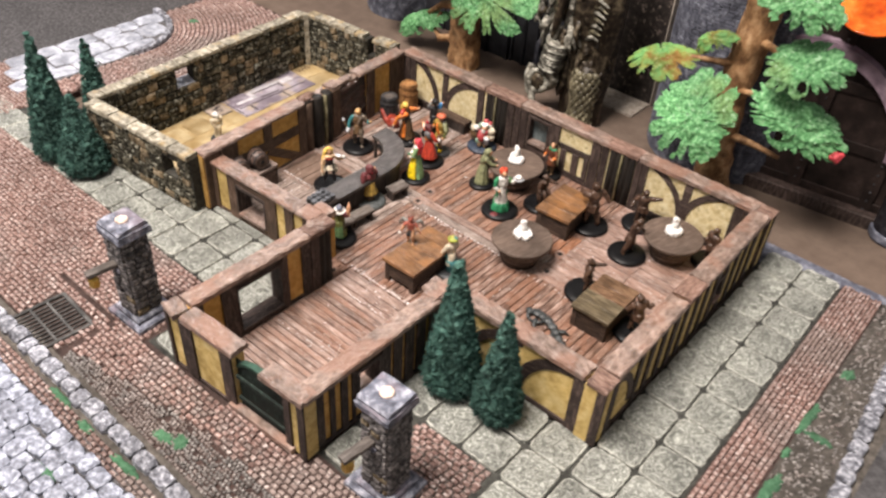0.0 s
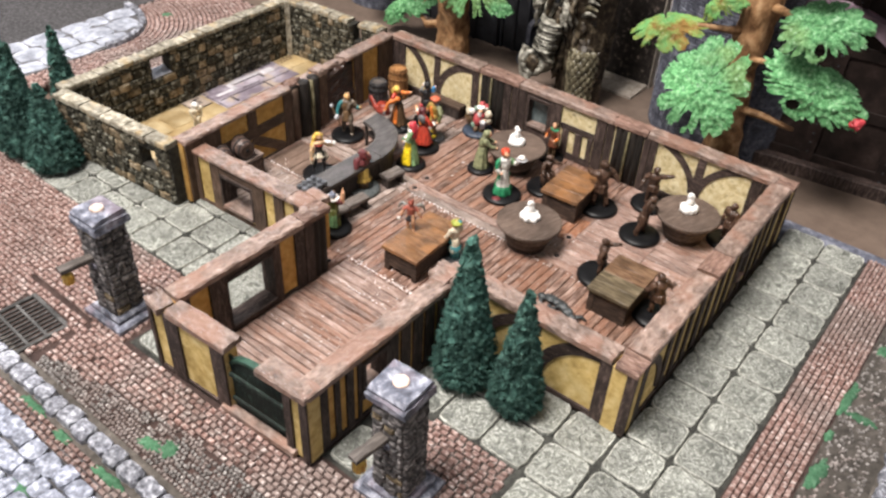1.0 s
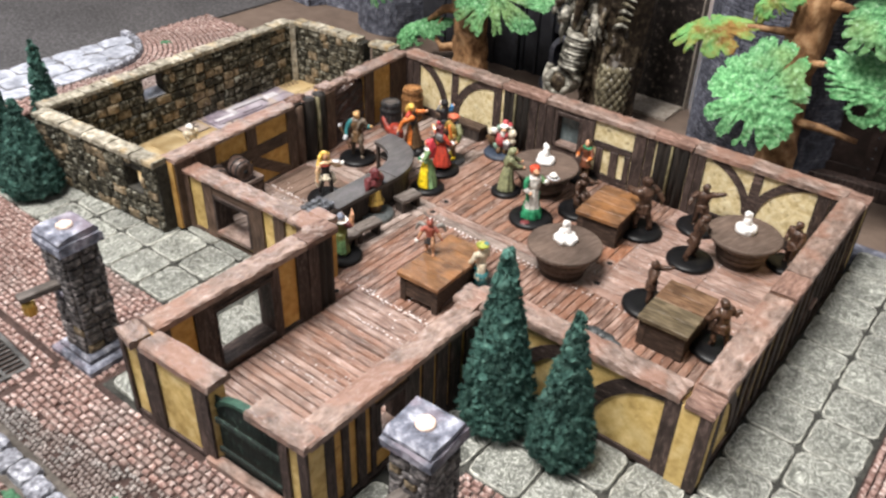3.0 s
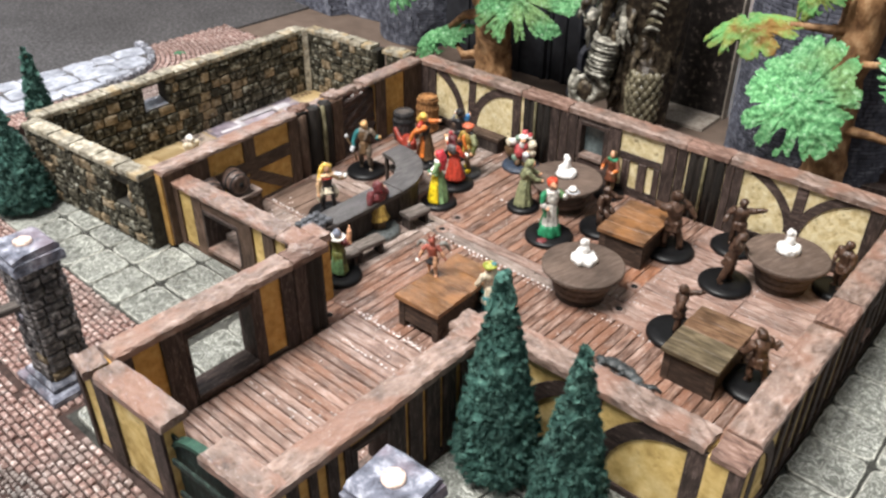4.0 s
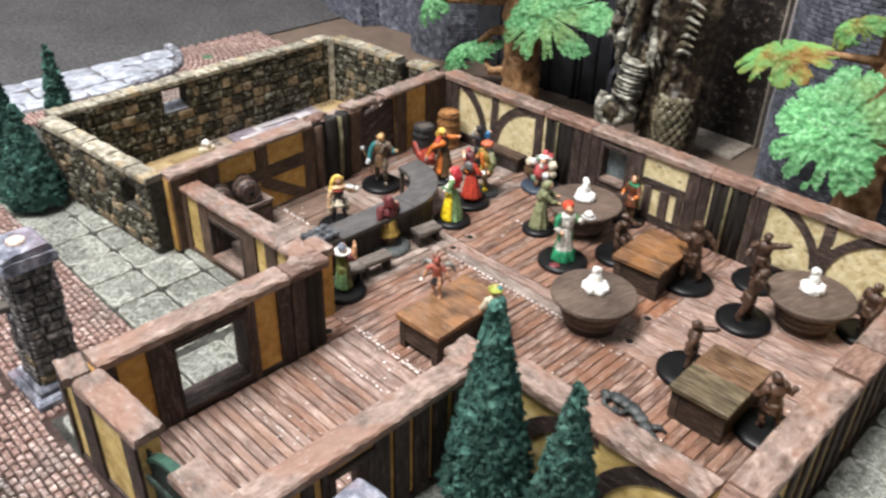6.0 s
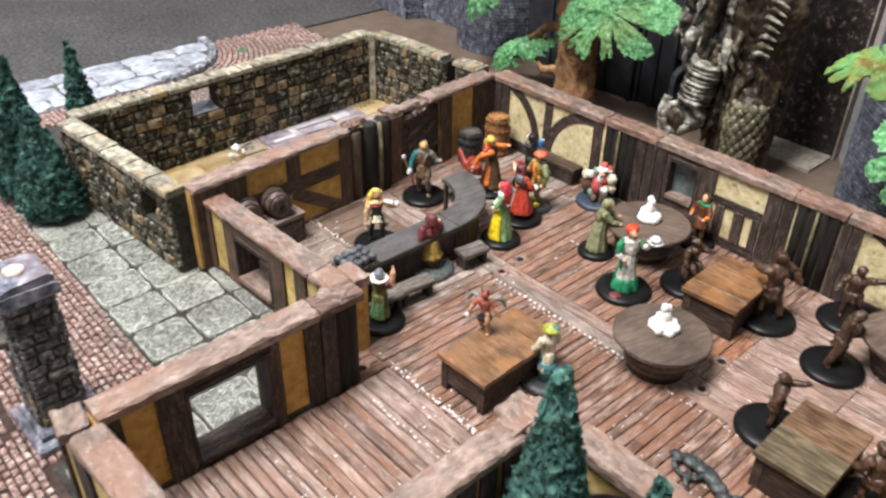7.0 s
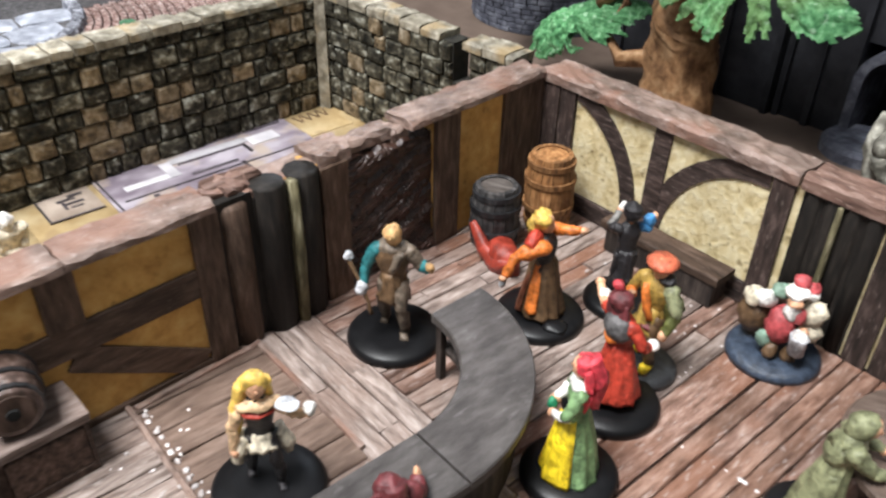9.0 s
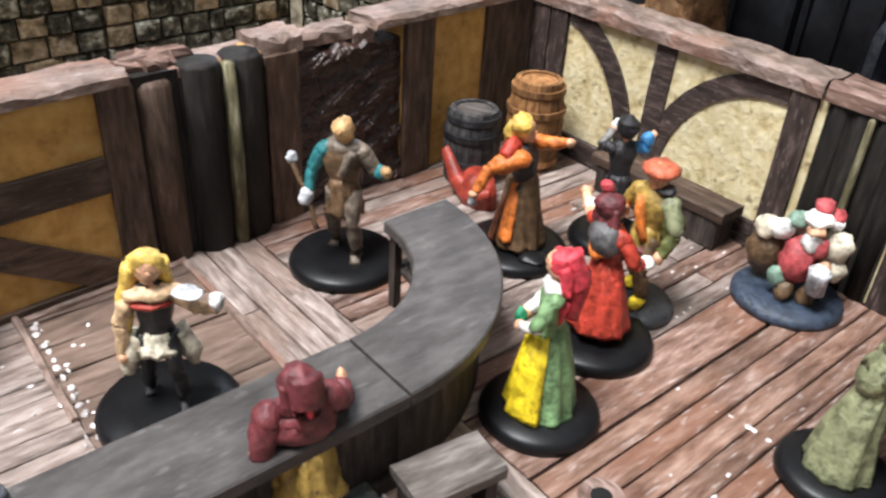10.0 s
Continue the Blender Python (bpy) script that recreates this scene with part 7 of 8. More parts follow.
for lab, x, y, turn, h, r, st, arms, bend in (
        ("unpainted brown figurine crouching beside a square table", -44, 262, -10, 27, 12.6, SIT, (((3.0, 6.4, 0.72), (8.6, 5.6, 0.8), BARE, BARE), ((1.0, -7.0, 0.62), (4.0, -8.0, 0.5), BARE, BARE)), 3.0),
        ("unpainted brown figurine standing with one arm out", -5, 266.5, 160, 36, 13.0, STRIDE, (((3.0, 5.4, 0.74), (8.4, 4.0, 0.72), BARE, BARE), ((-2.0, -6.6, 0.7), (-4.0, -8.6, 0.56), BARE, BARE)), 2.0),
        ("unpainted brown figurine with both arms spread by the wall", 19, 293, -60, 30, 12.4, STAND, (((1.0, 7.4, 0.8), (1.6, 12.0, 0.84), BARE, BARE), ((0.6, -6.8, 0.68), (3.6, -9.0, 0.56), BARE, BARE)), 2.0),
        ("unpainted brown figurine bending towards a round table", 30.5, 257.5, 30, 31, 13.0, STRIDE, (((2.4, 6.2, 0.66), (7.0, 5.0, 0.6), BARE, BARE), ((-3.0, -6.0, 0.86), (-4.0, -6.4, 1.0), BARE, BARE)), 9.0),
        ("unpainted brown figurine standing in the hall corner", 74, 289, -120, 29, 11.0, STAND, (((0.4, 5.6, 0.6), (3.0, 5.6, 0.48), BARE, BARE), ((0.4, -5.8, 0.6), (3.2, -5.0, 0.5), BARE, BARE)), 0.0),
        ("unpainted brown figurine pointing across the table", 31.5, 205, 25, 28, 13.2, STAND, (((4.0, 3.8, 0.78), (10.5, 2.6, 0.86), BARE, BARE), ((-1.4, -6.6, 0.62), (0.6, -7.2, 0.46), BARE, BARE)), 0.0),
        ("unpainted brown figurine leaning over the corner table", 73, 196, 150, 29, 13.0, STRIDE, (((3.0, 6.2, 0.6), (7.4, 6.6, 0.5), BARE, BARE), ((-1.0, -6.6, 0.66), (-3.0, -8.2, 0.76), BARE, BARE)), 8.0)):
    figure(lab, x, y, turn, h, r, BASEBLACK, BARE, BARE, BARE, arms, "short", st, (BARE, 4.0, 0.34, 0.5), extra=[(BARE, bulb(-1.0, 0, 0.7, 2.6, 4.0, 3.0)), (BARE, strand([(0.4, 3.2, 0.5), (2.4, 3.6, 0.4), (2.8, 3.4, 0.3)], [1.4, 1.0, 0.5]))], bend=bend, bulk=1.22, **bare)
figure("figurine with green collar in a rust tunic behind a table", -62, 298, -100, 29, 9.0, BASEBLACK, BROWNCLOTH, RUSTCLOTH, BROWNCLOTH,
       (((1.5, 6.0, 0.62), (4.6, 4.6, 0.55), RUSTCLOTH, ORANGE), ((1.5, -6.0, 0.62), (4.6, -4.6, 0.55), RUSTCLOTH, ORANGE)), "short", STAND, (RUSTCLOTH, 4.4, 0.3, 0.5), SKIN, [(EMERALD, bulb(0, 0, 0.8, 2.8, 4.6, 1.5))])
figure("small pink-red winged imp on the orange-brown table", -67.5, 148.7, -60, 21, 0, BARE, SKIN, IMPRED, IMPRED,
       (((1.0, 6.0, 0.66), (2.0, 9.0, 0.5), IMPRED, SKIN), ((1.0, -6.0, 0.66), (2.0, -8.6, 0.46), IMPRED, SKIN)), "short", STRIDE, (DARKCLOTH, 4.4, 0.34, 0.48), IMPRED,
       [(GREYCLOTH, strand([(-1, 2.5, 0.76), (-4, 8.0, 0.8), (-4, 11.5, 0.6)], [1.0, 1.8, 0.4])), (GREYCLOTH, strand([(-1, -2.5, 0.76), (-4, -8.0, 0.8), (-4, -11.5, 0.6)], [1.0, 1.8, 0.4])), (IMPRED, strand([(0.4, 1.4, 0.98), (0.8, 2.4, 1.12)], [0.8, 0.2])), (IMPRED, strand([(0.4, -1.4, 0.98), (0.8, -2.4, 1.12)], [0.8, 0.2])), (WHITECLOTH, bulb(2.2, -9.6, 0.4, 1.7))], z=17.0, bend=3.0)
figure("figurine in lime and teal cap and cream shirt at a table", -42.5, 160, 165, 29, 9.6, BASEGREY, TEAL, CREAMCLOTH, LIME,
       (((1.5, 6.0, 0.6), (5.0, 4.8, 0.52), CREAMCLOTH, CREAMCLOTH), ((2.0, -5.8, 0.6), (5.6, -3.8, 0.5), CREAMCLOTH, SKIN)), "cap", SIT, (CREAMCLOTH, 4.4, 0.2, 0.5), SKIN,
       [(TEAL, bulb(-1.4, -1.6, 0.97, 1.8, 2.0, 1.4)), (BRASS, bulb(5.6, 5.2, 0.46, 1.9, 1.9, 2.4))])
figure("small white figurine standing in the stone room", -280, 157, 0, 23, 6.0, BASEGREY, CREAMCLOTH, CREAMCLOTH, WHITECLOTH,
       (((1, 5, 0.62), (2.6, 4.4, 0.5), CREAMCLOTH, CREAMCLOTH), ((1, -5, 0.62), (2.6, -4.4, 0.5), CREAMCLOTH, CREAMCLOTH)), "short", STAND, (CREAMCLOTH, 4.0, 0.0, 0.5), WHITECLOTH, head=1.7, bulk=1.5, z=-4.5)
# grey crouching creature on the hall floor
g = Geo()
for f in range(9):
    a = f / 8
    g.ball(-15 + 30 * a, 2.5 * math.sin(a * 5), 2.2 + 1.5 * math.sin(a * 3.1), 3.0 - 1.4 * abs(a - 0.4), 2.6 - 1.5 * abs(a - 0.4), 2.4 - 1.3 * abs(a - 0.4), 10, 7, 0.12)
for sx, sy in ((-8, 1), (-8, -1), (4, 1), (4, -1)):
    g.tube([(sx, sy * 2, 3), (sx + 1.5, sy * 5.2, 2.4), (sx + 3.5, sy * 6, 0.5)], [1.3, 1.0, 0.7], 7, 0.1)
for i in range(10):
    a = 2 * math.pi * i / 10
    g.tube([(-10 + 4.6 * math.cos(a), 4.6 * math.sin(a), 2.6), (-10 + 4.6 * math.cos(a + 0.63), 4.6 * math.sin(a + 0.63), 2.6)], [0.9, 0.9], 6)
solid("creature_figurine", g, MOLD, "grey-green crouching creature figurine on the plank floor", "figurine", place(35, 161.5, 0, -14) @ Matrix.Diagonal((1.25, 1.15, 0.85, 1)), smooth=True)
# red drape by the dark barrel
g = Geo()
g.tube([(-5, -3, 7), (-3, -1, 2.5), (2, 0, 1.2), (7, 1.5, 3.5)], [0.7, 1.6, 1.9, 0.6], 8, 0.1)
g.lathe([(4.2, 0), (4.0, 3), (3.0, 4.5)], 12, 1, 2, 1.2, 0.8, 0.1)
solid("cloth_drape", g, DEEPRED, "deep red draped cloth beside the dark barrel", "cloth", place(-197.5, 264, 0, -20) @ Matrix.Diagonal((1.35, 1.35, 1.7, 1)), smooth=True)


# ---- what stands behind the tavern
border = bed("border", "dark blue-grey stone edging strip behind the yard", [(84, 420, 318, 344)], CASTLE, -2.0)


def courses(root, path, z0, z1, length, high, depth, label):
    """Small stone courses along a path of (x, y) points, standing out of a core, joined in one mesh."""
    g = Geo()
    pts = [Vector(p) for p in path]
    lens = [(b - a).length for a, b in zip(pts, pts[1:])]
    total = sum(lens)

    def spot(d):
        for a, b, l in zip(pts, pts[1:], lens):
            if d <= l:
                q = (b - a) / l
                return a + q * d, q
            d -= l
        q = (pts[-1] - pts[-2]).normalized()
        return pts[-1], q
    z, row = z0, 0
    while z < z1:
        d = -length * 0.5 * (row % 2)
        while d < total:
            w = length * rnd.uniform(0.75, 1.25)
            p, q = spot(min(max(d + w / 2, 0), total))
            nrm = Vector((q.y, -q.x))
            hw, hh = w / 2 - 0.25, high / 2 - 0.22
            o = depth * rnd.uniform(0.6, 1.2)
            vs = []
            for off, s in ((0.0, 1.0), (o * 0.7, 1.0), (o, 0.8)):
                for sx, sz in ((-1, -1), (1, -1), (1, 1), (-1, 1)):
                    v = p + q * (sx * hw * s) + nrm * off
                    vs.append((v.x, v.y, z + high / 2 + sz * hh * s))
            g.add(vs, [(8, 9, 10, 11)] + [(b + i, b + (i + 1) % 4, b + 4 + (i + 1) % 4, b + 4 + i) for b in (0, 4) for i in range(4)])
            d += w
        z += high
        row += 1
    ob = part("stone_course", g, CASTLE, root)
    tagged(ob, label, kind="stuff")


def round_tower(label, x, y, r, h, a0=180, a1=360):
    t = thing("castle_tower", label, "tower", place(0, 0))
    g = Geo()
    g.lathe([(r, -9), (r, h)], 40, x, y)
    core = part("core", g, BLACKPANEL, t)
    path = [(x + r * math.cos(math.radians(a0 + (a1 - a0) * i / 40)), y + r * math.sin(math.radians(a0 + (a1 - a0) * i / 40))) for i in range(41)]
    courses(core, path, -9, h, 7.0, 2.7, 0.8, "thin blue-grey stone courses")
    return t


def flat_wall(name, label, pts, h, thick=30):
    t = thing(name, label, "wall", place(0, 0))
    g = Geo()
    n = len(pts)
    back = [(p[0], p[1] + thick) for p in pts]
    vs = [(x, y, -9) for x, y in pts + back[::-1]] + [(x, y, h) for x, y in pts + back[::-1]]
    m = 2 * n
    g.add(vs, [tuple(range(m)), tuple(range(m, 2 * m))] + [(i, (i + 1) % m, m + (i + 1) % m, m + i) for i in range(m)])
    core = part("core", g, BLACKPANEL, t)
    courses(core, pts, -9, h, 7.0, 2.7, 0.8, "thin blue-grey stone courses")
    return t


round_tower("blue-grey round castle tower with thin stone courses", -367, 468, 42, 150)
flat_wall("castle_wall", "blue-grey castle wall with square piers", [(-1000, 470), (-540, 462), (-530, 446), (-470, 440), (-462, 456), (-405, 462)], 150)
round_tower("dark blue-grey round castle tower behind the tree", 4, 448, 56, 220)
# black panelled gatehouse with an arched recess
gh = thing("gatehouse", "black panelled gatehouse with an arched dark recess", "building", place(0, 0))
for a, b, y0_, y1_ in ((-335, -268, 452, 500), (-267, -214, 444, 500), (-213, -183, 447, 500), (-157, -141, 447, 500)):
    g = Geo()
    g.box(a, b, y0_, y1_, -9, 230, 0.8)
    part("panel", g, BLACKPANEL, gh)
    for x in (a + 1.5, b - 1.5, (a + b) / 2):
        g = Geo()
        g.box(x - 1.4, x + 1.4, y0_ - 2.2, y0_, -9, 230, 0.4)
        part("rib", g, BLACKPANEL, gh)
# solid block coloured near-black for the shade under the arch
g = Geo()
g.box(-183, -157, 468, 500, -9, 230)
part("recess", g, SHADEBLACK, gh)
g = Geo()
g.sweep([(-181, -9)] + arc(-170, 16, 11, 13, 180, 0, 14) + [(-159, -9)], 4, 443, 468)
part("arch", g, CASTLE, gh, "dark blue-grey stone arch")
g = Geo()
g.box(-183, -157, 448, 468, 31, 230)
part("lintel", g, BLACKPANEL, gh)
g = Geo()
g.lathe([(16, -9), (16, -5), (14, -3)], 24, -170, 440)
part("step", g, CASTLE, gh)
# speckled board on a pale foot
board = thing("board", "dark speckled upright board with a worn pale edge", "board", place(0, 0))
g = Geo()
g.box(-140, -69.5, 466, 472, -9, 260)
part("panel", g, SPECKLE, board)
g = Geo()
g.box(-69.5, -68.3, 465, 473, -9, 260, 0.2)
part("edge", g, EDGEPALE, board, "worn pale edge")
g = Geo()
g.box(-128, -70, 436, 466, -9, -6.5, 0.5)
part("foot", g, EDGEPALE, board, "pale flat foot")
# dark studded gate on the other side
gate = thing("studded_gate", "dark brown studded gate wall with violet arch rim", "gate", place(0, 0, 0))
tilt = place(30, 418, 0, 7)
g = Geo()
g.box(0, 330, 0, 26, -9, 136)
wallp = part("panel", g, GATE, gate, at=tilt)
for x in (2, 44, 96, 150, 210):
    g = Geo()
    g.box(x, x + 9, -2.4, 0, -9, 136, 0.5)
    strip = part("strip", g, GATE, gate, at=tilt)
    for k in range(18):
        h = Geo()
        h.ball(x + 4.5, -2.5, 2 + 7.4 * k, 0.9, 0.7, 0.9, 6, 4)
        part("stud", h, HOOP, strip)
for z in (0, 42, 84):
    g = Geo()
    g.box(0, 330, -1.6, 0, z, z + 8, 0.4)
    part("rail", g, GATE, gate, at=tilt)
g = Geo()
g.box(-4, 330, -10, 0, -9, 1.5, 0.8)
part("threshold", g, TIMBER, gate, at=tilt)
g = Geo()
g.sweep(arc(36, 46, 68, 68, 170, 0, 26), 9, -9, 0)
part("arch", g, ARCHSTONE, gate, "violet-grey curved arch rim", at=tilt)
g = Geo()
g.lathe([(15, -9), (15, 190)], 20)
pl = thing("column", "dark blue-grey round column by the gate", "column", place(156, 424))
c = part("shaft", g, CASTLE, pl, smooth=True)
for z in (-6, 60, 120):
    g = Geo()
    g.lathe([(15, z - 1), (16.6, z - 0.6), (16.6, z + 4.4), (15, z + 5)], 20)
    part("band", g, CASTLE, pl)
dish = thing("dish", "shallow orange glazed dish on the gate", "dish", place(90, 416, 139, 0, 24, 0))
GLAZE = surface("orange_glaze", [(0.3, (0.34, 0.035, 0.006)), (0.5, (0.62, 0.11, 0.012)), (0.7, (0.8, 0.25, 0.05))], scale=60.0, rough=0.15, bump=0.2, vary=0.0)
g = Geo()
g.lathe([(6, 0), (10, 0.8), (21, 6.5), (22, 7.5), (21, 7.6), (12, 3.2), (6, 2.4)], 36)
part("bowl", g, GLAZE, dish, smooth=True)
g = Geo()
g.lathe([(21.2, 6.9), (22.4, 7.3), (22.2, 8.2), (21.0, 8.0)], 36)
part("rim", g, GLAZE, dish, smooth=True)


# ---- foam-leaved trees
def leaf(parent, centre, u, v, seed, mat, cut=0.25):
    """A lobed leaf of crumbly foam: centre, half-width and half-height vectors."""
    q = random.Random(seed)
    c, u, v = Vector(centre), Vector(u), Vector(v)
    nrm = u.cross(v).normalized()
    n, rings = 260, 26
    thick = 1.3
    lobe = []
    slits = [(2 * math.pi * (k + q.uniform(-0.3, 0.3)) / 5 + seed, q.uniform(0.12, 0.4), q.uniform(0.03, 0.06)) for k in range(5)]
    slits += [(math.pi * (1.2 + 0.2 * k) + q.uniform(-0.1, 0.1), cut * q.uniform(0.7, 1.0), q.uniform(0.05, 0.09)) for k in range(4)]
    for i in range(n):
        a = 2 * math.pi * i / n
        wave = a + 0.25 * math.sin(2 * a + seed)
        t = 0.98 - 0.2 * (1 - abs(math.cos(4.5 * wave + seed)) ** 0.6) - 0.09 * (1 - abs(math.cos(12 * wave + 2 * seed)) ** 0.6) + 0.06 * math.sin(3 * a + seed) + q.uniform(-0.02, 0.02)
        for sa, deep, wide in slits:
            da = (a - sa + math.pi) % (2 * math.pi) - math.pi
            t -= deep * math.exp(-(da / wide) ** 2)
        lobe.append(min(1.0, max(t, 0.25)))
    vs, fs = [], []

    def at(i, f, side):
        a = 2 * math.pi * i / n
        r = 1.03 * f
        p = c + u * (r * math.cos(a)) + v * (r * math.sin(a))
        dome = 4.5 * (1 - f * f) - 3.5 * f ** 3
        vein = 0.5 * math.sin(5 * a + seed) * f * f
        bumpy = 2.4 * noise.noise(p * 0.12) + 1.5 * noise.noise(p * 0.3) - 1.7 * noise.voronoi(p * 0.42)[0][0] + 0.5 * noise.noise(p * 1.7)
        edge = thick * max(0.12, 1 - (f / lobe[i]) ** 5)
        return tuple(p + nrm * (dome + (vein + bumpy + edge if side > 0 else -edge)))
    hole = (int(n * (0.72 + 0.05 * math.sin(seed))), rings * 0.6)
    for side in (1, -1):
        o = len(vs)
        vs.append(at(0, 0.001, side))
        for k in range(1, rings + 1):
            for i in range(n):
                vs.append(at(i, k / rings, side))
        fs += [(o, o + 1 + i, o + 1 + (i + 1) % n) for i in range(n)]
        for k in range(rings - 1):
            for i in range(n):
                a, b = o + 1 + k * n + i, o + 1 + k * n + (i + 1) % n
                if (k + 1.2) / rings < lobe[i] and ((i - hole[0]) / 7) ** 2 + ((k - hole[1]) / 4.5) ** 2 > 1:
                    fs.append((a, a + n, b + n, b))
    g = Geo()
    g.add(vs, fs)
    return part("leaf", g, mat, parent, "turning yellow-brown leaf" if mat is LEAFBROWN else "", smooth=True)


tb = thing("foam_tree", "brown-trunked model tree with large green foam leaves", "tree", place(0, 0), "foam trees")
g = Geo()
bark = smooth_path([(30, 384, -9), (29, 381, 20), (27, 379, 60), (29, 378, 100), (31, 379, 140), (32, 382, 200)], [14, 12, 11, 11.5, 12, 11], 8)
g.tube(*bark, 22, 0.03)
g.crumple(0, 2.6, 0.08)
g.crumple(0, 1.0, 0.3)
part("trunk", g, BARK, tb, smooth=True)
for p in ([(31, 378, 100), (18, 362, 102), (2, 350, 104)], [(30, 378, 75), (40, 362, 88), (50, 356, 92)], [(33, 379, 118), (52, 362, 122), (68, 354, 122)], [(29, 379, 62), (30, 355, 74), (29, 334, 78)], [(28, 380, 44), (52, 374, 47), (74, 372, 46)], [(31, 379, 112), (20, 368, 117), (12, 360, 118)]):
    g = Geo()
    g.tube(p, [3.4, 2.4, 1.4], 9, 0.08)
    part("branch", g, BARK, tb, smooth=True)
leaf(tb, (24, 327, 76), (26, 10, 7.5), (-9.5, 15, 27), 11, LEAFGREEN, 0.12)
leaf(tb, (-16, 346, 97), (25, 3, 7), (-4, 13, 8), 12, LEAFBROWN)
leaf(tb, (81, 355, 83), (33, 4, -15), (9, 10, 14), 13, LEAFGREEN)
leaf(tb, (76, 351, 123), (26, 4, 4), (-2, 13, 15), 14, LEAFGREEN)
leaf(tb, (12, 358, 117), (13, 2, 7), (-3, 6, 5), 15, LEAFBROWN)
leaf(tb, (62, 350, 160), (26, 4, -3), (2, 11, 13), 16, LEAFGREEN)
g = Geo()
for k in range(7):
    g.ball(111 + rnd.uniform(-3, 3), 356 + rnd.uniform(-2, 2), 71 + rnd.uniform(-2, 2), 2.2, None, None, 8, 6, 0.15)
part("blossom", g, SCARLET, tb, "small red blossom", smooth=True)

ta = thing("foam_tree", "stout brown model tree with drooping green foam leaves", "tree", place(0, 0), "foam trees")
g = Geo()
bark = smooth_path([(-236, 405, -9), (-236, 404, 12), (-236, 403, 34), (-239, 404, 58), (-244, 406, 90), (-246, 408, 170)], [15.5, 14, 13.5, 14, 12.5, 11], 8)
g.tube(*bark, 24, 0.03)
g.crumple(0, 3.0, 0.08)
g.crumple(0, 1.3, 0.3)
part("trunk", g, BARK, ta, smooth=True)
for p in ([(-238, 404, 50), (-262, 400, 44), (-276, 398, 32)], [(-238, 404, 60), (-222, 398, 66), (-206, 392, 70)], [(-240, 404, 18), (-262, 398, 12), (-270, 397, 22), (-262, 399, 36)], [(-242, 406, 70), (-285, 402, 62), (-315, 399, 56)]):
    g = Geo()
    g.tube(p, [5.0, 3.4, 2.2, 1.6][:len(p)], 9, 0.1)
    part("branch", g, BARK, ta, smooth=True)
leaf(ta, (-285, 398, 21), (31, 2, 15), (-5, 9, 9), 21, LEAFGREEN)
leaf(ta, (-200, 391, 70), (44, 4, 8), (-4, 14, 30), 22, LEAFGREEN, 0.55)
leaf(ta, (-326, 398, 52), (18, 2, 16), (-8, 10, 12), 23, LEAFGREEN)
leaf(ta, (-262, 384, 96), (36, 4, 2), (0, 16, 20), 24, LEAFGREEN)

# ---- dragon statue
SHIELD = surface("statue_shield", [(0.36, (0.035, 0.03, 0.018)), (0.5, (0.12, 0.104, 0.066)), (0.66, (0.3, 0.268, 0.18))], scale=220.0, bump=0.9, depth=0.0008, vary=0.0, rough=0.4, spec=0.5)
g = Geo()
q = random.Random(3)
# dark folded body behind, uneven all over
g.slot = 1
first = len(g.v)
g.lathe([(20, -9), (19, 10), (21, 35), (22, 60), (24, 85), (25, 115), (22, 150), (14, 175)], 48, -104, 405, 1.0, 0.8)
for k in range(46):
    a = math.radians(q.uniform(185, 350))
    x, y, z = -104 + 20 * math.cos(a), 405 + 16 * math.sin(a), q.uniform(30, 150)
    ln = q.uniform(16, 40)
    limb(g, [(x, y, z), (x + q.uniform(-3, 3), y - q.uniform(0, 3), z - ln * 0.5), (x + q.uniform(-4, 4), y - q.uniform(-1, 2), z - ln)], [q.uniform(1.5, 3.5), q.uniform(2, 4), 0.8], 8)
g.crumple(first, 4.5, 0.07)
g.crumple(first, 2.2, 0.22)
g.crumple(first, 0.9, 0.6)
# ribbed throat leading down to the open jaw
for k in range(9):
    f = k / 8
    c = Vector((-124.5 - 3.5 * f, 387 - 3 * f, 59 - 22 * f))
    r = 13.2 - 1.0 * f - 0.5 * (k % 2)
    g.slot = 0
    g.tube([tuple(c + Vector((0.2, 0.1, 1.15))), tuple(c + Vector((0.05, 0, 0.55))), tuple(c), tuple(c - Vector((0.05, 0, 0.55))), tuple(c - Vector((0.2, 0.1, 1.0)))], [r * 0.86, r * 0.97, r, r * 0.97, r * 0.86], 22, 0.025, 0.85)
    g.slot = 1
    g.tube([tuple(c + Vector((0, 0, 1.0))), tuple(c - Vector((0, 0, 2.2)))], [r * 0.8, r * 0.8], 14, 0.02, 0.85)
# the jaw: a bony ball with a thick rim, its opening towards the tavern only coloured dark
g.slot = 0
first = len(g.v)
g.ball(-132, 388, 24, 11.5, 9.5, 11, 20, 14, 0.03)
front = Vector((0.3, -0.93, 0.2)).normalized()
rightv = front.cross(Vector((0, 0, 1))).normalized()
upv = rightv.cross(front)
mid = Vector((-135, 379, 22.5))
loop = [mid + rightv * (7.8 * math.cos(2 * math.pi * i / 18)) + upv * (9.0 * math.sin(2 * math.pi * i / 18)) + front * (1.5 * math.cos(4 * math.pi * i / 18)) for i in range(19)]
g.tube([tuple(p) for p in loop], [2.9 + 0.6 * math.sin(i * 1.4) for i in range(19)], 10, 0.05)
limb(g, [(-145, 383, 33), (-146, 379, 22), (-142, 376, 10)], [3.0, 2.6, 1.4])
limb(g, [(-133, 381, 36), (-124, 379, 34), (-119, 381, 25)], [2.2, 3.2, 1.6])
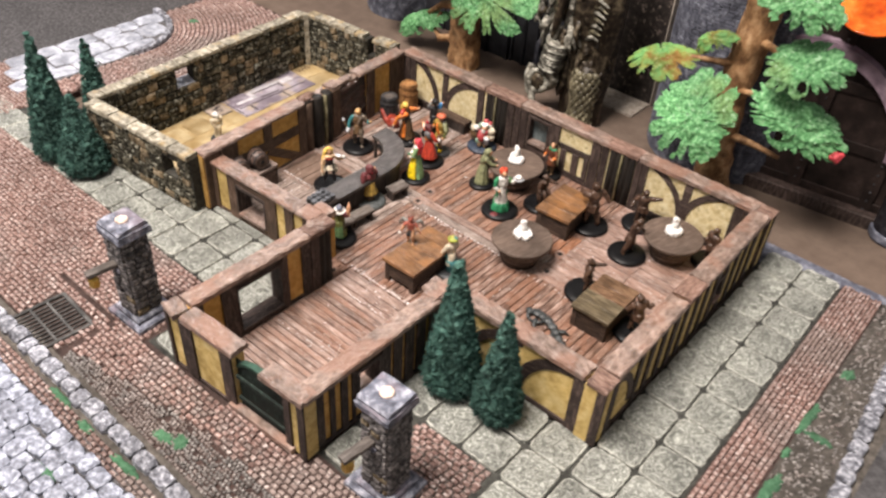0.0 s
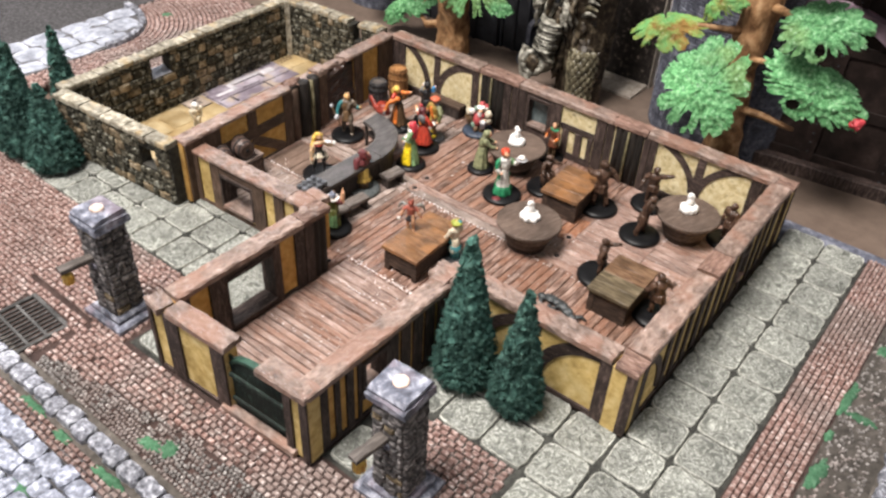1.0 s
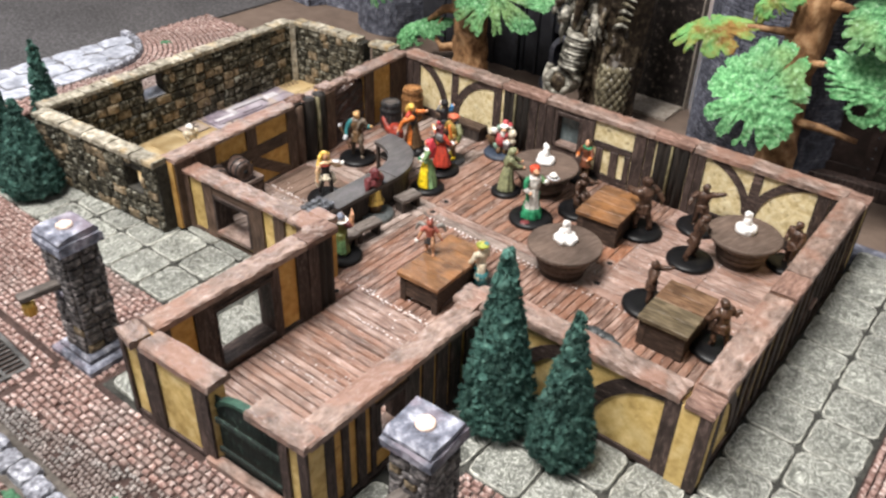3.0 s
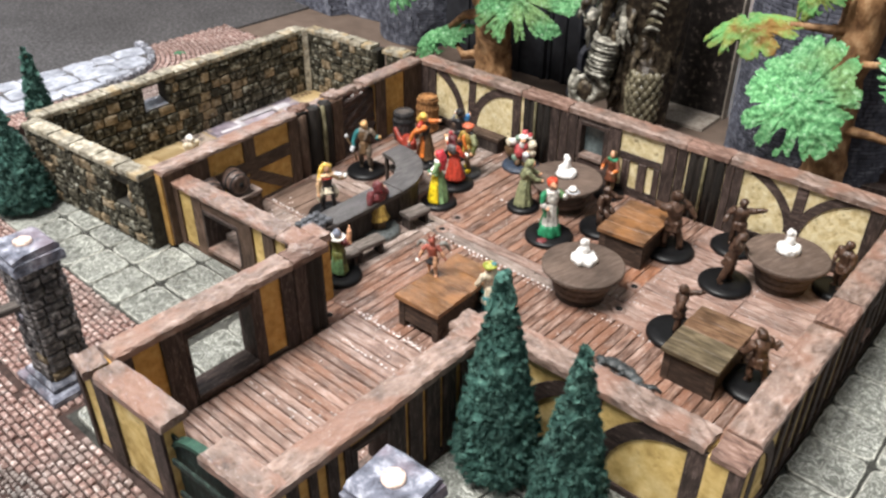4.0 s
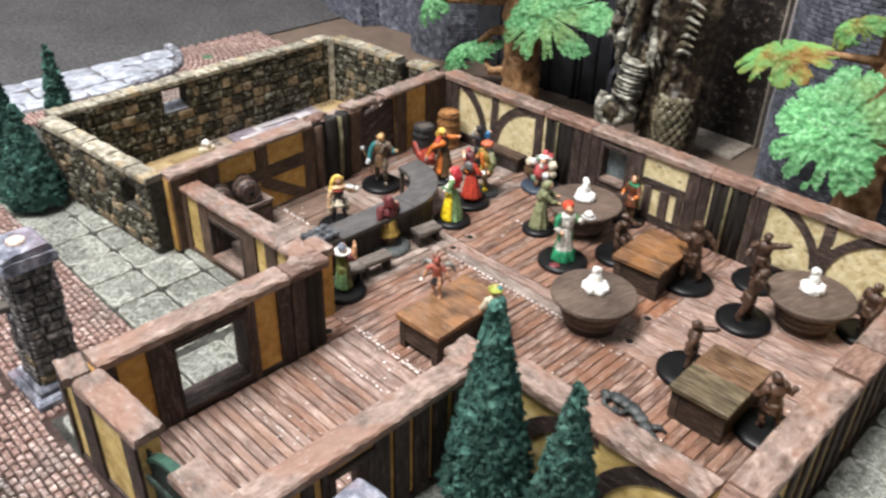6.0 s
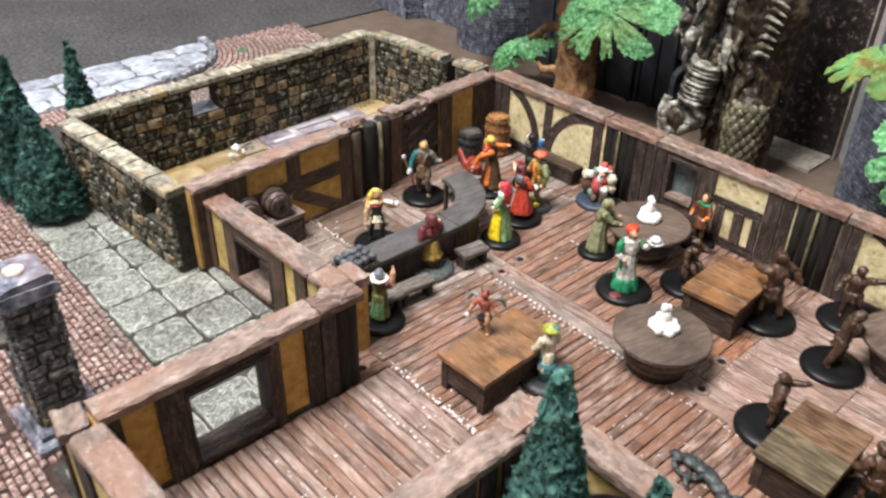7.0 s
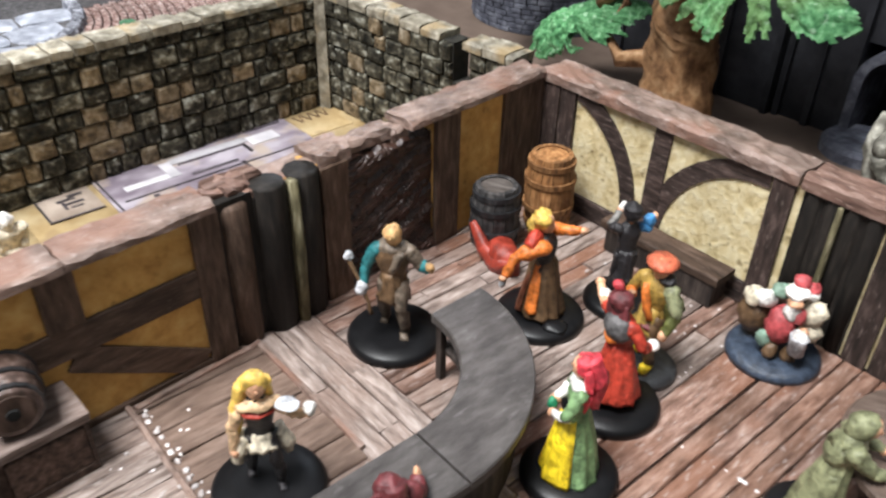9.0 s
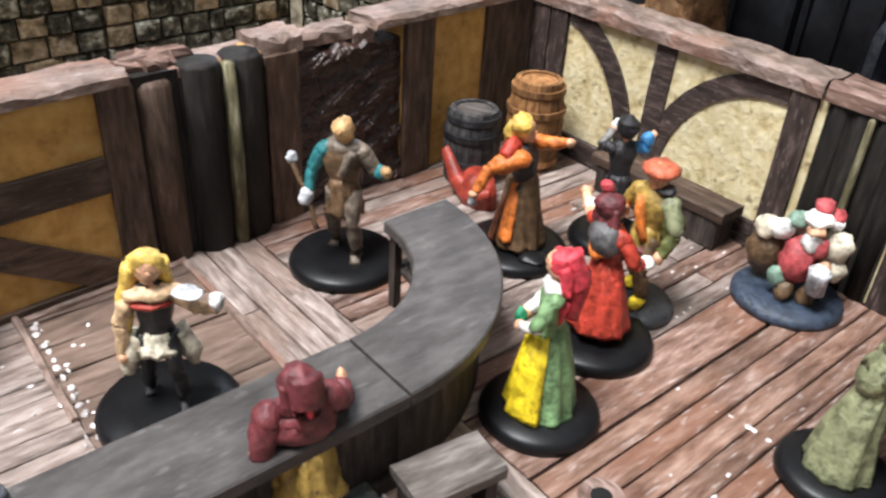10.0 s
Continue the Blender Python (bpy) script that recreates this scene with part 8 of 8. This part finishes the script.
limb(g, [(-139, 377, 14), (-136, 375, 6), (-134, 374, -2)], [3.6, 2.6, 1.0])
g.crumple(first, 0.9, 0.2)
# dark ball inside the rim stands in for the shade of a hollow
g.slot = 1
g.ball(-134.6, 378.2, 22.5, 6.6, 3.2, 7.4, 14, 9, 0.04)
# ragged pale mane above the throat, with a dark blade lying down its middle
for k in range(64):
    g.slot = 0 if k % 4 else 1
    x, z = q.uniform(-149, -108), q.uniform(66, 128)
    y = 392 - 0.10 * (x + 149) + q.uniform(-4, 4)
    ln = q.uniform(9, 20)
    sway = (x + 130) * 0.12
    first = len(g.v)
    limb(g, [(x, y, z), (x + sway * 0.5 + q.uniform(-2, 2), y - q.uniform(2, 5), z - ln * 0.45), (x + sway + q.uniform(-4, 4), y - q.uniform(0, 4), z - ln)], [q.uniform(2.4, 4.6), q.uniform(1.8, 3.2), 0.35], 8)
    g.crumple(first, 1.6, 0.35)
g.slot = 1
limb(g, [(-119, 381, 132), (-123, 380, 95), (-128, 380, 64)], [6.5, 4.6, 1.2], 6)
# curved claws beside it
for k in range(7):
    g.slot = 2 if k % 2 else 0
    z = 70 + 4.6 * k
    limb(g, [(-108, 396, z - 8), (-98, 389, z + 1 + 0.6 * k), (-88 + 0.8 * k, 384, z + 3)], [2.6, 2.0, 0.4], 8)
# overlapping shield scales down the fore-leg
g.slot = 1
g.lathe([(13, -9), (10, 4), (9.5, 34), (7, 46)], 18, -97, 394)
g.slot = 2
for k in range(13):
    z = 40 - 4.0 * k
    for i in range(6):
        a = math.radians(205 + 26 * (i + 0.5 * (k % 2)))
        r = 10.4 + 0.9 * math.sin(k * 0.55)
        first = len(g.v)
        g.ball(-97 + r * math.cos(a), 394 + r * math.sin(a), z, 2.9, 2.2, 3.6, 10, 7, 0.05)
        g.crumple(first, 0.6, 0.5)
for i in range(4):
    limb(g, [(-108 + 6 * i, 391, -3), (-109 + 6.4 * i, 383, -5), (-110 + 6.8 * i, 377, -8.4)], [2.6, 2.2, 0.6], 8)
solid("dragon_statue", g, [BONE, SCALE, SHIELD], "weathered grey and brown dragon statue behind the tavern", "statue", place(0, 0), smooth=True)
